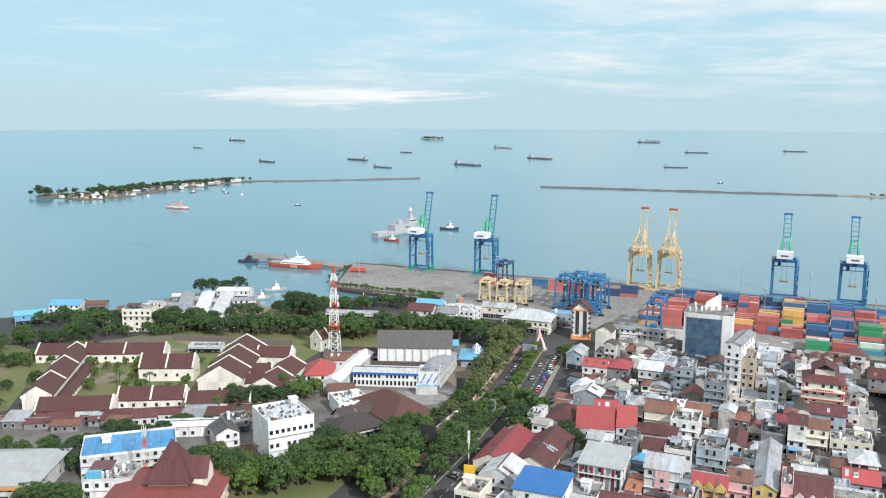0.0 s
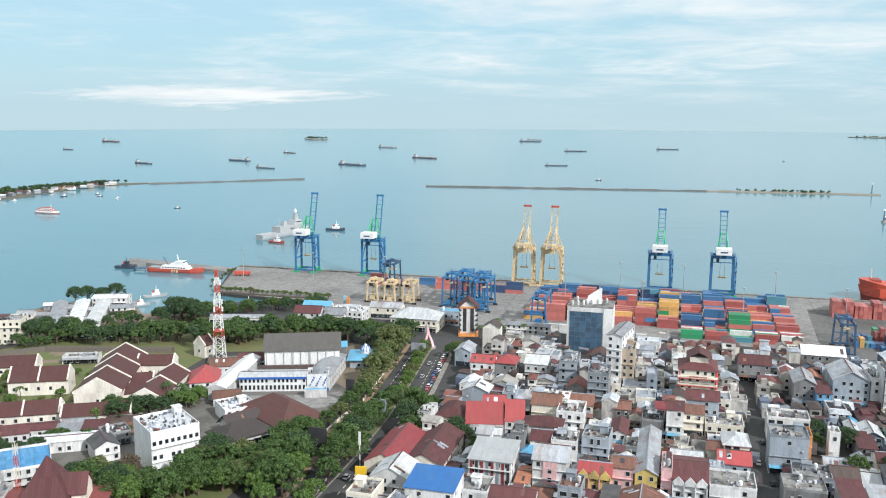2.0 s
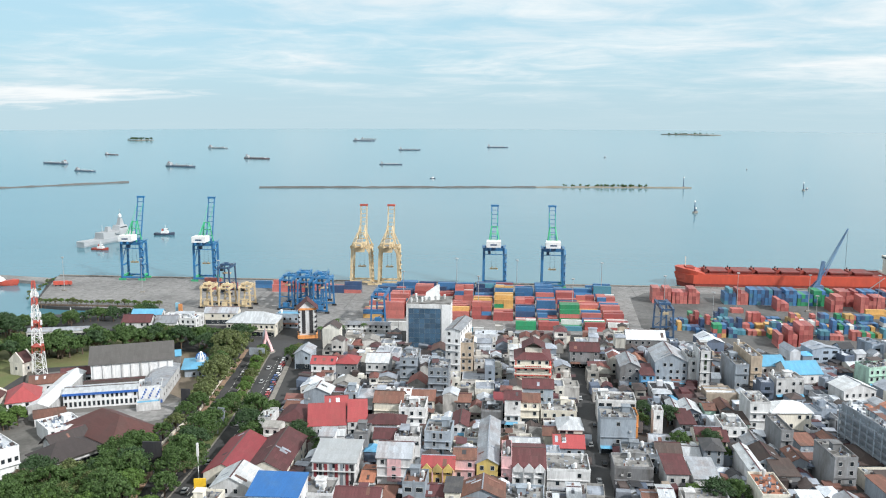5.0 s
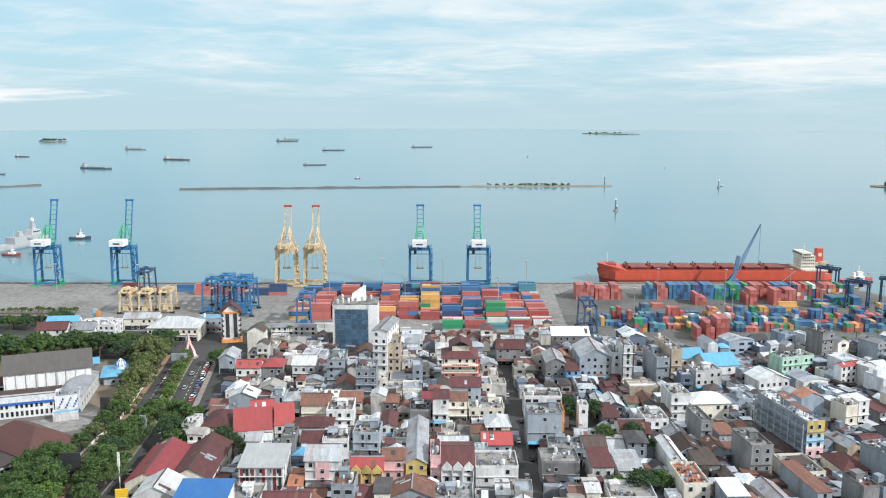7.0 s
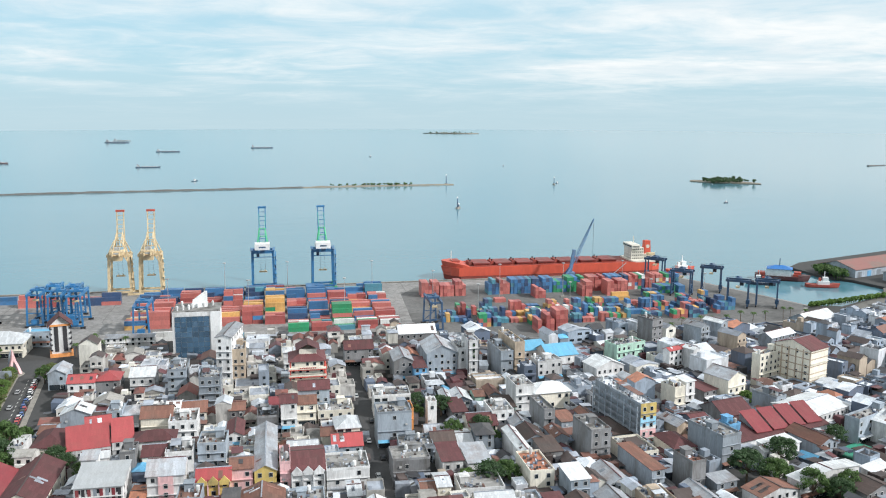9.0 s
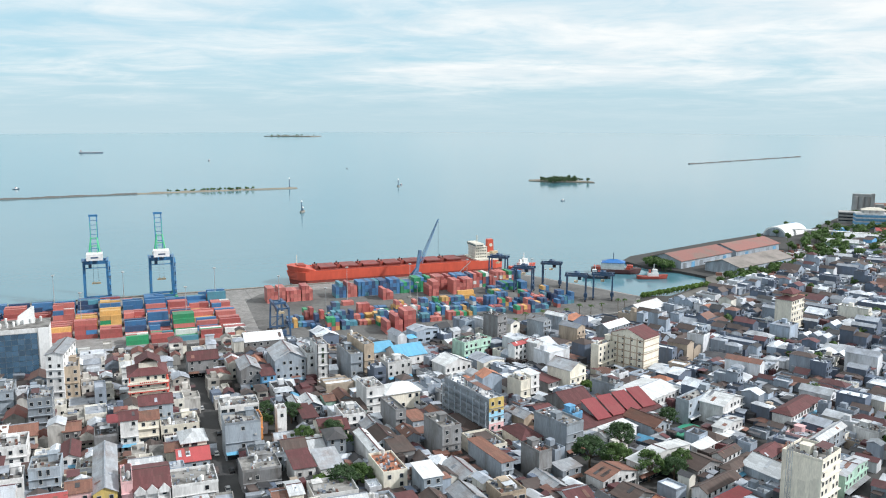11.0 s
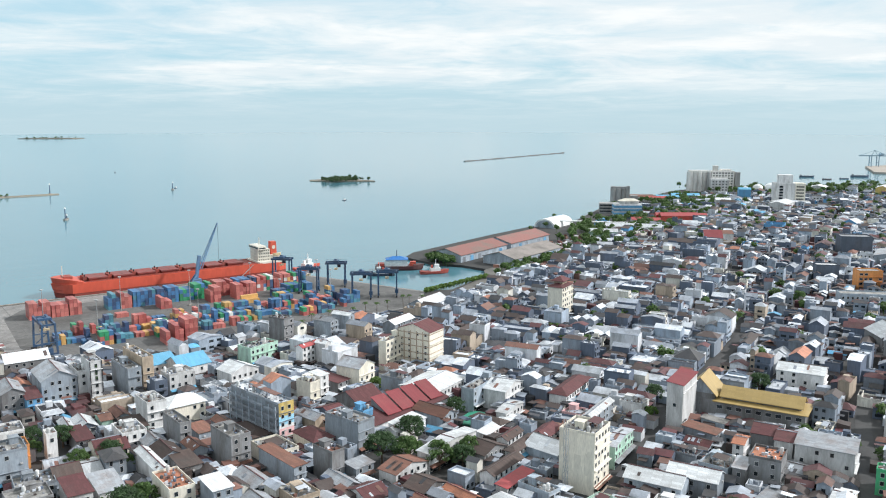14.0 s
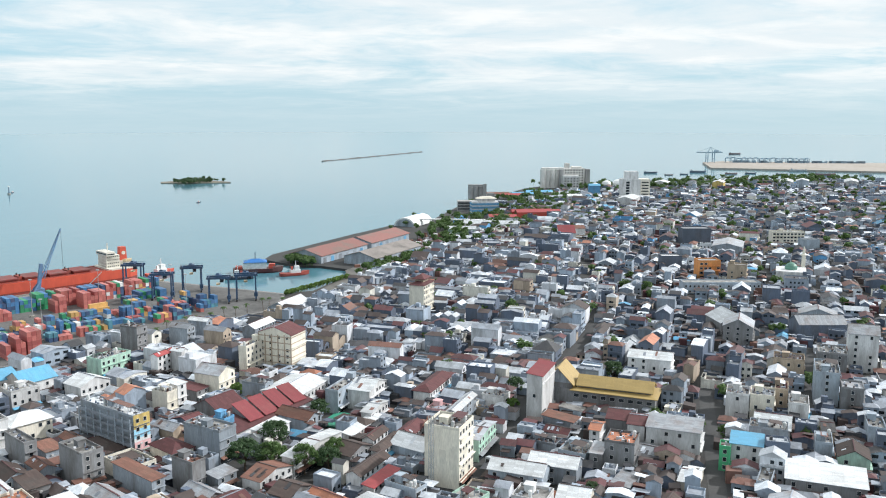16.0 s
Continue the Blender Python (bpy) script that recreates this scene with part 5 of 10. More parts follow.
# ---------------------------------------------------------------- the old fort
def wing(x0, y0, x1, y1, width, h, rise, wall="fort", roof="fort", parapets=3, name="fort_wing", label="cream-plastered fort wing with a steep maroon tiled roof", category="fort", group="wings of the old fort", wins=True):
    """A long gabled wing under a ridge from (x0, y0) to (x1, y1), with white parapets across the roof."""
    n = math.hypot(x1 - x0, y1 - y0)
    t = thing(name, x0, y0, 0, math.degrees(math.atan2(y1 - y0, x1 - x0)), label, category, group)
    w = width / 2
    bm = bmesh.new()
    loft(bm, [[(x, -w, 0), (x, w, 0), (x, w, h), (x, 0, h + rise - 0.1), (x, -w, h)] for x in (0, n)])
    part("wall", bm, WALL[wall], t)
    for s in (-1, 1):
        v = [(0.0, s * (w + 0.6), h - 0.6 * rise / w), (n, s * (w + 0.6), h - 0.6 * rise / w), (n, 0, h + rise), (0, 0, h + rise)]
        v = v if s < 0 else v[::-1]
        part("roof_slope", shaped((loft, [[(a, c, e + dz) for a, c, e in v] for dz in (0.0, 0.25)])), ROOF[roof], t)
    for k in range(parapets):
        x = k * (n - 0.6) / max(1, parapets - 1)
        v = [(-w - 0.5, h - 0.4), (w + 0.5, h - 0.4), (w + 0.5, h + 0.5), (0, h + rise + 0.75), (-w - 0.5, h + 0.5)]
        part("parapet", shaped((loft, [[(x + dx, a, e) for a, e in v] for dx in (-0.05, 0.65)])), WALL[wall], t, "pale stepped gable parapet")
    if wins:
        for k in range(max(1, int(n / 4.5))):
            for s, r in ((-1, 0), (1, 180)):
                hang(WINDOWS[0], "window", t, (k + 0.5) * n / max(1, int(n / 4.5)), s * w, h * 0.35, r)
        hang(WINDOWS[0], "window", t, n, 0, h * 0.4, 90)
        hang(WINDOWS[0], "window", t, 0, 0, h * 0.4, -90)
    return t


wing(-306, 267, -347, 331, 12, 6, 4, parapets=4)
wing(-299, 272, -330, 322, 6, 3, 1.2, parapets=0)
wing(-366, 324, -348, 332, 11, 5, 4, parapets=2)
wing(-344, 334, -306, 352, 11, 5, 4)
wing(-296, 322, -272, 333, 12, 7, 5)
wing(-298, 261, -270, 276, 11, 5, 4, parapets=2)
wing(-276, 285, -250, 299, 11, 5, 4)
wing(-246, 294, -221, 307, 10, 5, 3.5, parapets=2)
wing(-266, 367, -243, 313, 20, 8, 6, parapets=4)
wing(-255, 361, -238, 367, 11, 7, 3.5, parapets=2)
wing(-246, 337, -234, 343, 9, 6, 3, parapets=2)
wing(-242, 324, -230, 332, 9, 5, 3, parapets=1)
wing(-229, 352, -220, 314, 14, 7, 4)
wing(-243, 397, -241, 404, 8, 7, 4, parapets=2)
for a, c in (((-388, 300), (-372, 345)), ((-372, 345), (-330, 385)), ((-330, 385), (-262, 402)), ((-235, 396), (-212, 350))):
    n = math.hypot(c[0] - a[0], c[1] - a[1])
    solid("fort_rampart", shaped((loft, [[(x, -2.2, 0), (x, 2.2, 0), (x, 1.4, 2.4), (x, -1.4, 2.4)] for x in (0, n)])), paint("rampart_stone", (0.11, 0.095, 0.078), 0.95, 0.45, 1.0, 0.2), a[0], a[1], 0, math.degrees(math.atan2(c[1] - a[1], c[0] - a[0])), "weathered dark stone rampart of the fort", "wall", "ramparts")
house(-304, 366, 18, 7, 3.4, "white", "slab", "flat", 22, sides="s", label="low white gatehouse inside the fort", group="small houses by the fort")
house(-284, 372, 15, 6, 3.2, "cream", "slab", "flat", 22, sides="s", label="low cream gatehouse beside the fort lawn", group="small houses by the fort")

# ---------------------------------------------------------------- buildings between the fort and the avenue
G = "buildings west of the avenue"
house(-179, 258, 18, 20, 16, "clean", "sheet", "flat", 52, win=(0, 2.2), sides="s", floors=3, label="white four-storey office block with a flat roof", group=G, category="office building", name="building")
house(-214, 340, 13, 18, 6.5, "white", "red", "hip", 27, rise=5, label="white house under a bright red hipped roof", group=G, name="building")
t = house(-196, 380, 37, 24, 12, "clean", "old", "gx", 22, rise=5.5, sides="", extras=False, label="large white hall under a weathered dark roof", group=G, category="hall", over=1.0)
for k in range(9):
    part("buttress", shaped((box, 1 + k * 4.2, 1.8 + k * 4.2, -0.6, 0, 0, 11)), WALL["white"], t)
t = house(-195, 352, 31, 11, 7, "clean", "sheet", "gx", 18, rise=0.9, sides="s", win=(2, 1.9), floors=2, extras=False, label="long white office range with a blue fascia", group=G, category="office building", name="building")
BLUE_TRIM = paint("blue_trim", (0.03, 0.12, 0.42), 0.5, 0.1)
part("fascia", shaped((box, -0.4, 31.4, -0.75, -0.02, 6.1, 7.1)), BLUE_TRIM, t, "deep blue fascia band")
t = house(-165, 361.5, 10, 11, 7.2, "clean", "sheet", "flat", 20, sides="", extras=False, label="white end pavilion with blue wave pattern", group=G, category="office building", name="building")
for k in range(26):
    part("wave_mark", shaped((box, 0.4 + (k * 3.7) % 9, 1.0 + (k * 3.7) % 9, -0.14, -0.02, 0.6 + (k * 1.43) % 6, 1.3 + (k * 1.43) % 6)), BLUE_TRIM, t, "blue wall mark")
part("plinth", shaped((box, -0.1, 10.1, -0.3, -0.02, 0, 1.3)), BLUE_TRIM, t)
wing(-207, 388, -199, 338, 8, 6, 1.5, "white", "white", 0, "covered_walk", "white sheet-roofed covered hall beside the offices", "hall", G, False)
wing(-166, 400, -160, 364, 10, 7, 1.2, "white", "grey", 0, "office_wing", "white office wing with a pale grey roof", "office building", G)
house(-193, 366, 26, 12, 5, "cement", "brown", "gx", 20, rise=1.2, sides="", extras=False, label="low inner hall under a dark brown roof", group=G, name="building")
house(-150, 304, 19, 32, 5.2, "clean", "villa", "hip", 57, rise=6.5, over=2.2, sides="se", label="white villa under a broad brown hipped roof", group=G, name="building")
house(-180, 312, 14, 15, 5.5, "clean", "white", "flat", 46, sides="s", label="white annex with a bright flat roof", group=G, name="building")
house(-165, 285, 20, 13, 4.8, "white", "tiled", "hip", 56, rise=4.2, over=1.5, label="villa under dark stepped hipped roofs", group=G, name="building")
house(-171, 300, 14, 9, 4.4, "white", "tiled", "gx", 56, rise=3.6, over=1.2, label="villa wing with a dark gabled roof", group=G, name="building")
house(-180, 420, 11, 8, 4, "cement", "sky", "shed", 22, sides="", extras=False, label="open shed with a light blue sheet roof", group=G, name="building")
house(-162, 352, 10, 5, 3, "white", "sky", "flat", 22, sides="", extras=False, label="low kiosk with a blue roof", group=G, name="building")
house(-196, 330, 12, 8, 4, "white", "rust", "gx", 30, label="low outbuilding with a rusty roof", group=G, name="building")
house(-222, 372, 16, 10, 4, "white", "rust", "gx", 24, label="low outbuilding with a patched rusty roof", group=G, name="building")
house(-214, 386, 14, 9, 4, "cement", "maroon", "gx", 24, label="low outbuilding with a maroon roof", group=G, name="building")
# prayer hall with a small blue dome
t = house(-159, 401, 15, 17, 4.6, "pale", "sky", "hip", 16, rise=1.2, over=1.4, label="open prayer hall with light blue roof and dome", group=G, category="mosque", name="building")
part("dome_drum", shaped((ring, 7.5, 8.5, 5.6, 7.0, 2.4, 2.4, 14)), WALL["white"], t)
part("dome", shaped((loft, [[(7.5 + r * math.cos(k * math.tau / 14), 8.5 + r * math.sin(k * math.tau / 14), z) for k in range(14)] for r, z in ((2.4, 7), (2.5, 7.8), (1.9, 9.0), (0.9, 9.8), (0.1, 10.6))])), STEEL_WHITE, t, "white onion dome")
for k in range(10):
    a = k * math.tau / 10
    part("dome_rib", shaped(*[(beam, (7.5 + p * math.cos(a), 8.5 + p * math.sin(a), z0), (7.5 + q * math.cos(a), 8.5 + q * math.sin(a), z1), 0.3) for p, z0, q, z1 in ((2.5, 7.0, 2.6, 7.8), (2.6, 7.8, 2.0, 9.0), (2.0, 9.0, 1.0, 9.8))]), ROOF["blue"], t, "blue dome rib")

# foreground: pyramid-roofed hall, blue-roofed block, pale pavilion
t = house(-199, 196, 34, 26, 8, "cream", "brick", "hip", 24, rise=3, over=1.5, label="hall with a steep maroon pyramid roof", group=G, category="hall", name="building")
bm = bmesh.new()
hip(bm, 14, 14, 0, 12.5, 0.8, 0.25)
part("pyramid_roof", bm, ROOF["maroon"], t, "steep maroon pyramid roof").matrix_basis = pose(11, 8, 11.4)
part("upper_storey", shaped((box, 11.5, 24.5, 8.5, 21.5, 8, 11.4)), WALL["cream"], t)
bm = bmesh.new()
gable(bm, 10, 9, 0, 5.0, 0.5, 0.25, "x")
part("dormer_roof", bm, ROOF["maroon"], t).matrix_basis = pose(20, 10.5, 12.6)
part("dormer_gable", shaped((loft, [[(x, 10.5, 9), (x, 19.5, 9), (x, 19.5, 12.6), (x, 15, 17.4), (x, 10.5, 12.6)] for x in (29.6, 30.0)])), WALL["cream"], t)
part("dormer_wall", shaped((box, 20, 29.6, 10.7, 19.3, 8, 12.6)), WALL["cream"], t)
t = house(-233, 220, 33, 21, 8, "white", "azure", "flat", 41, win=(0, 3.0), sides="sw", floors=3, label="office block roofed with patched blue sheeting", group=G, category="office building", name="building")
for k in range(7):
    part("roof_sheet", shaped((box, 0.6 + k * 4.5, 4.9 + k * 4.5, 0.8 + (k % 3) * 0.6, 20 - (k % 2) * 1.5, 8.1 + 0.05 * (k % 3), 8.24 + 0.05 * (k % 3))), ROOF["azure"], t)
t = house(-262, 186, 32, 30, 7, "white", "ash", "hip", 26, rise=5.5, over=1.2, label="exhibition hall under a wide pale roof", group=G, category="hall", name="building")
part("fascia", shaped((box, 4, 31, -1.5, -1.3, 5.4, 6.6)), WALL["orange"], t, "orange fascia")
roofs = house(-216, 204, 16, 13, 9, "white", "slab", "flat", 28, label="service block crowded with rooftop tanks", group=G, name="building")
for k in range(6):
    hang(TANK, "water_tank", roofs, 1.5 + k * 2, 3 + (k % 3) * 2.5, 9.06)
for k in range(5):
    part("cooling_unit", shaped((box, 1.5 + k * 2.7, 3.4 + k * 2.7, 8, 10.4, 9.06, 10.6 + 0.5 * (k % 2)), (ring, 2.4 + k * 2.7, 9.2, 10.6, 11.4, 0.7, 0.7, 10)), GALV, roofs)
    part("pipe", shaped((beam, (2.4 + k * 2.7, 4, 9.3), (2.4 + k * 2.7, 9, 9.3), 0.3)), STEEL_WHITE, roofs)
part("sky_tank", shaped((box, 1, 6, 1.2, 4, 9.06, 11.8)), ROOF["sky"], roofs, "light blue water tank")
house(-206, 262, 9, 12, 6, "white", "dark", "gy", 50, label="small house with a dark gable and blue trim", group=G, name="building")
house(-212, 276, 10, 10, 5, "cement", "dark", "flat", 50, label="dark flat-roofed store beside the villas", group=G, name="building")
house(-236, 262, 26, 9, 4.5, "white", "white", "gx", 30, rise=0.6, sides="s", label="long white wall building below the fort", group=G, name="building")

# low sheds with patched rusty roofs below the fort
srng = random.Random(11)
for k in range(52):
    u = k / 51
    x, y = -318 + 118 * u + srng.uniform(-3, 3), 236 + 58 * u + srng.uniform(-6, 8)
    if not blocked(x + 4, y + 4, 2.5):
        house(x, y, srng.uniform(8, 13), srng.uniform(6, 10), srng.uniform(2.6, 3.6), srng.choice(("cement", "white", "grey")), srng.choice(("rust", "maroon", "maroon", "maroon", "rust", "grey", "brown")), srng.choice(("gx", "shed")), 28 + srng.uniform(-8, 8), rise=1.0, sides="s", extras=False, rng=srng, name="shed", category="shed", label="low shed with a patched tin roof", group="low sheds below the fort")

# shore buildings
S = "buildings on the shore"
house(-368, 386, 17, 15, 13, "cream", "slab", "flat", 24, win=(0, 3.2), floors=4, label="cream four-storey hotel beside the shore", group=S, category="hotel", name="building")
for k in range(3):
    wing(-352 + k * 9, 420 + k * 5, -388 + k * 11, 470 + k * 8, 8, 5, 1.2, "white", "white" if k else "grey", 0, "shore_hall", "long white sheet-roofed hall on the shore", "hall", S, False)
house(-372, 480, 22, 14, 6, "white", "white", "gx", 20, rise=1.2, label="white quayside shed on the water's edge", group=S, name="building")
house(-345, 462, 14, 10, 5, "white", "grey", "gx", 30, rise=1.2, label="grey-roofed boathouse beside the inlet", group=S, name="building")
house(-438, 371, 17, 14, 6, "blue", "sky", "gx", 46, rise=1.5, label="bright blue shed beside the shore", group=S, name="building")
house(-446, 404, 20, 13, 5, "white", "sky", "gx", 22, rise=2.4, label="white shed with a bright blue roof", group=S, name="building")
house(-455, 345, 20, 12, 4, "white", "sky", "gx", 40, rise=1.2, label="low shed with pale blue roofing", group=S, name="building")
house(-452, 330, 16, 12, 4, "red", "white", "gx", 40, rise=1.2, label="low shed with a pale roof and red front", group=S, name="building")
house(-428, 418, 12, 8, 4, "cement", "rust", "gx", 30, rise=2, label="small brown boathouse on the shore", group=S, name="building")
house(-275, 462, 34, 9, 4, "white", "grey", "gx", 14, rise=1, sides="s", label="long low store with a pale grey roof", group=S, name="building")
house(-222, 470, 16, 12, 9, "white", "maroon", "gx", 8, label="white villa with a maroon roof by the harbour road", group=S, name="building")
house(-204, 474, 12, 12, 8, "white", "grey", "gx", 8, label="white villa with a pale roof by the harbour road", group=S, name="building")
house(-186, 505, 20, 10, 7, "cream", "grey", "gx", 4, label="white harbour office with a pale roof", group=S, name="building")
house(-232, 505, 18, 9, 5, "white", "mintroof" if "mintroof" in ROOF else "sky", "gx", 6, label="pavilion with a green-blue roof", group=S, name="building")
house(-140, 500, 14, 9, 8, "pale", "sky", "flat", 0, label="light blue stepped annex beside the tower", group=S, name="building")
house(-96, 492, 26, 8, 5, "white", "grey", "gx", 0, rise=1, sides="s", label="long low gate building of the port", group=S, name="building")
for x, y in ((-196, 500), (-193, 497)):
    solid("sign_pillar", shaped((box, 0, 2.2, 0, 1.2, 0, 14)), WALL["orange" if x > -195 else "sky_paint"] if x > -195 else paint("wall_sky_paint", (0.30, 0.58, 0.75), 0.7, 0.1), x - 6, y, 0, 0, "tall bright painted sign pillar by the road", "sign", "sign pillars")

# red and white lattice telephone mast
t = thing("phone_mast", -231, 397, 0, 12, "red and white steel lattice telephone mast", "mast")
levels = 12
for k in range(levels):
    z0, z1 = 48 * k / levels, 48 * (k + 1) / levels
    r0, r1 = 2.8 - 2.2 * k / levels, 2.8 - 2.2 * (k + 1) / levels
    bm = bmesh.new()
    cs = ((-1, -1), (1, -1), (1, 1), (-1, 1))
    for i, (a, c) in enumerate(cs):
        e, f = cs[(i + 1) % 4]
        beam(bm, (a * r0, c * r0, z0), (a * r1, c * r1, z1), 0.26)
        beam(bm, (a * r0, c * r0, z0), (e * r1, f * r1, z1), 0.14)
        beam(bm, (e * r0, f * r0, z0), (a * r1, c * r1, z1), 0.14)
        beam(bm, (a * r1, c * r1, z1), (e * r1, f * r1, z1), 0.16)
    part("lattice_section", bm, STEEL_RED if k in (3, 6, 9, 11) else STEEL_WHITE, t)
for z, r in ((30, 2.2), (40, 1.6), (26, 2.4)):
    for a in range(3):
        part("antenna", shaped((box, r * math.cos(a * 2.1) - 0.4, r * math.cos(a * 2.1) + 0.4, r * math.sin(a * 2.1) - 0.4, r * math.sin(a * 2.1) + 0.4, z, z + 2.4)), STEEL_WHITE, t)
part("platform", shaped((ring, 0, 0, 15.4, 15.7, 3.0, 3.0, 12), (ring, 0, 0, 27.4, 27.7, 2.4, 2.4, 12)), STEEL_RED, t)
# smaller mast beside the blue roof
t = thing("radio_mast", -205, 222, 0, 0, "slender cream lattice radio mast on a roof", "mast")
for k in range(6):
    bm = bmesh.new()
    for a, c, e, f in ((-.5, -.5, .5, -.5), (.5, -.5, .5, .5), (.5, .5, -.5, .5), (-.5, .5, -.5, -.5)):
        beam(bm, (a, c, 4 * k), (a, c, 4 * k + 4), 0.14)
        beam(bm, (a, c, 4 * k), (e, f, 4 * k + 4), 0.1)
    part("lattice_section", bm, WALL["cream"] if k % 2 else STEEL_RED, t)

# twisted monument in the road junction
t = thing("monument", -131.8, 448.5, 0, 0, "pink and pale blue flame-shaped monument", "monument")
t.scale = (0.95, 0.95, 0.72)
part("plinth", shaped((ring, 0, 0, 0.02, 0.8, 5.5, 5.2, 20)), KERB, t)
for a, m in ((0, "pink"), (2.1, "pale"), (4.2, "pink")):
    part("flame", shaped((loft, [[(math.cos(a + s) * r + 0.55 * w * math.cos(q), math.sin(a + s) * r + 0.55 * w * math.sin(q), z) for q in (0, 1.57, 3.14, 4.71)] for r, w, z, s in ((3.6, 2.0, 0.8, 0), (2.6, 1.8, 5, 0.3), (1.2, 1.6, 10, 0.7), (0.8, 1.3, 14, 1.2), (0.3, 0.4, 18, 1.6))])), WALL[m], t)

# billboards and lamp posts on the avenue
for x, y, w, h, z in ((-127.5, 288, 7, 9, 4), (-118, 330, 6, 7, 4), (-130.5, 428, 8, 4, 4), (-139.5, 352, 4, 7, 4)):
    t = thing("billboard", x, y, 0.1, 0, "large roadside billboard on a steel post", "billboard", "billboards")
    part("post", shaped((ring, 0, 0, 0, z, 0.35, 0.3, 10)), GALV, t)
    part("panel", shaped((box, -w / 2, w / 2, -0.35, 0.35, z, z + h)), WALL["black"] if y < 300 or y == 352 else WALL["grey"], t)
t = thing("yellow_sign", -103.5, 270, 0, 10, "yellow shop sign on a post", "sign")
part("post", shaped((ring, 0, 0, 0, 4, 0.2, 0.2, 8)), GALV, t)
part("panel", shaped((box, -2, 2, -0.3, 0.3, 4, 8)), paint("sign_yellow", (0.8, 0.5, 0.03), 0.5, 0.05), t)
t = thing("white_post", -110, 286, 0, 0, "slender white advertising post", "post")
part("pole", shaped((ring, 0, 0, 0, 12, 0.2, 0.2, 8)), STEEL_WHITE, t)
part("panel", shaped((box, -0.4, 0.4, -0.2, 0.2, 9, 14)), STEEL_WHITE, t)

solid("bare_yard", shaped((poly, [(-176, 392), (-146, 368), (-144, 408), (-150, 440), (-180, 446)], 0, 0.057)), BARE, label="dusty brown yard beside the prayer hall", category="ground", kind="structure")
solid("car_park", shaped((poly, [(-168, 330), (-146, 345), (-146, 368), (-160, 358), (-196, 345)], 0, 0.05)), APRON, label="pale paved forecourt of the offices", category="pavement", kind="structure")
solid("verge_grass", shaped((poly, [(-340, 380), (-250, 405), (-190, 425), (-186, 470), (-290, 478), (-352, 420)], 0, 0.066)), GRASS, label="shaded grass under the roadside trees", category="grass", kind="structure")
solid("park_grass", shaped((poly, [(-215, 215), (-146, 215), (-144, 300), (-160, 285), (-200, 256)], 0, 0.05)), GRASS, label="shaded grass under the park trees", category="grass", kind="structure")

solid("shore_yard", shaped((poly, [(-395, 395), (-330, 412), (-300, 470), (-296, 486), (-330, 474), (-362, 505), (-380, 510), (-403, 470), (-408, 432)], 0, 0.045)), BARE, label="sandy yards between the shore sheds", category="ground", kind="structure")
for k in range(12):
    x, y = -398 + (k % 4) * 17 + srng.uniform(-3, 3), 412 + (k // 4) * 24 + srng.uniform(-4, 4)
    if not blocked(x + 3, y + 3, 3):
        house(x, y, srng.uniform(7, 12), srng.uniform(6, 9), srng.uniform(3, 4.5), srng.choice(("white", "cement", "grey")), srng.choice(("white", "grey", "rust", "grey")), "gx", 24 + srng.uniform(-8, 8), rise=1.3, sides="s", extras=False, rng=srng, name="shed", category="shed", label="small pale shed on the shore", group="sheds on the shore")

# paved and planted ground between the compounds west of the avenue
solid("compound_yard", shaped((poly, [(-330, 190), (-145, 190), (-145, 345), (-205, 345), (-225, 300), (-300, 262), (-330, 240)], 0, 0.03)), YARD, label="stained paving between sheds, villas and offices", category="pavement", kind="structure")
solid("compound_yard", shaped((poly, [(-225, 345), (-146, 345), (-146, 425), (-190, 424), (-235, 400)], 0, 0.033)), YARD, label="stained paving round the office hall", category="pavement", kind="structure")
for pts, lab in (([(-322, 296), (-316, 293), (-283, 352), (-290, 356)], "worn bare path across the fort lawn"), ([(-350, 352), (-345, 349), (-300, 372), (-303, 378)], "worn bare path below the rampart"), ([(-292, 296), (-288, 290), (-262, 306), (-264, 314)], "worn bare path beside the fort wings")):
    solid("path", shaped((poly, pts, 0, 0.085)), BARE, label=lab, category="path", kind="structure")
for x, y, r in ((-312, 318, 5), (-296, 346, 4), (-330, 330, 5), (-355, 362, 7), (-320, 384, 6), (-420, 285, 9), (-400, 262, 7), (-370, 300, 6), (-262, 385, 6)):
    bm = bmesh.new()
    poly(bm, [(x + r * (1 + 0.35 * math.sin(k * 2.7 + x)) * math.cos(k * math.tau / 11), y + r * (1 + 0.35 * math.cos(k * 1.9 + y)) * math.sin(k * math.tau / 11)) for k in range(11)], 0, 0.078)
    solid("bare_patch", bm, BARE, label="worn patch of bare earth in the grass", category="ground", kind="structure")


# ---------------------------------------------------------------- containers
def container_mesh(name, length, material):
    """A steel box with pressed-in sides, one piece."""
    bm = bmesh.new()
    box(bm, 0, length, 0, 2.44, 0, 2.59)
    bm.normal_update()
    res = bmesh.ops.inset_individual(bm, faces=[f for f in bm.faces if abs(f.normal.z) < 0.5], thickness=0.14, depth=-0.06)
    return mesh_of(name, bm, material)


CONTAINER = {(k, n): container_mesh("container", 12.19 if n == 40 else 6.06, m) for k, m in BOX.items() for n in (40, 20)}
BOX_WORD = {"red": "red", "rust": "rust-red", "blue": "blue", "navy": "dark navy", "orange": "orange-yellow", "green": "green", "white": "off-white", "teal": "grey-teal"}
STACKS = []


def stack(x, y, high, cols, size=40, across=False, rng=RNG):
    for k in range(high):
        STACKS.append((x, y, 0.06 + 2.6 * k, rng.choice(cols), size, across))


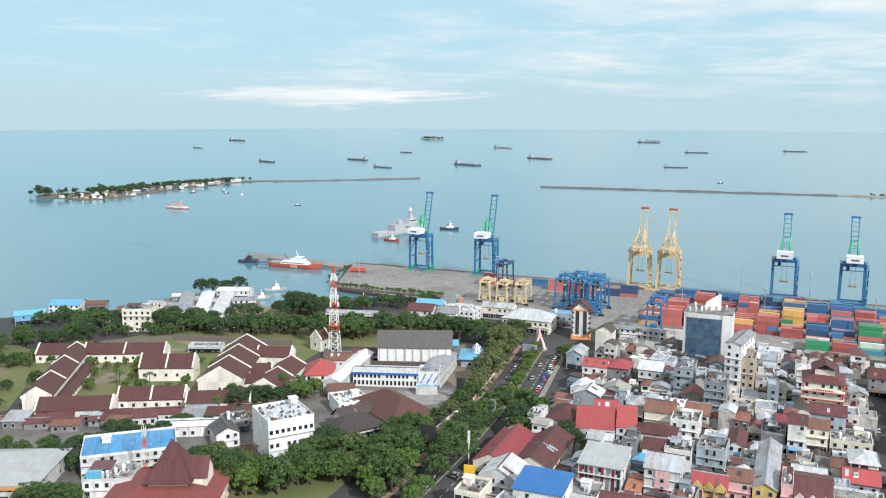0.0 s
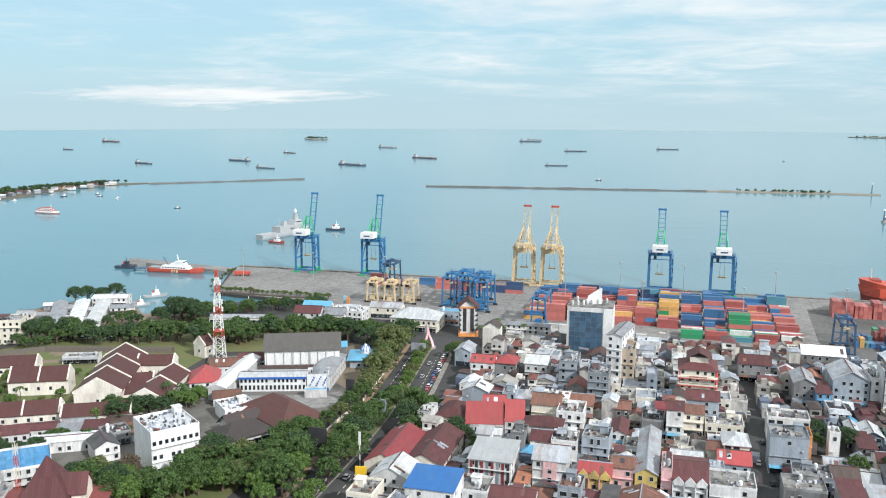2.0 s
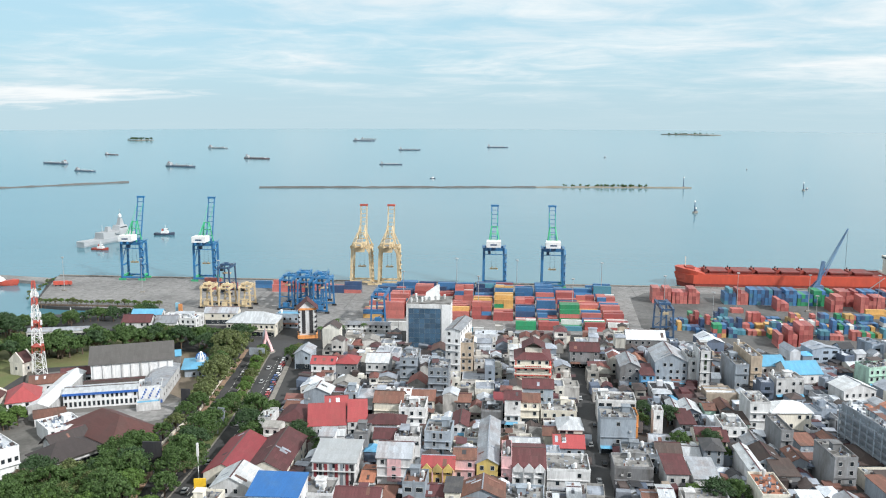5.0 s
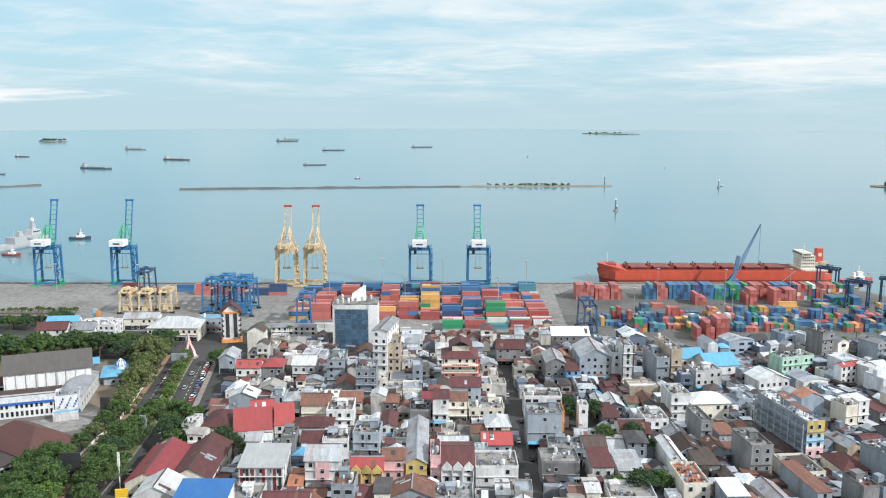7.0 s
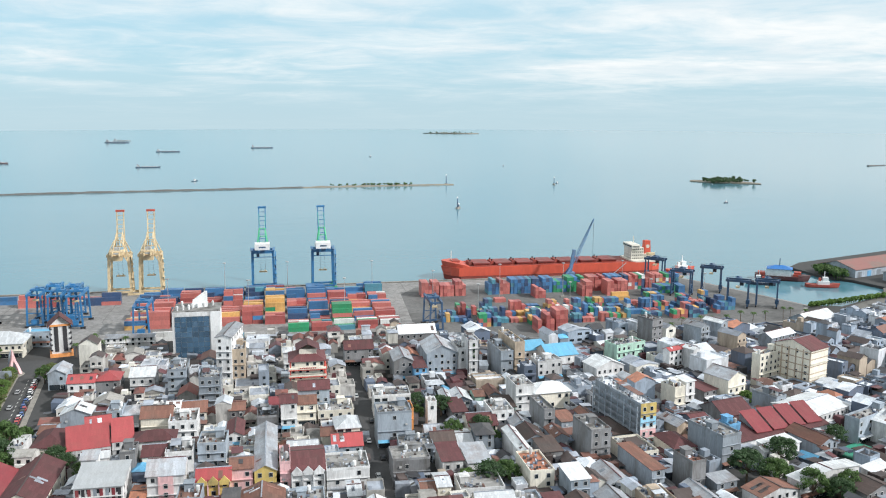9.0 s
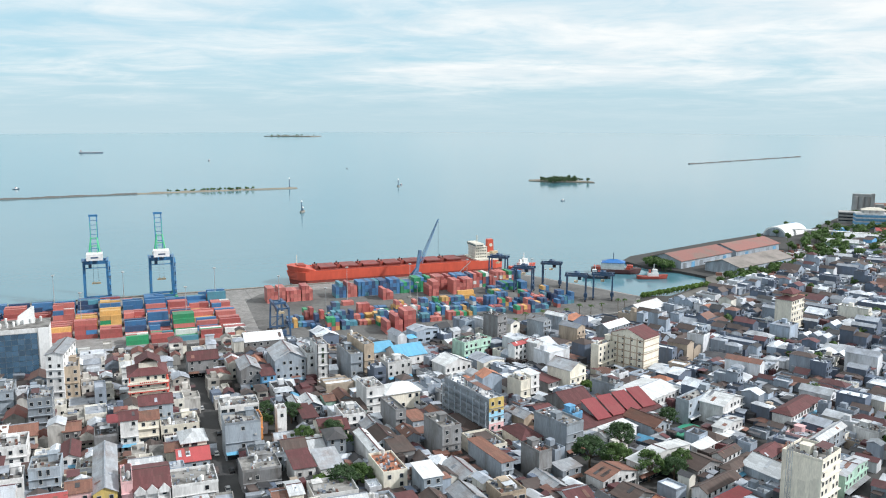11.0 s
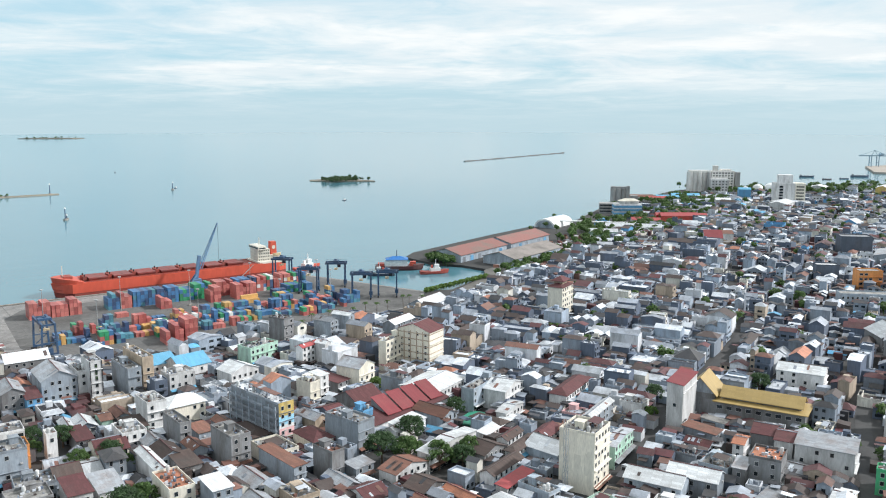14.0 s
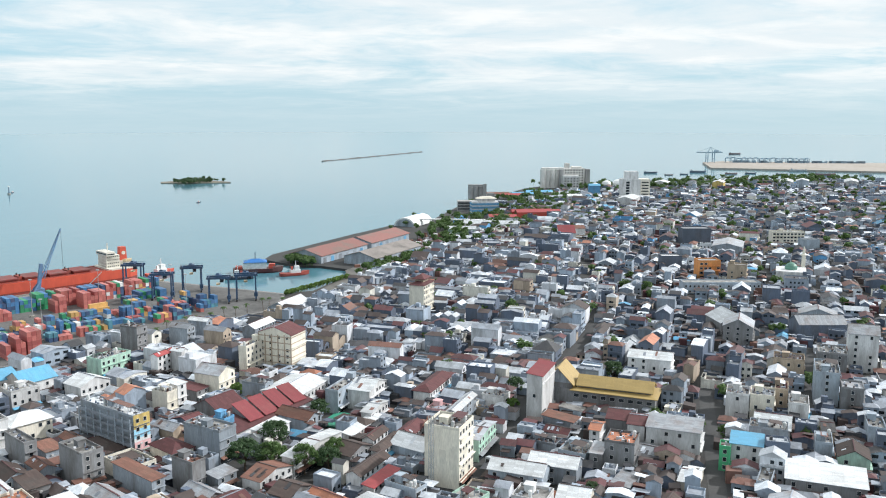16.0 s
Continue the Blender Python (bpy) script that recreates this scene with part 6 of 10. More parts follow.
def yards():
    rng = random.Random(5)
    R, B, M = ["red"] * 5 + ["rust"] * 3, ["blue"] * 4 + ["navy"] * 2 + ["teal"], ["red", "red", "rust", "blue", "navy", "orange", "red", "green", "white", "red"]
    # the long yard beside the quay cranes: rows lie along the quay
    MIX = M + ["blue", "blue", "navy", "red", "rust", "red", "white", "teal"]
    SALMON = R + R + ["red"] * 4 + ["orange", "orange", "blue", "navy", "green", "white", "teal", "blue"]
    for y0, n, cols, hi in ((508, 4, ["white", "blue", "teal", "orange", "green", "rust", "red", "white"], 2), (529, 5, SALMON, 4), (553, 5, SALMON, 4), (577, 5, SALMON + B, 4), (600, 5, B + B + ["red", "rust", "orange", "white"], 3)):
        for x in range(12):
            px = -92 + x * 13.7
            if y0 == 508 and (px < -60 or px > 60 or -40 < px < 0):
                continue
            tall = rng.choice((2, 3, 3, 4, 4)) if px > -80 else 2
            first = rng.choice(cols)
            for r in range(n):
                h = max(1, min(hi, tall - (1 if r == 0 and rng.random() < 0.35 else 0) + rng.choice((-1, 0, 0, 0)))) if rng.random() < 0.93 else 0
                pick = [first] * 3 + [rng.choice(cols) for _ in range(3)]
                if rng.random() < 0.6:
                    stack(px, y0 + 2.62 * r, h, pick, 40, False, rng)
                else:
                    stack(px, y0 + 2.62 * r, h, pick, 20, False, rng)
                    stack(px + 6.2, y0 + 2.62 * r, max(0, h - rng.randrange(2)), pick, 20, False, rng)
    for x, c in ((-96, "blue"), (-82, "blue"), (-62, "blue"), (-48, "blue"), (-34, "navy"), (40, "blue"), (54, "blue")):
        stack(x, 617, rng.choice((1, 2)), [c], 40, False, rng)
    for k in range(4):
        stack(-72 + 6.3 * k, 500, 2, ["white"], 20, False, rng)
        stack(-40 + 6.3 * k, 500, 1, ["white", "teal"], 20, False, rng)
    # the yard beside the bulk carrier: boxes stand end-on to the town, in long walls
    for y0, p, x0, x1, hs, size in ((588, 0.97, 97, 290, (4, 4, 4, 3), 40), (571, 0.36, 110, 285, (4, 3, 2, 2), 40), (563, 0.18, 112, 285, (1, 2, 2), 20)):
        x = x0
        while x < x1:
            run = rng.randrange(3, 7)
            c = rng.choice((R, B, B, B, B, ["green", "green", "blue"], M, R)) if y0 != 588 or x > 128 else R
            h = rng.choice(hs)
            if rng.random() < p:
                for k in range(run):
                    if x + 2.55 * k < x1:
                        stack(x + 2.55 * k, y0 + rng.uniform(-0.2, 0.2), max(1, h - (rng.random() < 0.25)), c, size, True, rng)
            x += 2.55 * run + rng.choice((0.4, 0.6, 2.5))
    stack(226, 555, 1, ["orange"], 40, False, rng)
    stack(226, 557.7, 2, ["orange"], 40, False, rng)
    # the nearer yard of low mixed stacks
    for y0, p, x0, x1 in ((500, 0.5, 118, 262), (507, 0.8, 104, 292), (515, 0.85, 98, 296), (523, 0.85, 98, 300), (531, 0.8, 100, 300), (540, 0.5, 112, 296)):
        x = x0
        while x < x1:
            run = rng.randrange(1, 5)
            c = rng.choice((M, R, B, B, ["green", "blue", "red", "orange"], ["navy", "teal"]))
            h = rng.choice((1, 1, 2, 2, 3))
            if rng.random() < p:
                for k in range(run):
                    stack(x + 2.55 * k, y0 + rng.uniform(-0.4, 0.4), max(1, h - (rng.random() < 0.35)), c, 20, True, rng)
            x += 2.55 * run + rng.choice((0.5, 1.2, 4.5))
    for k, (w, h) in enumerate(((0, 3), (5.4, 4), (8.0, 3), (11.4, 5), (14.0, 5), (16.6, 5))):
        stack(149 + w, 480 + w * 0.1, h, ["rust", "red"], 40, True, rng)
    # a few boxes on the open apron by the first cranes
    for x, y, h, c in ((-222, 603, 2, ["rust", "red"]), (-209, 603, 2, ["rust"]), (-222, 606, 3, ["blue", "red"]), (-186, 612, 2, ["blue"]), (-170, 600, 2, ["red"]), (-157, 600, 3, ["rust"]), (-170, 603, 3, ["red"]), (-130, 600, 2, ["red", "navy"]), (-118, 600, 2, ["navy", "red"]), (-130, 603, 2, ["red"]), (-118, 603, 3, ["navy", "rust"]), (-141, 606, 2, ["red"])):
        stack(x, y, h, c, 40, False, rng)
    STACKS.sort(key=lambda s: s[1])
    for i, (x, y, z, c, size, across) in enumerate(STACKS[:300]):
        ob = new("shipping_container", CONTAINER[c, size])
        ob.matrix_basis = pose(x + (2.44 if across else 0), y, z, 0, 0, 90 if across else 0)
        tagged(ob, f"{BOX_WORD[c]} {'forty' if size == 40 else 'twenty'}-foot steel shipping container in a stack", "container", "containers in the port yard")
    cols = list(BOX)
    verts, faces, mats = [], [], []
    for x, y, z, c, size, across in STACKS[300:]:
        me = CONTAINER[c, size]
        k = len(verts)
        for v in me.vertices:
            a, e = (v.co.x, v.co.y) if not across else (2.44 - v.co.y, v.co.x)
            verts.append((x + a, y + e, z + v.co.z))
        for p in me.polygons:
            faces.append(tuple(i + k for i in p.vertices))
            mats.append(cols.index(c))
    me = bpy.data.meshes.new("container_stacks")
    me.from_pydata(verts, [], faces)
    for c in cols:
        me.materials.append(FAR_BOX[c])
    me.polygons.foreach_set("material_index", mats)
    tagged(new("container_stacks", me), "stacked red, blue, green and orange shipping containers", "containers", kind="stuff")


FAR_BOX = {k: paint("far_box_" + k, tuple(m.node_tree.nodes["Mix"].inputs["A"].default_value)[:3], 0.5, 0.12, 1.5, 0.25, (1, 1, 0.4), rand=0.22, dirt=(0.14, 0.09, 0.07), island=True) for k, m in BOX.items()}
yards()
print("containers", len(STACKS))


# ---------------------------------------------------------------- quay cranes
def quay_crane(x, y, steel, boom_steel, tall, house_mat, label, yellow=False):
    """A ship-to-shore crane with its boom raised: x, y is the middle of the landside legs; the sea is toward +y."""
    t = thing("quay_crane", x, y, 0.06, 0, label, "crane", "quay cranes")
    hw, g, top = 7.6, 11.0, 28.4
    for sx in (-1, 1):
        for gy in (0, g):
            part("leg", shaped((beam, (sx * hw, gy, 1.6), (sx * (hw - (1.2 if yellow else 0.3)), gy, top), 1.25, 1.5)), steel, t)
            part("bogie", shaped((box, sx * hw - 2.6, sx * hw + 2.6, gy - 0.6, gy + 0.6, 0.02, 1.5)), boom_steel if not yellow else steel, t, "wheel bogie")
    for gy in (0, g):
        part("sill_beam", shaped((beam, (-hw, gy, 2.4), (hw, gy, 2.4), 1.0, 1.3)), steel, t)
        part("portal_beam", shaped((beam, (-hw, gy, top), (hw, gy, top), 1.3, 2.0)), steel, t)
    for sx in (-1, 1):
        part("side_beam", shaped((beam, (sx * hw, 0, 11.5), (sx * hw, g, 11.5), 0.8, 1.1)), steel, t)
        part("side_beam", shaped((beam, (sx * hw, 0, top), (sx * hw, g, top), 0.9, 1.4)), steel, t)
        part("brace", shaped((beam, (sx * hw, 0.3, 12), (sx * hw, g - 0.3, top - 1), 0.55)), steel, t)
        part("girder", shaped((beam, (sx * 2.2, -11, top + 2), (sx * 2.2, g + 2, top + 2), 0.8, 1.8)), steel, t)
    # machinery house on the landside
    mh = part("machinery_house", shaped((box, -5.2, 5.2, -9.5, 0.5, top + 2.9, top + 7.2) if not yellow else (box, -4.4, 3.8, -7.5, 0.5, top + 1.2, top + 4.2)), house_mat, t, "white machinery house" if not yellow else "yellow machinery house")
    part("house_logo", shaped((box, -2.4, 2.4, -9.62, -9.52, top + 4.4, top + 5.4) if not yellow else (box, -2.0, 1.6, -7.62, -7.52, top + 2.2, top + 3.2)), STEEL_NAVY if not yellow else GALV, mh, "plain dark logo shape")
    apex = top + (16.0 if not yellow else 15.0)
    for sx in (-1, 1):
        part("frame_leg", shaped((beam, (sx * 4.2, g, top + 1), (sx * 1.9, g - 1.0, apex), 0.75)), boom_steel, t)
        part("frame_leg", shaped((beam, (sx * 4.2, 1.5, top + 1), (sx * 1.9, g - 1.6, apex), 0.6)), boom_steel, t)
        part("back_stay", shaped((beam, (sx * 2.2, -9, top + 3), (sx * 1.9, g - 1.5, apex), 0.28)), boom_steel, t)
    for z in (0.3, 0.6, 0.97):
        w = 4.2 + (1.9 - 4.2) * z
        part("frame_tie", shaped((beam, (-w, g - z, top + 1 + z * (apex - top - 1)), (w, g - z, top + 1 + z * (apex - top - 1)), 0.5)), boom_steel, t)
    # boom, raised nearly upright
    b0, b1 = Vector((0, g + 3.5, top + 2)), Vector((0, g + (12.0 if not yellow else 6.0), tall))
    for sx in (-1, 1):
        part("boom_rail", shaped((beam, b0 + Vector((sx * 2.3, 0, 0)), b1 + Vector((sx * 2.3, 0, 0)), 0.7, 0.9)), steel, t)
    for k in range(9):
        p = b0.lerp(b1, 0.08 + 0.115 * k)
        part("boom_rung", shaped((beam, p - Vector((2.3, 0, 0)), p + Vector((2.3, 0, 0)), 0.35)), steel, t)
    part("boom_tip", shaped((box, -3.0, 3.0, b1.y - 0.8, b1.y + 0.8, tall - 0.6, tall + 0.8)), STEEL_RED if yellow else steel, t)
    for sx in (-1, 1):
        part("boom_stay", shaped((beam, (sx * 2.0, g - 1.2, apex), b0.lerp(b1, 0.85) + Vector((sx * 2.3, 0, 0)), 0.22)), boom_steel, t)
    # trolley, ropes and spreader
    tr = part("trolley", shaped((box, -2.6, 2.6, 3.5, 8, top - 0.2, top + 1.0)), STEEL_NAVY, t)
    part("driver_cab", shaped((box, -4.4, -2.4, 3, 5.5, top - 4.0, top - 1.4)), STEEL_NAVY if not yellow else GALV, tr, "glazed driver's cab")
    for sx in (-1, 1):
        part("rope", shaped((beam, (sx * 1.8, 5.8, 13.6), (sx * 1.2, 5.8, top), 0.12)), DARK, tr)
    part("spreader", shaped((box, -2.9, 2.9, 5.0, 6.6, 12.6, 13.6), (beam, (-2.0, 5.8, 13.5), (-0.9, 5.8, 14.6), 0.3), (beam, (2.0, 5.8, 13.5), (0.9, 5.8, 14.6), 0.3)), STEEL_YELLOW, tr, "yellow lifting spreader")
    # stair tower on one leg
    for k in range(8):
        z = 3 + k * 3.2
        a, c = (-1.0, 1.6) if k % 2 else (1.6, -1.0)
        part("stair_flight", shaped((beam, (hw + 1.3, a, z), (hw + 1.3, c, z + 3.2), 0.8, 0.35)), steel, t)
        part("stair_landing", shaped((box, hw + 0.7, hw + 2.1, -1.6, 2.2, z - 0.1, z + 0.1)), steel, t)
    if yellow:
        # splayed frame over the portal
        for gy in (-0.5, g + 0.5):
            for sx in (-1, 1):
                part("splayed_leg", shaped((beam, (sx * hw, gy, top - 1), (sx * 2.1, gy + 0.5, top + 11), 0.7)), steel, t)
                part("knee", shaped((beam, (sx * (hw - 0.4), gy, top - 6), (sx * 3.6, gy, top + 0.5), 0.8)), steel, t)
        part("lower_house", shaped((box, -3.6, 3.0, -4.5, 1.0, top - 3.0, top + 0.6)), house_mat, t)
        part("winch_block", shaped((box, -2.2, 1.4, -3, 1.5, top + 4.2, top + 6.0)), GALV, t)
        for sx in (-1, 1):
            part("leg_frame", shaped((beam, (sx * (hw - 0.3), 0.2, 3), (sx * (hw - 0.3), g, 10), 0.5)), steel, t)
    else:
        for sx in (-1, 1):
            part("walkway", shaped((box, sx * (hw + 0.1) - 0.9, sx * (hw + 0.1) + 0.9, -1.5, g + 1.5, top + 1.1, top + 1.3)), steel, t)
            part("walkway_rail", shaped((beam, (sx * (hw + 0.9), -1.5, top + 2.3), (sx * (hw + 0.9), g + 1.5, top + 2.3), 0.12)), steel, t)
            part("base_frame", shaped((beam, (sx * hw, 0, 3.2), (sx * hw, g, 3.2), 0.9, 1.4)), boom_steel, t)
        part("electric_house", shaped((box, -5.5, -2.2, 1.5, 5.5, top + 2.9, top + 5.2)), house_mat, t)
        part("landing_frame", shaped((beam, (-hw, -1.0, top - 3.5), (hw, -1.0, top - 3.5), 0.5), (beam, (-hw, -1.0, top - 3.5), (-hw, -1.0, top), 0.4), (beam, (hw, -1.0, top - 3.5), (hw, -1.0, top), 0.4)), steel, t)
    return t


for x, y in ((-287.5, 630.5), (-231, 630.5)):
    quay_crane(x, y, STEEL_BLUE, STEEL_GREEN, 61.5, STEEL_WHITE, "blue quay crane with green stays and raised boom")
for x in (-12, 31):
    quay_crane(x, 629.5, STEEL_BLUE, STEEL_GREEN, 58.0, STEEL_WHITE, "blue quay crane with green stays and raised boom")
for x in (-110.8, -90.0):
    quay_crane(x, 630, STEEL_YELLOW, STEEL_YELLOW, 58.0, STEEL_YELLOW, "weathered yellow quay crane with raised boom", True)


# ---------------------------------------------------------------- yard gantries
def gantry(x, y, rot, steel, label, span=22, tall=19, wide=10):
    t = thing("yard_gantry", x, y, 0.06, rot, label, "gantry crane", "yard gantries")
    for sx in (0, wide):
        for sy in (0, span):
            part("leg", shaped((beam, (sx, sy, 1.2), (sx + (0.8 if sx == 0 else -0.8), sy, tall), 0.95)), steel, t)
            part("wheel", shaped((box, sx - 1.5, sx + 1.5, sy - 0.5, sy + 0.5, 0.01, 1.25)), DARK, t, "black tyred wheel set")
        part("girder", shaped((beam, (sx + (0.8 if sx == 0 else -0.8), -1.5, tall), (sx + (0.8 if sx == 0 else -0.8), span + 1.5, tall), 1.0, 1.6)), steel, t)
    for sy in (0, span):
        part("sill", shaped((beam, (0, sy, 1.8), (wide, sy, 1.8), 0.8, 1.0)), steel, t)
        part("top_tie", shaped((beam, (0.8, sy, tall), (wide - 0.8, sy, tall), 0.7, 0.9)), steel, t)
        part("mid_tie", shaped((beam, (0.4, sy, tall * 0.45), (wide - 0.4, sy, tall * 0.45), 0.5)), steel, t)
    tr = part("trolley", shaped((box, 0.6, wide - 0.6, span * 0.35, span * 0.35 + 4, tall + 0.8, tall + 2.0)), steel, t)
    part("power_house", shaped((box, 2.5, wide - 2.5, -1.2, 1.2, 2.4, 5.2)), steel, t)
    part("hoist_house", shaped((box, 3.2, wide - 3.2, span * 0.35 + 1.6, span * 0.35 + 3.4, tall + 2.0, tall + 2.8)), steel, tr)
    part("cab", shaped((box, 0.9, 2.9, span * 0.35 - 1.5, span * 0.35 + 1, tall - 3, tall - 0.8)), GLASS, tr)
    part("ladder", shaped((beam, (wide + 0.3, 0.4, 1.5), (wide - 0.4, 0.4, tall), 0.35)), steel, t)
    for sx in (0.8, wide - 0.8):
        part("hand_rail", shaped((beam, (sx, -1.5, tall + 1.7), (sx, span + 1.5, tall + 1.7), 0.12)), steel, t)
    for sy in (0, span):
        part("cross_brace", shaped((beam, (0.3, sy, 2.3), (wide - 0.5, sy, tall * 0.45), 0.35)), steel, t)
    part("spreader", shaped((box, 1.5, wide - 1.5, span * 0.35 + 1, span * 0.35 + 3.5, tall * 0.72, tall * 0.72 + 0.8)), STEEL_YELLOW, tr, "yellow spreader")
    return t


for x, y, rot in ((-150, 545, 0), (-143, 556, 4), (-137, 540, 0), (-131, 552, 2), (-126, 538, 0)):
    gantry(x, y, rot, STEEL_BLUE if x != -139 else STEEL_NAVY, "blue rubber-tyred yard gantry crane", 23, 20, 9)
gantry(-84, 510, 0, STEEL_BLUE, "blue rubber-tyred yard gantry crane", 23, 18, 9)
gantry(86, 492, 0, STEEL_NAVY, "dark blue rubber-tyred yard gantry crane", 23, 18, 8)
for x, y, s in ((-203, 545, 12), (-190, 543, 12), (-178, 547, 12)):
    gantry(x, y, 0, STEEL_YELLOW, "weathered yellow straddle gantry", s, 14, 8)
gantry(-206, 588, 0, STEEL_NAVY, "dark blue yard gantry crane", 14, 19, 9)
for x, y, rot in ((284, 604, 48), (283, 556, 52), (311, 565, 57), (305, 517, 57), (324, 513, 57)):
    gantry(x, y, rot, STEEL_NAVY, "dark blue rail-mounted yard gantry", 13, 18, 8)


# ---------------------------------------------------------------- lamp masts, mobile harbour crane, vehicles
def lamp_mast(x, y, tall=24):
    t = thing("lamp_mast", x, y, 0.06, 0, "tall grey yard lamp mast with a lamp ring", "lamp mast", "yard lamp masts")
    part("base", shaped((box, -1.4, 1.4, -1.4, 1.4, 0, 0.8)), KERB, t)
    part("pole", shaped((ring, 0, 0, 0.8, tall, 0.3, 0.13, 8)), GALV, t)
    part("lamp_ring", shaped((ring, 0, 0, tall, tall + 0.5, 1.1, 1.1, 10)), GALV, t)


for x, y in ((-320, 590), (-262, 590), (-205, 588), (-38, 612), (5, 610), (64, 604), (100, 560), (150, 575), (195, 572), (240, 575), (285, 560), (120, 512), (178, 508), (232, 508), (275, 520), (-70, 560), (-20, 548), (40, 545)):
    lamp_mast(x, y)

t = thing("mobile_harbour_crane", 222, 628, 0.06, 0, "blue-grey mobile harbour crane with a raised lattice jib", "crane")
CRANE_GREY = paint("crane_bluegrey", (0.11, 0.21, 0.36), 0.5, 0.2, 1, 0.2)
part("chassis", shaped((box, -7, 7, -4, 4, 0.8, 2.6)), CRANE_GREY, t)
for k in range(8):
    part("wheel", shaped((box, -6.4 + (k % 4) * 3.6, -4.6 + (k % 4) * 3.6, -4.6 if k < 4 else 3.4, -3.4 if k < 4 else 4.6, 0.0, 1.5)), DARK, t)
part("tower", shaped((beam, (-3, 0, 2.5), (0.5, 0, 24), 2.2, 2.2)), CRANE_GREY, t)
part("strut", shaped((beam, (-8, -2.5, 2.6), (-1, -0.8, 12), 0.9)), CRANE_GREY, t)
part("strut", shaped((beam, (-8, 2.5, 2.6), (-1, 0.8, 12), 0.9)), CRANE_GREY, t)
bm = bmesh.new()
a, c = Vector((0.5, 0, 14)), Vector((17, 4, 47))
for k in range(14):
    p, q = a.lerp(c, k / 14), a.lerp(c, (k + 1) / 14)
    w0, w1 = 1.7 * (1 - k / 17), 1.7 * (1 - (k + 1) / 17)
    for s in (-1, 1):
        for u in (-1, 1):
            beam(bm, p + Vector((0.6 * u * w0, s * w0, 0)), q + Vector((0.6 * u * w1, s * w1, 0)), 0.35)
    beam(bm, p + Vector((0, w0, 0)), q + Vector((0, -w1, 0)), 0.25)
    beam(bm, p + Vector((0, -w0, 0)), q + Vector((0, w1, 0)), 0.25)
part("jib", bm, CRANE_GREY, t, "lattice jib")
part("hoist_rope", shaped((beam, (17, 4, 47), (17, 4, 16), 0.15)), DARK, t)
part("machinery", shaped((box, -5, 1, -2.4, 2.4, 2.8, 6.5)), CRANE_GREY, t)

CARS = {}


def car(x, y, rot, colour):
    """A parked car: lower body, cabin with dark glass, and four wheels."""
    if colour not in CARS:
        m = paint("car_" + colour, {"white": (0.75, 0.75, 0.75), "silver": (0.4, 0.41, 0.42), "black": (0.02, 0.02, 0.022), "red": (0.42, 0.03, 0.03), "blue": (0.04, 0.10, 0.3)}[colour], 0.3, 0.05, 2, 0.3, bump=0)
        body = mesh_of("body", shaped((loft, [[(xx, -0.85, z0), (xx, 0.85, z0), (xx, 0.85, z1), (xx, -0.85, z1)] for xx, z0, z1 in ((-2.1, 0.4, 0.85), (-1.9, 0.3, 0.95), (1.4, 0.3, 0.95), (2.1, 0.35, 0.7))])), m)
        cabin = mesh_of("cabin", shaped((loft, [[(xx, -w, 0.95), (xx, w, 0.95), (xx * 0.75 - 0.1, w * 0.85, 1.5), (xx * 0.75 - 0.1, -w * 0.85, 1.5)] for xx, w in ((-1.7, 0.8), (0.9, 0.8))])), GLASS)
        roof = mesh_of("roof", shaped((box, -1.35, 0.6, -0.68, 0.68, 1.5, 1.56)), m)
        wheel = mesh_of("wheel", shaped((box, -0.32, 0.32, -0.12, 0.12, 0, 0.64)), DARK)
        CARS[colour] = (body, cabin, roof, wheel)
    body, cabin, roof, wheel = CARS[colour]
    t = thing("car", x, y, 0.08, rot, f"{colour} car parked beside the road", "car", "parked cars")
    hang(body, "body", t, 0, 0, 0)
    hang(cabin, "cabin", t, 0, 0, 0)
    hang(roof, "roof", t, 0, 0, 0)
    for wx in (-1.3, 1.3):
        for wy in (-0.8, 0.8):
            hang(wheel, "wheel", t, wx, wy, 0)


crng = random.Random(3)
for k in range(34):
    car(lane_x(EAST_LANE, 318 + k * 3.6) + 4.1 + crng.uniform(-0.5, 0.5), 318 + k * 3.6, 90 + crng.uniform(-12, 12), crng.choice(("white", "silver", "black", "black", "red", "blue")))
for x, y in [(lane_x(WEST_LANE, y) + 1.6, y) for y in (282, 326, 355, 372, 408)] + [(lane_x(EAST_LANE, y) - 1.8, y) for y in (276, 300, 340, 368, 396, 418)]:
    car(x, y, 90, crng.choice(("white", "silver", "black")))
for k in range(14):
    car(-352 + k * 3.2, 404 + k * 0.9 + crng.uniform(-1, 1), 100, "white" if k % 4 else "silver")
for x, y in ((33, 296), (36.5, 312), (33, 330), (36.5, 352), (33, 385)):
    car(x, y, 90, crng.choice(("white", "black", "silver")))
t = thing("car_carrier", -330, 606, 0.06, 20, "dark red lorry standing on the open apron", "lorry")
part("trailer", shaped((box, -6, 4, -1.3, 1.3, 0.9, 3.6)), STEEL_RED, t)
part("cab", shaped((box, 4.3, 6.6, -1.25, 1.25, 0.7, 3.2)), STEEL_RED, t)
for k in range(4):
    part("wheel", shaped((box, -5 + k * 3.2, -4 + k * 3.2, -1.4, 1.4, 0.0, 1.0)), DARK, t)


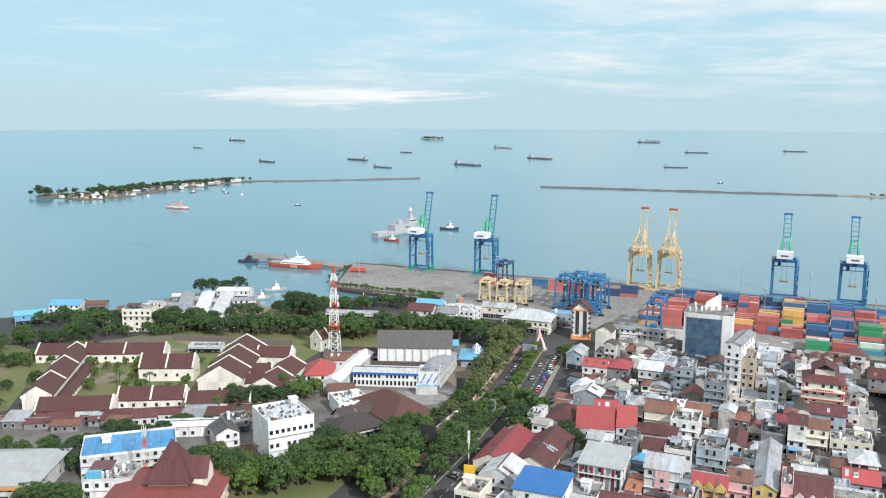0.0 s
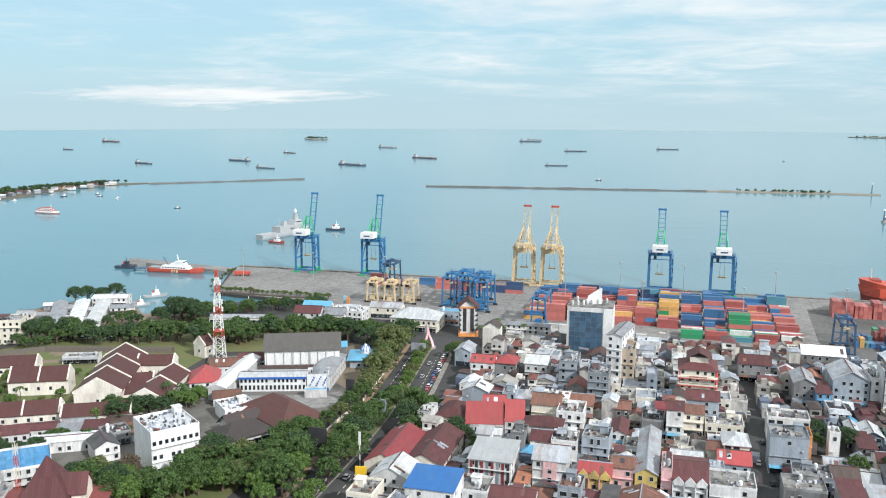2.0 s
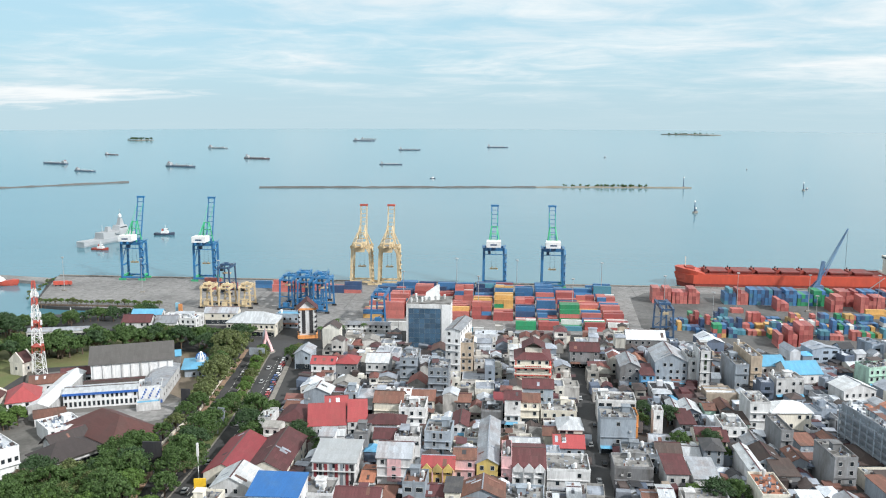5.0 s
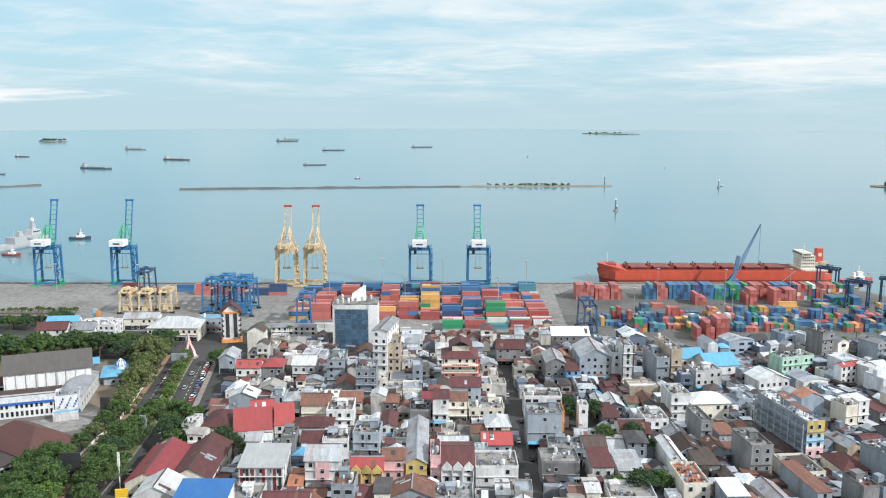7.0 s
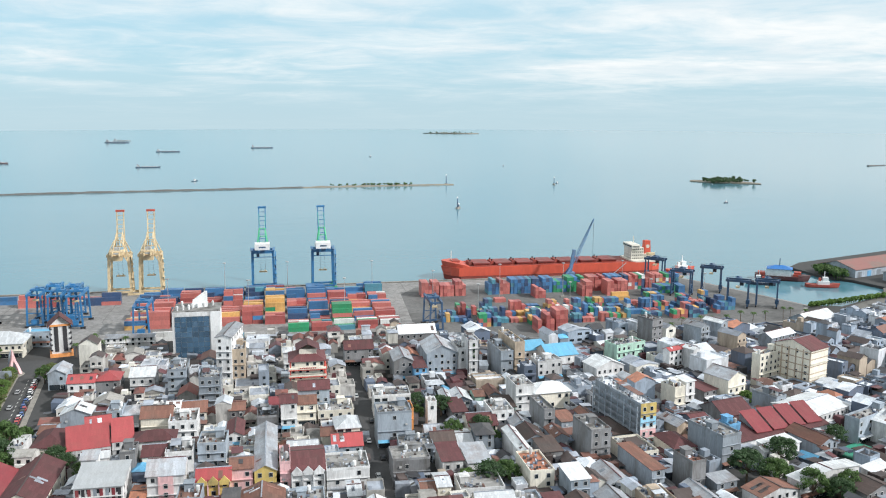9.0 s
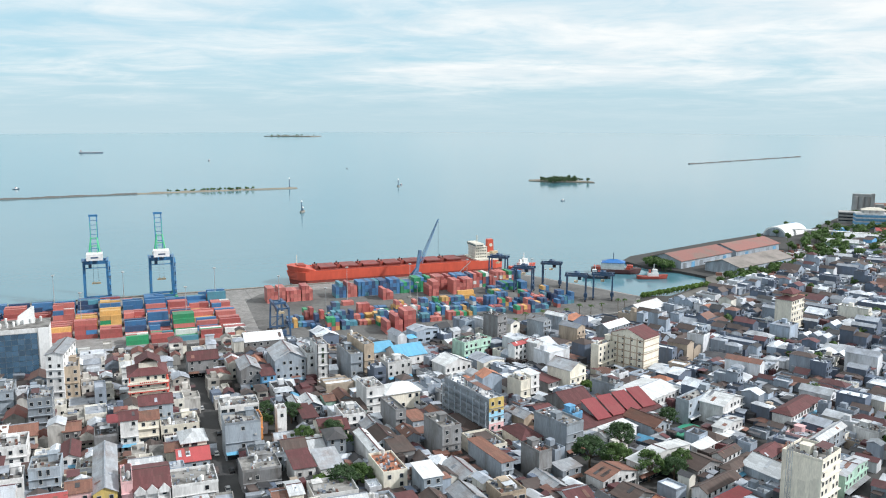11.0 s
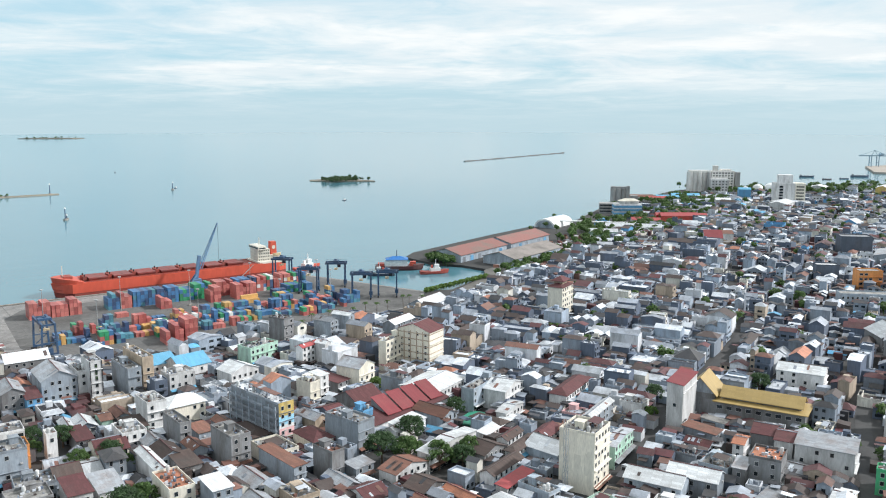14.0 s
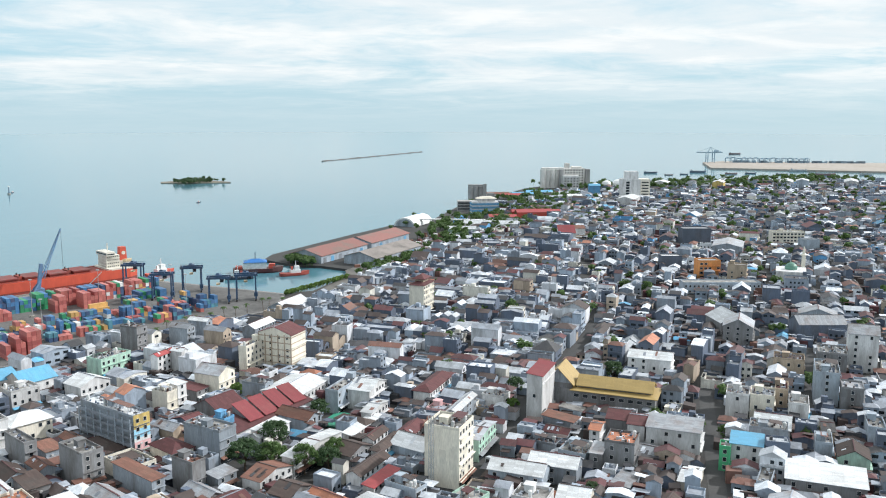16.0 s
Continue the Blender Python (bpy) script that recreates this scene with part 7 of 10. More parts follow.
# ---------------------------------------------------------------- ships
def hull(bm, n, beam_w, z0, z1, bow=0.14, stern=0.05, flare=1.0, sheer=1.5, full=0.82, rake=0.025):
    """A ship's hull along +x from stern (0) to bow (n)."""
    rows_ = []
    for u in (0, stern, 0.2, 0.5, 1 - bow, 1 - bow * 0.5, 1.0):
        k = 0.75 if u == 0 else 1.0 if u <= 1 - bow else 0.68 if u < 1 else 0.06
        top = z1 + (sheer if u >= 1 - bow * 0.6 else sheer * 0.3 if u <= stern else 0)
        w = beam_w / 2 * k
        over = n * rake if u == 1.0 else 0
        rows_.append([(u * n - over, -w * full, z0), (u * n, -w, z0 + (z1 - z0) * 0.4), (u * n + over, -w * flare, top), (u * n + over, w * flare, top), (u * n, w, z0 + (z1 - z0) * 0.4), (u * n - over, w * full, z0)])
    loft(bm, rows_)


def bulk_carrier():
    n, w = 178.0, 28.0
    t = thing("bulk_carrier", 304, 663, -2, 180, "long orange-red bulk carrier moored at the quay", "ship")
    part("hull", shaped((hull, n, w, 3.6, 10.2, 0.06, 0.04, 1.0, 0.0, 1.0, 0.006)), HULL_RED, t)
    part("boot_topping", shaped((hull, n - 1.5, w - 0.3, -2.5, 3.7, 0.06, 0.04, 1.0, 0.0, 0.96, 0.004)), HULL_BOOT, t, "dark red lower hull")
    part("deck", shaped((box, 8, 166, -w / 2 + 0.4, w / 2 - 0.4, 10.2, 10.35)), HULL_BOOT, t, "dark red weather deck")
    # raised forecastle with its curved bulwark
    part("forecastle", shaped((loft, [[(x, -k * w / 2, 10.2), (x, k * w / 2, 10.2), (x + r, k * w / 2, z), (x + r, -k * w / 2, z)] for x, k, z, r in ((158, 0.99, 10.6, 0), (164, 0.98, 12.6, 0), (169, 0.82, 13.6, 0.4), (174, 0.5, 14.2, 0.8), (177.8, 0.1, 14.6, 1.0))])), HULL_RED, t, "raised orange-red forecastle")
    part("poop", shaped((box, 1.5, 24, -w / 2 + 0.5, w / 2 - 0.5, 10.2, 11.6)), SHIP_CREAM, t)
    for y in (-w / 2 + 0.2, w / 2 - 0.35):
        part("bulwark", shaped((box, 22, 160, y, y + 0.15, 10.2, 10.9)), HULL_RED, t)
        part("deck_rail", shaped((box, 24, 158, y, y + 0.08, 11.5, 11.62)), HULL_RED, t)
    for k in range(7):
        x = 36 + k * 17.6
        part("hatch_coaming", shaped((box, x, x + 12.5, -8, 8, 10.3, 11.9)), HULL_BOOT, t)
        part("hatch_cover", shaped((box, x - 0.4, x + 6.1, -8.8, 8.8, 11.9, 12.8), (box, x + 6.3, x + 12.9, -8.8, 8.8, 11.9, 12.8)), HATCH, t, "dark red steel hatch cover")
        part("mast_house", shaped((box, x + 13.6, x + 16.2, -5, 5, 10.3, 13.4)), HULL_BOOT, t)
        part("vent", shaped((ring, x + 14.8, 3.2, 13.4, 14.9, 0.5, 0.5, 8), (ring, x + 14.8, -3.2, 13.4, 14.9, 0.5, 0.5, 8)), DARK, t)
    acc = part("accommodation", shaped((box, 12.5, 23, -7.6, 7.6, 11.6, 21)), SHIP_CREAM, t, "cream accommodation block")
    for k in range(4):
        part("deck_slab", shaped((box, 12.2, 23.3, -7.9, 7.9, 13.4 + 2.5 * k, 13.55 + 2.5 * k)), SHIP_CREAM, acc)
        for c in range(6):
            part("port_light", shaped((box, 13.4 + c * 1.6, 14.1 + c * 1.6, 7.55, 7.72, 12.2 + 2.5 * k, 13.0 + 2.5 * k)), GLASS, acc)
    bridge = part("bridge", shaped((box, 16.5, 23.4, -9.5, 9.5, 21, 23.4)), SHIP_CREAM, t)
    part("bridge_glass", shaped((box, 23.35, 23.55, -8.8, 8.8, 21.9, 22.8), (box, 17.2, 22.8, 9.45, 9.6, 21.9, 22.8)), GLASS, bridge)
    part("bridge_roof", shaped((box, 16.2, 23.8, -9, 9, 23.4, 23.9)), SHIP_CREAM, bridge)
    part("funnel", shaped((loft, [[(4.2, -2.8, 15.4), (9.6, -2.8, 15.4), (9.6, 2.8, 15.4), (4.2, 2.8, 15.4)], [(4.6, -2.4, 26), (9.2, -2.4, 26), (9.2, 2.4, 26), (4.6, 2.4, 26)]])), HULL_RED, t, "red funnel with a pale round mark")
    part("funnel_mark", shaped((loft, [[(6.9 + 1.5 * math.cos(k * math.tau / 14), y, 21.4 + 1.5 * math.sin(k * math.tau / 14)) for k in range(14)] for y in (2.4, 2.85)])), SHIP_CREAM, t)
    part("engine_casing", shaped((box, 2.5, 12.4, -7, 7, 11.6, 15.4)), SHIP_CREAM, t)
    part("mast", shaped((beam, (18.5, 0, 23.9), (18.5, 0, 30), 0.6), (beam, (18.5, -2, 27), (18.5, 2, 27), 0.3)), SHIP_CREAM, t)
    part("mast", shaped((beam, (171, 0, 14), (171, 0, 22), 0.5)), SHIP_CREAM, t)
    part("flag_staff", shaped((beam, (0.5, 0, 11.6), (-1.2, 0, 17), 0.2)), SHIP_CREAM, t)
    part("windlass", shaped((box, 165, 171, -5, 5, 12.8, 14.6)), HULL_BOOT, t)
    part("gangway", shaped((beam, (30, 14.2, 10.5), (40, 14.6, 2.5), 0.9, 0.4)), GALV, t)
    for y in (-10.6, 10.6):
        part("lifeboat", shaped((hull, 7, 2.6, 15.5, 17.4, 0.25, 0.2, 1.0, 0.2)), STEEL_YELLOW, t).matrix_basis = pose(3.5, y * 0.8, -0.2)


bulk_carrier()


def freighter(x, y, rot, n, hull_mat, house_mat, cranes=2, label="dark-hulled coastal freighter at anchor", heavy=0.034):
    t = thing("freighter", x, y, -2, rot, label, "ship", "ships at anchor")
    h = n * heavy
    part("hull", shaped((hull, n, n * 0.14, -0.5, h, 0.12, 0.06, 1.0, h * 0.3)), hull_mat, t)
    part("deckhouse", shaped((box, n * 0.05, n * 0.17, -n * 0.065, n * 0.065, h, h + n * 0.055), (box, n * 0.08, n * 0.15, -n * 0.06, n * 0.06, h + n * 0.055, h + n * 0.08)), house_mat, t)
    part("funnel", shaped((box, n * 0.06, n * 0.1, -n * 0.015, n * 0.015, h + n * 0.08, h + n * 0.1)), HULL_BOOT, t)
    part("hatch", shaped((box, n * 0.24, n * 0.84, -n * 0.055, n * 0.055, h, h + n * 0.022)), HULL_GREY, t)
    for k in range(cranes):
        px = n * (0.35 + 0.35 * k)
        part("derrick", shaped((beam, (px, 0, h), (px, 0, h + n * 0.07), n * 0.01), (beam, (px, 0, h + n * 0.045), (px + n * 0.1, 0, h + n * 0.065), n * 0.006)), HULL_GREY, t)
    part("fore_mast", shaped((beam, (n * 0.92, 0, h), (n * 0.92, 0, h + n * 0.08), n * 0.008)), house_mat, t)


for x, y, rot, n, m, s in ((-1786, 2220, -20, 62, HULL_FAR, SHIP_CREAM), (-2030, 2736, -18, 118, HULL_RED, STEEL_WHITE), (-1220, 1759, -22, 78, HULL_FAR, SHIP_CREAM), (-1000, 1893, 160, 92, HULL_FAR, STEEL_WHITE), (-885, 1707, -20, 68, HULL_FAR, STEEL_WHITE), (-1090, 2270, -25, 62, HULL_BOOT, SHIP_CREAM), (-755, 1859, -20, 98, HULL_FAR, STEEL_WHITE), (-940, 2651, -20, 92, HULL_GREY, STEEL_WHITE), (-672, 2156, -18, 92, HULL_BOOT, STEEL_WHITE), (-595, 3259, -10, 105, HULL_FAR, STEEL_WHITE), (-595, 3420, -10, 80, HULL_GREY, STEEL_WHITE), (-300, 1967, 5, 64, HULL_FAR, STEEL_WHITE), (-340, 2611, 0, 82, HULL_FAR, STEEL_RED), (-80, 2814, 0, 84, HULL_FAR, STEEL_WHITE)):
    freighter(x, y, rot, n * 0.8, HULL_HAZE_RED if m in (HULL_RED, HULL_BOOT) else m, HULL_GREY, 2 if n > 80 else 1)
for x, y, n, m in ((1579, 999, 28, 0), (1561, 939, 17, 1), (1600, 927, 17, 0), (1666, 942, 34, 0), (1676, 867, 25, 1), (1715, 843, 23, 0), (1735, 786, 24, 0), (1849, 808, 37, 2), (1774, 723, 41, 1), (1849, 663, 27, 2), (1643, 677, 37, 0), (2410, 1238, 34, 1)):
    freighter(x, y, -44, n, (HULL_FAR, HULL_HAZE_RED, HULL_GREY)[m], HULL_GREY, 1, "small freighter anchored off the far shore", 0.1)

# grey naval ship beyond the first cranes
t = thing("naval_ship", -407.5, 786, -2, 72, "pale grey naval landing ship with a tall superstructure", "ship")
t.scale = (0.8, 0.85, 1.05)
n = 92
PALE_GREY = paint("naval_grey", (0.42, 0.44, 0.46), 0.5, 0.1)
part("hull", shaped((hull, n, 15, -0.5, 4.6, 0.16, 0.05, 1.05, 1.2)), PALE_GREY, t)
part("hangar", shaped((loft, [[(30, -7, 4.6), (30, 7, 4.6), (30.8, 6.2, 10.2), (30.8, -6.2, 10.2)], [(76, -7, 4.6), (76, 7, 4.6), (74, 6.2, 10.2), (74, -6.2, 10.2)]])), PALE_GREY, t)
bridge_block = part("bridge_block", shaped((loft, [[(58, -6.2, 10.2), (74, -6.2, 10.2), (74, 6.2, 10.2), (58, 6.2, 10.2)], [(60, -5, 14.5), (72, -5, 14.5), (72, 5, 14.5), (60, 5, 14.5)]])), PALE_GREY, t)
part("bridge_glass", shaped((box, 60.5, 72, -5.9, -5.55, 12.3, 13.2)), GLASS, bridge_block)
part("mast_tower", shaped((loft, [[(63, -3, 14.5), (70, -3, 14.5), (70, 3, 14.5), (63, 3, 14.5)], [(65, -1.8, 21), (68.5, -1.8, 21), (68.5, 1.8, 21), (65, 1.8, 21)]])), PALE_GREY, t)
part("radar_dome", shaped((loft, [[(66.7 + r * math.cos(k * math.tau / 10), r * math.sin(k * math.tau / 10), z) for k in range(10)] for r, z in ((1.0, 21), (2.2, 22.2), (2.0, 24), (0.6, 25.4))])), STEEL_WHITE, t)
part("pole_mast", shaped((beam, (66.7, 0, 25), (66.7, 0, 30), 0.35)), PALE_GREY, t)
part("funnel", shaped((loft, [[(42, -2.6, 10.2), (49, -2.6, 10.2), (49, 2.6, 10.2), (42, 2.6, 10.2)], [(43, -2, 14.5), (48, -2, 14.5), (48, 2, 14.5), (43, 2, 14.5)]])), PALE_GREY, t)
part("aft_mast", shaped((beam, (36, 0, 10.2), (36, 0, 17), 0.5)), PALE_GREY, t)
part("gun", shaped((ring, 82, 0, 5.2, 7.6, 1.8, 1.2, 10), (beam, (83, 0, 7), (88, 0, 8), 0.35)), HULL_GREY, t)
for y in (-6.4, 6.4):
    part("launch", shaped((hull, 8, 2.4, 7.2, 8.8, 0.3, 0.1, 1.0, 0.2)), HULL_GREY, t).matrix_basis = pose(50, y * 1.15, 0)


def tug(x, y, rot, n, hull_mat, house_mat=STEEL_WHITE, label="small harbour tug with a white wheelhouse"):
    t = thing("tug", x, y, -2, rot, label, "boat", "harbour craft")
    part("hull", shaped((hull, n, n * 0.3, -0.4, n * 0.09, 0.3, 0.1, 1.0, n * 0.05)), hull_mat, t)
    part("deckhouse", shaped((box, n * 0.35, n * 0.7, -n * 0.09, n * 0.09, n * 0.09, n * 0.2)), house_mat, t)
    wheelhouse = part("wheelhouse", shaped((box, n * 0.5, n * 0.66, -n * 0.07, n * 0.07, n * 0.2, n * 0.32)), house_mat, t)
    part("window_band", shaped((box, n * 0.655, n * 0.665, -n * 0.06, n * 0.06, n * 0.24, n * 0.29)), GLASS, wheelhouse)
    part("mast", shaped((beam, (n * 0.55, 0, n * 0.32), (n * 0.55, 0, n * 0.5), n * 0.02)), house_mat, t)
    part("funnel", shaped((box, n * 0.38, n * 0.45, -n * 0.03, n * 0.03, n * 0.2, n * 0.3)), STEEL_RED if hull_mat is not HULL_RED else house_mat, t)


tug(-391, 776, -8, 17, HULL_BOOT)
tug(-371, 872, 4, 21, HULL_NAVY)
tug(-452, 616, 4, 18, HULL_NAVY, HULL_NAVY)
tug(392, 584, -20, 24, HULL_BOOT)
tug(372, 592, 150, 22, HULL_NAVY)
tug(-362, 522, 40, 16, HULL_GREY)
tug(-354, 494, 50, 14, HULL_GREY)
tug(-366, 498, 20, 13, HULL_GREY)
tug(-284, 512, -5, 18, HULL_GREY)
tug(312, 654, 12, 27, HULL_RED, STEEL_WHITE, "orange supply boat at the quay's end")
for x, y in ((-830, 1097), (-787, 1079), (-876, 1076), (-850, 1120), (-905, 1010), (482, 1466), (620, 1128), (-150, 1600), (240, 2300), (500, 1900), (-640, 1000)):
    tug(x, y, (x * 7) % 90, 8 if x % 3 else 11, HULL_GREY if x % 2 else HULL_NAVY)

# red and white patrol ship at the jetty, ferry off the spit
t = thing("patrol_ship", -417, 611, -2, 4, "red-hulled patrol ship with a white superstructure at the jetty", "ship")
part("hull", shaped((hull, 48, 8, -0.4, 3.2, 0.2, 0.06, 1.05, 1.2)), STEEL_RED, t)
part("superstructure", shaped((loft, [[(12, -3.6, 3.2), (37, -3.6, 3.2), (37, 3.6, 3.2), (12, 3.6, 3.2)], [(13, -3.2, 5.6), (35, -3.2, 5.6), (35, 3.2, 5.6), (13, 3.2, 5.6)]])), STEEL_WHITE, t)
part("upper_deck", shaped((loft, [[(20, -3.0, 5.6), (34, -3.0, 5.6), (34, 3.0, 5.6), (20, 3.0, 5.6)], [(21, -2.7, 7.6), (32.5, -2.7, 7.6), (32.5, 2.7, 7.6), (21, 2.7, 7.6)]])), STEEL_WHITE, t)
part("bridge", shaped((box, 25, 32, -2.9, 2.9, 7.6, 9.4)), STEEL_WHITE, t)
part("bridge_glass", shaped((box, 31.9, 32.1, -2.6, 2.6, 8.2, 9.0)), GLASS, t)
for k in range(9):
    part("port_hole", shaped((box, 14 + k * 2.3, 15.2 + k * 2.3, -3.75, -3.45, 3.9, 4.7)), GLASS, t)
part("mast", shaped((beam, (27, 0, 9.4), (25.5, 0, 14.5), 0.5), (beam, (26, -1.6, 12), (26, 1.6, 12), 0.25)), STEEL_WHITE, t)
part("crane_arm", shaped((beam, (17, 1, 5.6), (13, 1, 12), 0.4)), STEEL_NAVY, t)
for k in range(3):
    part("hull_stripe", shaped((box, 22 + k * 2.2, 23.2 + k * 2.2, -4.3, -4.05, 0.4, 2.6)), STEEL_YELLOW, t)
part("aft_deck", shaped((box, 2, 11.5, -3.2, 3.2, 3.2, 4.2)), GALV, t)
part("deck_awning", shaped((box, -12, -2, -2.6, 2.6, 2.2, 2.6), (box, -12, -11.6, -2.4, -2, 0, 2.2), (box, -2.4, -2, -2.4, -2, 0, 2.2)), STEEL_NAVY, t)
t = thing("ferry", -778, 909, -2, -4, "red and white passenger ferry under way", "ship")
part("hull", shaped((hull, 36, 7, -0.4, 2.4, 0.2, 0.08, 1.0, 0.7)), STEEL_WHITE, t)
part("hull_stripe", shaped((hull, 36.2, 7.2, 0.2, 1.3, 0.2, 0.08, 1.0, 0)), STEEL_RED, t)
for k in range(3):
    part("deck", shaped((box, 2 + k * 4, 29 - 3 * k, -3.2 + k * 0.3, 3.2 - k * 0.3, 2.4 + 1.7 * k, 3.7 + 1.7 * k)), STEEL_WHITE, t)
    part("deck_rail", shaped((box, 1.6 + k * 4, 29.6 - 3 * k, -3.4 + k * 0.3, 3.4 - k * 0.3, 3.7 + 1.7 * k, 4.1 + 1.7 * k)), STEEL_RED, t)
part("mast", shaped((beam, (24, 0, 7), (24, 0, 11), 0.4)), STEEL_WHITE, t)
# pier-side ship with a blue awning
t = thing("work_ship", 372, 622, -2, -32, "dark red work ship under a bright blue awning", "ship")
part("hull", shaped((hull, 40, 11, -0.4, 3.6, 0.2, 0.06, 1.0, 1.2)), paint("hull_dark_red", (0.11, 0.03, 0.032), 0.55, 0.2, 0.4, 0.08), t)
part("deck_cargo", shaped((box, 2, 7.5, -4, 4, 3.6, 5.6), (box, 28.5, 32, -3, 3, 3.6, 5.2)), STEEL_RED, t)
part("deckhouse", shaped((box, 8, 27, -4.5, 4.5, 3.6, 9)), STEEL_WHITE, t)
bm = bmesh.new()
hip(bm, 18, 11, 9.4, 2.2, 0.6, 0.2)
part("awning", bm, ROOF["blue"], t, "bright blue awning").matrix_basis = pose(9, -5.5, 0)
part("mast", shaped((beam, (18, 0, 11), (18, 0, 17), 0.6)), STEEL_NAVY, t)
part("fore_deck_gear", shaped((box, 29, 34, -2, 2, 5, 7)), STEEL_RED, t)

# ---------------------------------------------------------------- jetty, breakwaters, islands, marks
solid("jetty", shaped((loft, [[(-458, 636, z), (-352, 618, z), (-352, 632, z), (-458, 650, z)] for z in (-3.5, 0.3)])), APRON, label="concrete jetty reaching out from the quay", category="jetty", kind="structure")
solid("jetty", shaped((loft, [[(-452, 626, z), (-436, 623, z), (-434, 631.9, z), (-450, 634.5, z)] for z in (-3.5, 0.25)])), APRON, label="broad concrete jetty head", category="jetty", kind="structure")
t = thing("boardwalk", -318, 543, 0, 0, "long timber boardwalk on posts across the inlet", "boardwalk")
part("deck", shaped((box, 0, 82, 0.5, 3.5, 0.06, 0.5)), BARK, t)
for k in range(28):
    part("post", shaped((box, k * 3, k * 3 + 0.5, -0.1, 0.45, -3.2, 0.9)), BARK, t)


def mound(name, pts, width, z, material, label, category="breakwater", seed=1):
    """A rubble bank along a line, rough on top."""
    rng = random.Random(seed)
    bm = bmesh.new()
    for (x0, y0), (x1, y1) in zip(pts, pts[1:]):
        n = math.hypot(x1 - x0, y1 - y0)
        ux, uy = (x1 - x0) / n, (y1 - y0) / n
        ringset = []
        steps = max(2, int(n / 14))
        for k in range(steps + 1):
            d = n * k / steps
            cx, cy = x0 + ux * d, y0 + uy * d
            w = width * rng.uniform(0.85, 1.15)
            hz_ = z * rng.uniform(0.7, 1.25)
            ringset.append([(cx + uy * w, cy - ux * w, -3.0), (cx + uy * w * 0.45, cy - ux * w * 0.45, hz_ - 2), (cx - uy * w * 0.45, cy + ux * w * 0.45, hz_ - 2 + rng.uniform(-0.5, 0.5)), (cx - uy * w, cy + ux * w, -3.0)])
        loft(bm, ringset)
    return solid(name, bm, material, label=label, category=category, kind="structure")


mound("breakwater", [(-876, 1298), (-664, 1464)], 3.5, 1.8, ROCK, "low dark rubble breakwater off the spit", seed=2)
mound("breakwater", [(-412, 1396), (-100, 1432), (40, 1450)], 4.0, 2.0, ROCK, "long dark rubble breakwater across the roads", seed=3)
mound("breakwater", [(40, 1450), (190, 1462), (297, 1466)], 7, 1.8, SAND, "sandy end of the long breakwater", seed=4)
mound("breakwater", [(1335, 1785), (1845, 1960)], 3.5, 1.8, ROCK, "far dark breakwater", seed=5)
SPIT = [(-1046, 938), (-1020, 926), (-985, 936), (-962, 928), (-936, 936), (-930, 962), (-918, 985), (-928, 1022), (-920, 1056), (-934, 1100), (-932, 1152), (-940, 1190), (-926, 1236), (-905, 1268), (-880, 1302), (-890, 1314), (-930, 1290), (-962, 1262), (-992, 1222), (-1000, 1160), (-1010, 1110), (-1004, 1060), (-1030, 1010), (-1062, 972)]
solid("island", shaped((poly, SPIT, -3, -1.3)), paint("spit_ground", (0.12, 0.115, 0.085), 0.95, 0.4, 0.3, 0.03, rand=0), label="low sandy island with trees and houses", category="island", kind="structure")
solid("island", shaped((poly, [(735, 1462), (770, 1425), (830, 1385), (838, 1402), (825, 1440), (790, 1480), (745, 1484)], -3, -0.8)), SAND, label="small sandy island covered with trees", category="island", kind="structure")
solid("island", shaped((poly, [(-1440, 3180), (-1390, 3150), (-1340, 3190), (-1380, 3230)], -3, -0.5)), SAND, label="small dark wooded island", category="island", kind="structure")
solid("island", shaped((poly, [(700, 4200), (900, 4080), (960, 4120), (800, 4240)], -3, 0.5)), SAND, label="small wooded island far out", category="island", kind="structure")
PALE_SAND = paint("reclaimed_sand", (0.38, 0.345, 0.31), 0.95, 0.3, 0.1, 0.01, dirt=(0.30, 0.26, 0.21), rand=0)
solid("far_quay", shaped((poly, [(1792, 962), (1870, 800), (1950, 640), (2130, 330), (3300, -300), (3500, 200), (2400, 560), (2250, 747), (2144, 903), (2036, 1062), (1960, 1075)], -4, 1.5)), PALE_SAND, label="pale sandy new harbour terminal across the bay", category="land", kind="structure")
for x, y, h in ((286, 1472, 16), (233, 1120, 14), (470, 1440, 12), (236, 1127, 5)):
    t = thing("beacon", x, y, -2, 0, "slender dark harbour beacon tower", "beacon", "harbour beacons")
    part("base", shaped((ring, 0, 0, -2, 2, 3.0, 2.4, 10)), KERB, t)
    part("tower", shaped((ring, 0, 0, 2, h, 0.8, 0.45, 8)), STEEL_NAVY, t)
    part("lantern", shaped((ring, 0, 0, h, h + 2, 1.2, 0.6, 8)), STEEL_WHITE, t)
# houses on the spit island
irng = random.Random(9)
for k in range(46):
    u = (k / 45) ** 1.5
    x, y = -958 + 30 * u + irng.uniform(-50, 26) * (1 - u * 0.8), 940 + 320 * u + irng.uniform(-10, 14)
    house(x, y, irng.uniform(6, 11), irng.uniform(5, 8), irng.uniform(2.5, 4.5), irng.choice(("white", "cream", "pale", "tan", "grey")), irng.choice(("rust", "grey", "grey", "maroon", "white", "brown")), "gx", irng.uniform(-20, 70), sides="", extras=False, rng=irng, z=-1.0, label="small island house among trees", group="houses on the island", name="cottage", category="cottage")

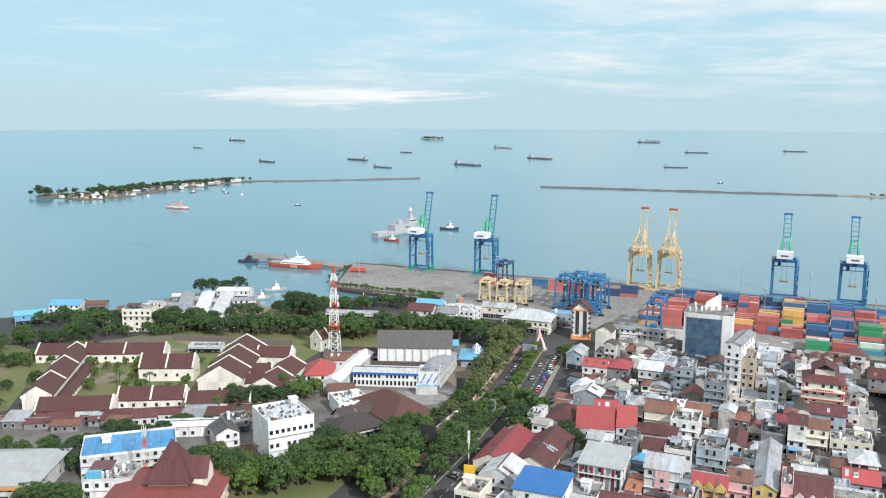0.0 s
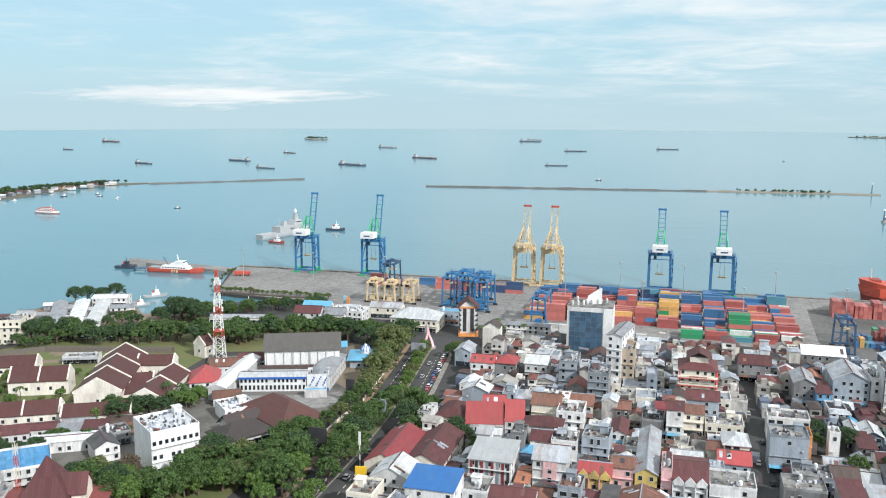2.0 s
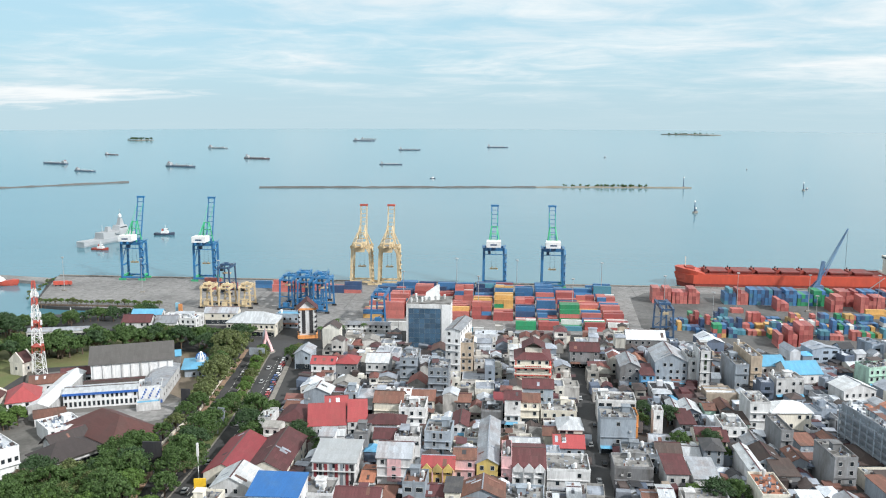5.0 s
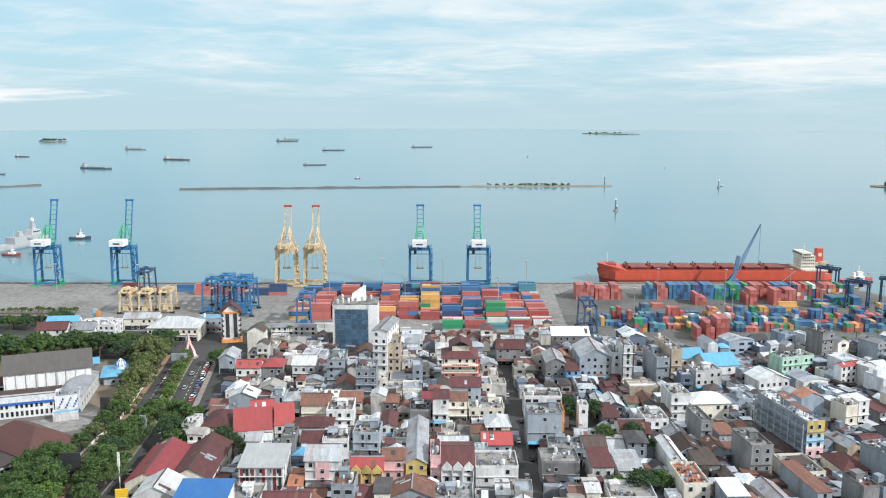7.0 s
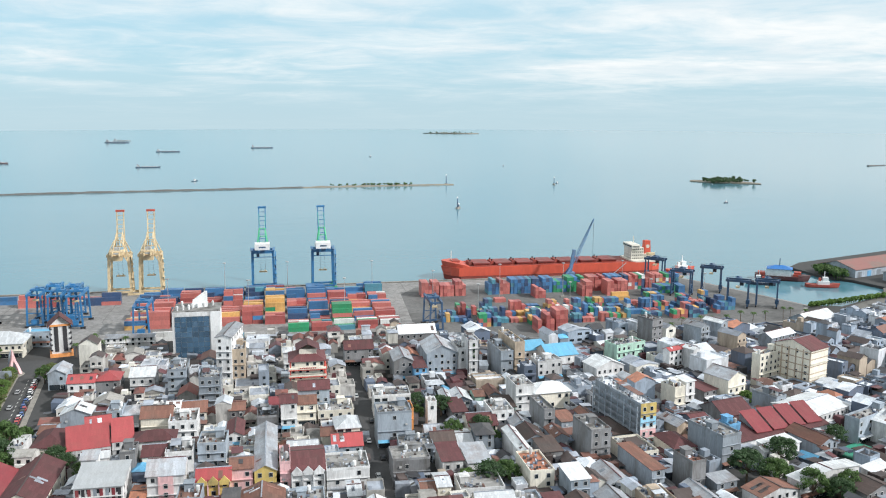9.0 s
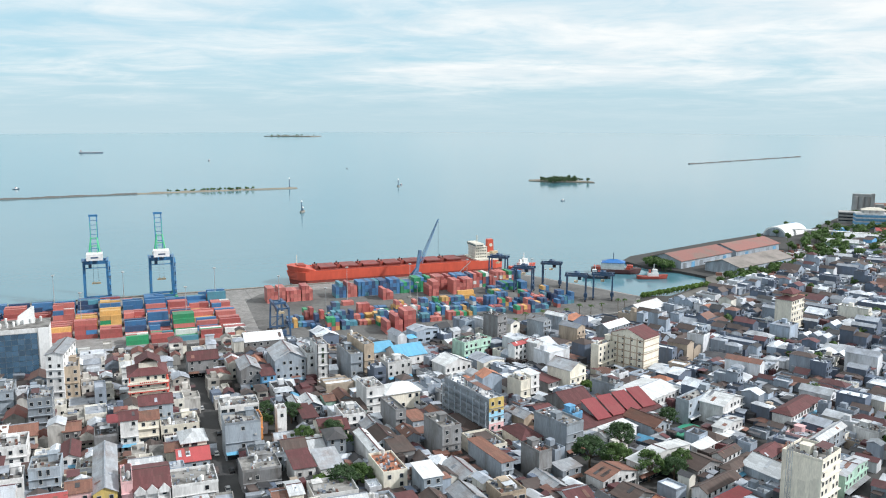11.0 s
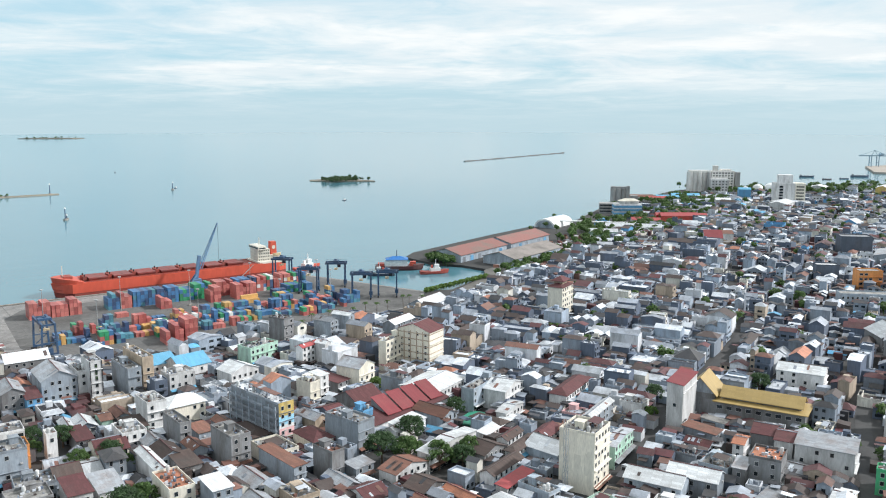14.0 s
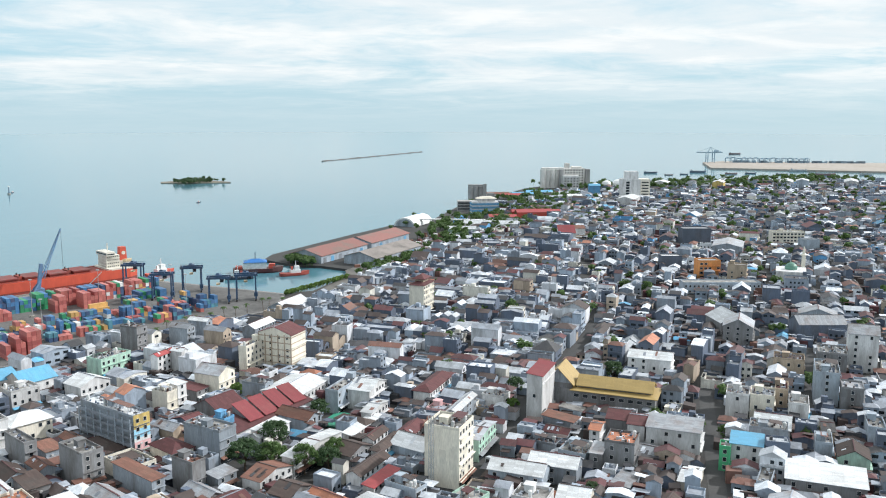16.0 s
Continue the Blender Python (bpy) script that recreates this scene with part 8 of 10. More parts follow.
# far harbour: cranes and gantries
FAR_BLUE = paint("far_crane_blue", (0.26, 0.38, 0.48), 0.6, 0.1)
t = thing("far_quay_crane", 1963, 1057, 1.5, -44, "pale blue quay crane with a level boom on the far terminal", "crane")
for sx in (-8, 8):
    for sy in (-8, 8):
        part("leg", shaped((beam, (sx, sy, 0), (sx, sy, 24), 1.7)), FAR_BLUE, t)
    part("side_beam", shaped((beam, (sx, -8, 9), (sx, 8, 9), 1.3)), FAR_BLUE, t)
part("girder", shaped((beam, (-34, 0, 24.5), (30, 0, 24.5), 2.4, 2.4)), FAR_BLUE, t)
part("apex", shaped((beam, (-6, 0, 25), (0, 0, 37), 1.2), (beam, (7, 0, 25), (0, 0, 37), 1.2), (beam, (0, 0, 37), (27, 0, 25.5), 0.6), (beam, (0, 0, 37), (-31, 0, 25.5), 0.6)), FAR_BLUE, t)
part("house", shaped((box, 10, 19, -4, 4, 25.7, 30)), FAR_BLUE, t)
frng = random.Random(14)
for k in range(15):
    u = k / 14
    t = thing("far_gantry", 1990 + 118 * u, 1030 - 146 * u, 1.5, -44 + frng.uniform(-12, 12), "pale blue yard gantry on the far terminal", "gantry crane", "far yard gantries")
    hh = frng.uniform(8.5, 11.5)
    for sx in (0, 11):
        for sy in (0, 7):
            part("leg", shaped((beam, (sx, sy, 0), (sx, sy, hh), 0.9)), FAR_BLUE, t)
    for sy in (0, 7):
        part("girder", shaped((beam, (-1.5, sy, hh), (12.5, sy, hh), 1.2)), FAR_BLUE, t)
    part("trolley", shaped((box, 3, 8, 0, 7, hh + 0.6, hh + 2.0)), FAR_BLUE, t)
bm = bmesh.new()
for k in range(60):
    u = frng.random() * 1.6
    x, y = 1998 + 118 * u, 1022 - 146 * u
    w = frng.choice((6, 12, 18))
    ca, sa, z1 = math.cos(-0.77), math.sin(-0.77), 1.5 + frng.choice((2.6, 5.2, 5.2))
    loft(bm, [[(x, y, z), (x + w * ca, y + w * sa, z), (x + w * ca - 3 * sa, y + w * sa + 3 * ca, z), (x - 3 * sa, y + 3 * ca, z)] for z in (1.5, z1)])
solid("far_stacks", bm, paint("far_stack_blue", (0.22, 0.30, 0.38), 0.7, 0.2, rand=0.5, island=True), label="blue-grey container stacks on the far terminal", category="containers", kind="stuff")

# ---------------------------------------------------------------- warehouses, arch hall, silos on the east shore
for x, y, w, d, roof in ((444, 598, 76, 33, "redrust"), (523, 625, 74, 33, "redrust"), (470, 556, 82, 32, "grey_old")):
    m = {"redrust": paint("roof_old_red", (0.27, 0.125, 0.11), 0.7, 0.5, 1, 0.06, rand=0.1, dirt=(0.2, 0.15, 0.13)), "grey_old": paint("roof_old_grey", (0.24, 0.215, 0.20), 0.7, 0.4, 1, 0.06, rand=0.1)}[roof]
    t = thing("warehouse", x, y, 0, 19, "long harbour warehouse under a faded sheet roof", "warehouse", "harbour warehouses")
    claim(x, y, w, d, 19)
    part("wall", shaped((loft, [[(a, 0, 0), (a, d, 0), (a, d, 6.5), (a, d / 2, 11), (a, 0, 6.5)] for a in (0, w)])), WALL["pale"], t)
    bm = bmesh.new()
    gable(bm, w, d, 6.6, 4.6, 1.0, 0.3, "x")
    part("roof", bm, m, t)
    for k in range(int(w / 12)):
        part("door", shaped((box, 3 + k * 12, 8 + k * 12, -0.15, -0.01, 0, 4.6)), WALL["blue"] if k % 4 == 1 else WALL["grey"], t)
t = thing("arched_hall", 660, 711, 0, 23, "white arched hall with a blue end", "hall")
claim(640, 712, 64, 30, 23)
arch = [(math.cos(a) * 13, math.sin(a) * 10) for a in [math.pi * k / 14 for k in range(15)]]
part("vault", shaped((loft, [[(x, 14 + c, e) for c, e in arch] for x in (0, 50)])), STEEL_WHITE, t)
part("end_wall", shaped((loft, [[(x, 14 + c * 0.86, e * 0.86) for c, e in arch] for x in (-0.5, -0.05)])), WALL["pale"], t)
part("vault_panel", shaped((loft, [[(x, 14 + c * 1.02, e * 1.02) for c, e in arch[3:8]] + [(x, 14 + c * 1.005, e * 1.005) for c, e in arch[3:8]][::-1] for x in (40, 48)])), WALL["blue"], t)
t = thing("canopy", 676, 722, 0, -49, "long white canopy roof on posts", "canopy")
part("canopy_roof", shaped((box, 0, 84, 0, 5, 6, 7)), STEEL_WHITE, t)
for k in range(9):
    part("post", shaped((box, 2 + k * 10, 2.8 + k * 10, 2, 3, 0, 6)), STEEL_WHITE, t)
solid("blue_dome", shaped((loft, [[(q * math.cos(k * math.tau / 18), q * math.sin(k * math.tau / 18), z) for k in range(18)] for q, z in ((9.5, 0), (9.3, 2.5), (8.0, 5), (5, 7), (1.5, 8), (0.2, 8.3))])), paint("dome_blue", (0.10, 0.30, 0.55), 0.5, 0.15), 727, 705, 0, 0, "blue domed pavilion beside the shore canopy", "pavilion")
for k in range(2):
    part("arch_rib", shaped((loft, [[(x, y, z) for x, y, z in ((c * 8.2 + k * 14, 0, e * 0.9), (c * 8.2 + k * 14, 1.2, e * 0.9), (c * 7.2 + k * 14, 1.2, e * 0.9 - 0.6), (c * 7.2 + k * 14, 0, e * 0.9 - 0.6))] for c, e in [(math.cos(q), 9 * math.sin(q)) for q in [math.pi * j / 12 for j in range(13)]]])), STEEL_WHITE, thing("entrance_arch", 686 + 9 * k, 645 - 12 * k, 0, -52, "white hooped entrance arch by the shore park", "arch", "entrance arches"))
# the pale tone includes haze over the far shore, put into the colour
SILO = paint("silo_concrete", (0.72, 0.70, 0.67), 0.85, 0.3, 0.5, 0.05, (1, 1, 0.3))
# the same concrete at half the tone
SHADE = paint("darker_concrete", (0.36, 0.36, 0.36), 0.85, 0.35, 0.5, 0.05, (1, 1, 0.3))
t = thing("grain_silo", 1136, 915, 0, -38, "tall concrete grain silos with a white work tower", "silo")
claim(1130, 880, 100, 70, -38)
for k in range(10):
    part("silo_cell", shaped((ring, 4.5 + (k % 5) * 7.4, 4.5 + (k // 5) * 8, 0, 31, 4.2, 4.2, 14)), SILO if k != 4 else SHADE, t)
part("head_house", shaped((box, 2, 37, 2, 14, 31, 34)), SILO, t)
part("work_tower", shaped((box, 38, 74, 2, 22, 0, 33)), SILO, t)
part("head_tower", shaped((box, 42, 49, 6, 16, 33, 41)), SILO, t)
part("side_tower", shaped((box, 76, 84, 4, 18, 0, 31)), SHADE, t)
part("roof_house", shaped((box, 54, 70, 6, 18, 33, 35.5)), SILO, t)
part("annex", shaped((box, 34, 62, -12, 1.9, 0, 21)), WALL["white"], t)
for f in range(7):
    for c in range(7):
        if f > 4 or c > 4:
            part("window", shaped((box, 40 + c * 4.8, 42.4 + c * 4.8, 1.6, 1.95, 3 + f * 4.3, 5 + f * 4.3)), GLASS, t)
for f in range(4):
    for c in range(5):
        part("window", shaped((box, 36 + c * 5.2, 38.2 + c * 5.2, -12.4, -12.05, 3 + f * 4.4, 4.8 + f * 4.4)), GLASS, t)
t = thing("grain_silo", 891, 850, 0, -44, "grey silo block beside the far shore", "silo")
claim(885, 820, 60, 50, -44)
for k in range(6):
    part("silo_cell", shaped((ring, 3.6 + (k % 3) * 7, 4 + (k // 3) * 7, 0, 22, 3.7, 3.7, 14)), SHADE, t)
part("head_house", shaped((box, 0, 21, 3, 9, 22, 25)), SHADE, t)
part("lift_tower", shaped((box, 21.5, 26, 2, 8, 0, 26)), SHADE, t)
part("side_block", shaped((box, 27, 37, 0, 9, 0, 13)), SHADE, t)
t = thing("shore_block", 803, 785, 0, -44, "grey-white banded block on the shore", "building")
claim(800, 760, 40, 40, -44)
part("wall", shaped((box, 0, 29, 0, 18, 0, 13)), SHADE, t)
for k in range(3):
    part("window_band", shaped((box, 0.5, 28.5, -0.3, -0.02, 2.4 + k * 3.8, 3.9 + k * 3.8)), GLASS, t)
t = thing("striped_block", 784, 741, 0, -36, "blue and white banded office block with a stepped roof", "office building")
claim(780, 715, 46, 36, -36)
for k in range(4):
    part("blue_band", shaped((box, 0, 34, 0, 18, k * 4.2, k * 4.2 + 2.6)), WALL["blue"], t)
    part("white_band", shaped((box, 0.4, 33.6, 0.4, 17.6, k * 4.2 + 2.6, k * 4.2 + 4.2)), WALL["white"], t)
part("roof_house", shaped((box, 8, 30, 3, 15, 16.8, 20.5)), WALL["white"], t)
part("roof_canopy", shaped((loft, [[(6, 2, 20.5), (32, 2, 20.5), (32, 16, 20.5), (6, 16, 20.5)], [(14, 6, 23), (26, 6, 23), (26, 12, 23), (14, 12, 23)]])), WALL["cream"], t)
t = thing("mill", 1076, 718, 0, -46, "white mill tower with a cream wing", "mill")
claim(1072, 690, 60, 40, -46)
t.scale = (1, 1, 1.12)
part("tower", shaped((box, 0, 28, 0, 20, 0, 27)), WALL["white"], t)
part("head", shaped((box, 6, 25, 3, 16, 27, 37)), WALL["white"], t)
part("wing", shaped((box, 28, 42, 2, 18, 0, 27)), WALL["cream"], t)
part("low_hall", shaped((box, -4, 46, -14, -0.05, 0, 6)), WALL["white"], t)
for f in range(6):
    part("window_row", shaped((box, 30, 40, 1.7, 1.95, 3 + f * 3.8, 4.4 + f * 3.8)), GLASS, t)
for f in range(5):
    part("window", shaped((box, 7, 12, -0.3, -0.02, 7 + f * 3.6, 9.5 + f * 3.6)), GLASS, t)
# low red-roofed halls, a green-roofed shed and other broad roofs between the shore trees
for x, y, w, d, h, wall_, roof_, rot_ in ((798, 679, 54, 16, 8, "red", "red", -37), (806, 694, 50, 12, 7, "red", "red", -37), (760, 690, 16, 14, 5, "white", "red", -40), (772, 676, 14, 12, 5, "white", "red", -40), (989, 852, 32, 16, 5, "mint", "sky", -44), (716, 550, 26, 18, 9, "white", "rust", -40), (940, 880, 50, 16, 6, "white", "rust", -38), (960, 850, 34, 14, 5, "white", "red", -38), (1020, 850, 40, 14, 6, "pale", "sky", -42), (993, 751, 20, 14, 9, "white", "white", -44), (1106, 796, 17, 14, 14, "blue", "sky", -44), (690, 665, 60, 20, 6, "white", "sheet", -49), (650, 650, 30, 14, 5, "mint", "sheet", -45)):
    house(x, y, w, d, h, wall_, roof_, "gx", rot_, rise=2.4, sides="", extras=False, label="broad low hall among the shore trees", category="hall", group="halls near the far shore")
for x, y, w, d, h, c in ((1230, 810, 40, 24, 9, "white"), (1020, 660, 50, 24, 9, "white"), (1290, 770, 30, 24, 9, "white"), (1330, 690, 30, 18, 12, "yellow"), (1450, 600, 26, 20, 13, "pale"), (1480, 640, 50, 22, 7, "white"), (1560, 560, 60, 22, 7, "white")):
    house(x, y, w, d, h, c, "white" if c != "red" else "red", "gx", 22, rise=3, sides="", extras=False, label="large plain shed near the far shore", category="shed", group="sheds near the far shore")
for x, y, r in ((1206, 834, 8), (1190, 845, 6), (1222, 822, 9)):
    solid("storage_tank", shaped((loft, [[(q * math.cos(k * math.tau / 18), q * math.sin(k * math.tau / 18), z) for k in range(18)] for q, z in ((r, 0), (r, r * 1.1), (r * 0.8, r * 1.5), (r * 0.4, r * 1.72), (0.3, r * 1.8))])), STEEL_WHITE, x, y, 0, 0, "white domed storage tank", "tank", "storage tanks")
house(735, 360, 40, 26, 9, "grey", "grey", "gx", 24, rise=3, sides="", extras=False, label="big dark grey warehouse in the town", category="warehouse", group="sheds near the far shore")
house(558, 316, 56, 12, 7.5, "pale", "slab", "flat", -44, sides="s", extras=False, label="long pale blue-grey block in the town", group="sheds near the far shore")

# faint smooth wakes left on the water by passing boats
WAKE = paint("smooth_wake", (0.05, 0.13, 0.165), 0.05, 0.2, 0.05, 0.01, bump=0, rand=0)
for x, y, rot, n, w in ((-640, 640, 18, 60, 3.0), (-560, 720, 25, 90, 1.6), (-500, 760, 20, 70, 1.4), (-700, 560, 35, 40, 2.0), (-420, 860, 12, 120, 1.5), (-640, 1010, 30, 110, 2.0), (120, 1230, 5, 60, 2.0)):
    bm = bmesh.new()
    loft(bm, [[(u * n, -w * (0.2 + u) + 3 * math.sin(u * 4), -1.995), (u * n, w * (0.2 + u) + 3 * math.sin(u * 4), -1.995), (u * n, w * (0.2 + u) + 3 * math.sin(u * 4), -1.98), (u * n, -w * (0.2 + u) + 3 * math.sin(u * 4), -1.98)] for u in [k / 8 for k in range(9)]])
    solid("wake", bm, WAKE, x, y, 0, rot, "faint dark wake lying on the calm sea", "wake", "wakes", "structure")


# ---------------------------------------------------------------- trees
def leaves(bm, centre, radius, count, size, rng, squash=0.75):
    """Small folded leaf sprays through a lobe, thickest near its skin."""
    cx, cy, cz = centre
    for _ in range(count):
        d = Vector((rng.gauss(0, 1), rng.gauss(0, 1), rng.gauss(0, 1))).normalized()
        r = radius * rng.uniform(0.55, 1.08)
        p = Vector((cx + d.x * r, cy + d.y * r, cz + d.z * r * squash))
        a = (d + Vector((rng.uniform(-.8, .8), rng.uniform(-.8, .8), rng.uniform(-.2, .9)))).normalized()
        u = a.orthogonal().normalized()
        u.rotate(Matrix.Rotation(rng.uniform(0, math.tau), 3, a))
        v = a.cross(u)
        s = size * rng.uniform(0.6, 1.3)
        q = [bm.verts.new(p + u * s + a * -0.25 * s), bm.verts.new(p + v * s * 0.7), bm.verts.new(p - u * s - a * 0.25 * s), bm.verts.new(p - v * s * 0.7)]
        bm.faces.new((q[0], q[1], q[3]))
        bm.faces.new((q[1], q[2], q[3]))


def limb(bm, p, q, r0, r1, n=6):
    p, q = Vector(p), Vector(q)
    d = (q - p).normalized()
    u = d.orthogonal().normalized()
    v = d.cross(u)
    loft(bm, [[e + (u * math.cos(k * math.tau / n) + v * math.sin(k * math.tau / n)) * r for k in range(n)] for e, r in ((p, r0), (q, r1))])


def broad_tree(seed, tall, spread, leaf, count=3300, lobe_count=44, size=0.35):
    rng = random.Random(seed)
    t = thing("tree", 0, -5000, -80, 0, "broad-crowned street tree with dense green leaves", "tree", "trees")
    bm = bmesh.new()
    limb(bm, (0, 0, 0), (0.2, 0.1, tall * 0.42), 0.42, 0.3)
    lobes = []
    for k in range(lobe_count):
        # many small lobes over an uneven dome that comes well down the trunk
        u = (k + 0.5) / lobe_count
        a = k * 2.4 + rng.uniform(-0.6, 0.6)
        r = spread * math.sqrt(u) * rng.uniform(0.7, 1.12)
        z = tall * (0.40 + 0.50 * math.sqrt(max(0.0, 1 - u)) + rng.uniform(-0.10, 0.06))
        c = (math.cos(a) * r, math.sin(a) * r, z)
        lobes.append((c, spread * rng.uniform(0.17, 0.31)))
        if k % 3 == 0:
            limb(bm, (0.2, 0.1, tall * 0.3), (c[0] * 0.8, c[1] * 0.8, c[2] - 0.6), 0.2, 0.06)
    part("trunk", bm, BARK, t)
    bm = bmesh.new()
    for c, r in lobes:
        leaves(bm, c, r, count // lobe_count, size, rng, 0.7)
    part("crown", bm, LEAF[leaf], t)
    return t


def palm(seed, tall):
    rng = random.Random(seed)
    t = thing("palm", 0, -5000, -80, 0, "slender palm with drooping green fronds", "palm", "palms")
    bm = bmesh.new()
    limb(bm, (0, 0, 0), (0.3, 0.1, tall * 0.5), 0.24, 0.19)
    limb(bm, (0.3, 0.1, tall * 0.5), (0.2, 0.3, tall), 0.19, 0.15)
    part("trunk", bm, BARK, t)
    bm = bmesh.new()
    for k in range(16):
        a = k * 2.39
        up = rng.uniform(0.1, 1.0)
        pts = [Vector((0.2 + math.cos(a) * r, 0.3 + math.sin(a) * r, tall + up * 1.2 * r / 2.0 - 0.28 * r * r * (1.3 - up * 0.6))) for r in (0, 0.9, 1.8, 2.7)]
        side = Vector((-math.sin(a), math.cos(a), 0))
        vs = [(bm.verts.new(p - side * w), bm.verts.new(p + Vector((0, 0, 0.12))), bm.verts.new(p + side * w)) for p, w in zip(pts, (0.1, 0.42, 0.4, 0.06))]
        for (a0, b0, c0), (a1, b1, c1) in zip(vs, vs[1:]):
            bm.faces.new((a0, b0, b1, a1))
            bm.faces.new((b0, c0, c1, b1))
    part("fronds", bm, LEAF["green"], t)
    return t


KINDS = [broad_tree(1, 11, 5.5, "green"), broad_tree(2, 12, 6.2, "deep"), broad_tree(3, 9, 4.6, "bright"), broad_tree(4, 10, 5.2, "olive"), broad_tree(5, 13, 6.0, "green", 3200), broad_tree(6, 8, 4.0, "deep"), broad_tree(7, 10, 5.4, "dry", 1900), broad_tree(8, 11, 5.6, "green", 1500, 30, 0.5), broad_tree(9, 10, 5.0, "deep", 1500, 30, 0.5)]
PALMS = [palm(11, 9), palm(12, 7)]
trng = random.Random(17)


MASSED = []


def plant(x, y, kind=None, scale=1.0, z=0.0, palmy=False, massed=False):
    if massed:
        MASSED.append((x, y, 7 + (kind in (1, 5)), scale * trng.uniform(0.85, 1.15), trng.uniform(0, 6.28)))
        return None
    if blocked(x, y, 0.3) or (y < 456 and (abs(x - lane_x(WEST_LANE, y)) < 3.6 or abs(x - lane_x(EAST_LANE, y)) < 5.2)) or (-178 < x < -60 and 457 < y < 471):
        return None
    src = PALMS[trng.randrange(2)] if palmy else KINDS[kind if kind is not None else trng.randrange(6)]
    s = scale * trng.uniform(0.85, 1.15)
    ob = copy_thing(src, pose(x, y, z, 0, 0, trng.uniform(0, 360)))
    ob.scale = (s, s, s * trng.uniform(0.9, 1.1))
    return ob


def grove(x0, y0, x1, y1, n, jitter, kinds=(0, 1, 2, 4, 5), scale=1.0, massed=False):
    for k in range(n):
        u = (k + trng.uniform(0, 0.8)) / n
        plant(x0 + (x1 - x0) * u + trng.uniform(-jitter, jitter), y0 + (y1 - y0) * u + trng.uniform(-jitter, jitter), trng.choice(kinds), scale, massed=massed)


grove(-192, 236, -128, 290, 46, 13, (0, 2, 2, 4, 3, 6, 1), 1.0)     # park in the foreground
grove(-172, 236, -130, 262, 14, 6, (2, 2, 4, 0), 1.05)
for x, y, k, s in ((-145, 427, 3, 1.75), (-147, 443, 3, 1.2), (-142, 411, 3, 1.45), (-139.5, 397, 3, 1.2), (-137.5, 382, 3, 1.25), (-136.5, 371, 3, 1.05), (-135, 361, 3, 1.0), (-134, 352, 0, 0.9),  # west side
                   (-135.5, 341, 0, 0.8), (-136, 331, 3, 0.8), (-137, 320, 0, 0.8), (-138, 311, 2, 0.8), (-138.5, 302, 0, 0.95), (-138, 294, 4, 1.15), (-135, 286, 4, 1.2), (-131, 277, 0, 1.25), (-127.5, 268, 2, 1.25), (-127, 256, 0, 1.2), (-129, 246, 2, 1.1),
                   (-121.5, 377, 2, 0.7), (-123, 387, 2, 0.65), (-124.5, 397, 3, 0.7), (-126, 408, 2, 0.8), (-127.5, 418, 2, 0.9), (-129, 430, 3, 0.9), (-131, 440, 2, 0.7),                           # median
                   (-120, 365, 2, 0.7), (-119.8, 353, 0, 0.9), (-119, 340, 0, 1.1), (-119, 326, 0, 1.1), (-119, 314, 4, 1.1), (-118.5, 303, 1, 1.3), (-117.5, 292, 0, 1.35), (-116.5, 281, 4, 1.2), (-116, 270, 0, 0.75), (-115.5, 256, 2, 1.0), (-115, 247, 2, 0.8),
                   (-104.5, 345, 0, 1.05), (-103.5, 335, 4, 1.1), (-103, 325, 1, 1.05), (-100, 318, 0, 0.85), (-113, 432, 0, 0.75), (-111.5, 441, 3, 0.7), (-101, 352, 0, 0.7), (-82.5, 323, 1, 0.8), (-85, 318, 0, 0.6)):
    plant(x, y, k, s)
for x, y in ((-150, 430), (-156, 445), (-162, 440), (-148, 455), (-170, 452), (-178, 446), (-160, 462), (-144, 420), (-142, 405), (-188, 456), (-196, 450), (-140, 468)):
    plant(x, y, trng.choice((3, 0, 1)), 1.05)
grove(-334, 400, -232, 440, 44, 8, (0, 1, 1, 4), 0.98, True)                # the road beside the fort
grove(-250, 424, -186, 458, 26, 9, (0, 1, 4), 1.1, True)
grove(-318, 470, -280, 466, 8, 7, (1, 1, 5), 1.15)
grove(-420, 378, -366, 402, 22, 11, (0, 1, 2, 5), 0.95, True)
grove(-404, 340, -366, 362, 12, 9, (0, 1, 5), 0.95)
grove(-356, 395, -332, 420, 10, 6, (0, 1), 0.95)
grove(-340, 440, -305, 462, 9, 7, (0, 1, 5), 0.7, True)
grove(-300, 470, -262, 482, 9, 5, (0, 1), 0.9)
grove(-392, 486, -372, 508, 5, 4, (1, 5), 0.9)
grove(-384, 290, -352, 352, 16, 5, (2, 5, 0, 3), 0.6)                 # below the rampart
grove(-350, 256, -330, 300, 8, 4, (5, 0), 0.6)
grove(-228, 300, -203, 334, 18, 6, (0, 1, 2), 0.8)                    # between fort and villas
grove(-252, 210, -222, 248, 22, 7, (0, 1, 5), 0.9)
grove(-205, 226, -190, 250, 7, 4, (0, 1, 3), 0.85)
grove(-262, 256, -225, 270, 7, 4, (1, 5), 0.6)
grove(-331, 556, -347, 628, 14, 3, (3, 3, 2), 0.27)                      # along the edge of the apron
for k in range(24):
    plant(-315 + k * 3.6, 549 + trng.uniform(-1.5, 1.5), trng.choice((3, 3, 2)), 0.38)
for x, y in ((-303, 312), (-283, 312), (-296, 306), (-303, 372), (-218, 330), (-216, 326), (-210, 330), (-214, 334), (-220, 336), (-218, 318), (-212, 322), (-206, 318), (-100, 488), (-96, 480), (-84, 484), (-108, 476)):
    plant(x, y, scale=1.0, palmy=True)
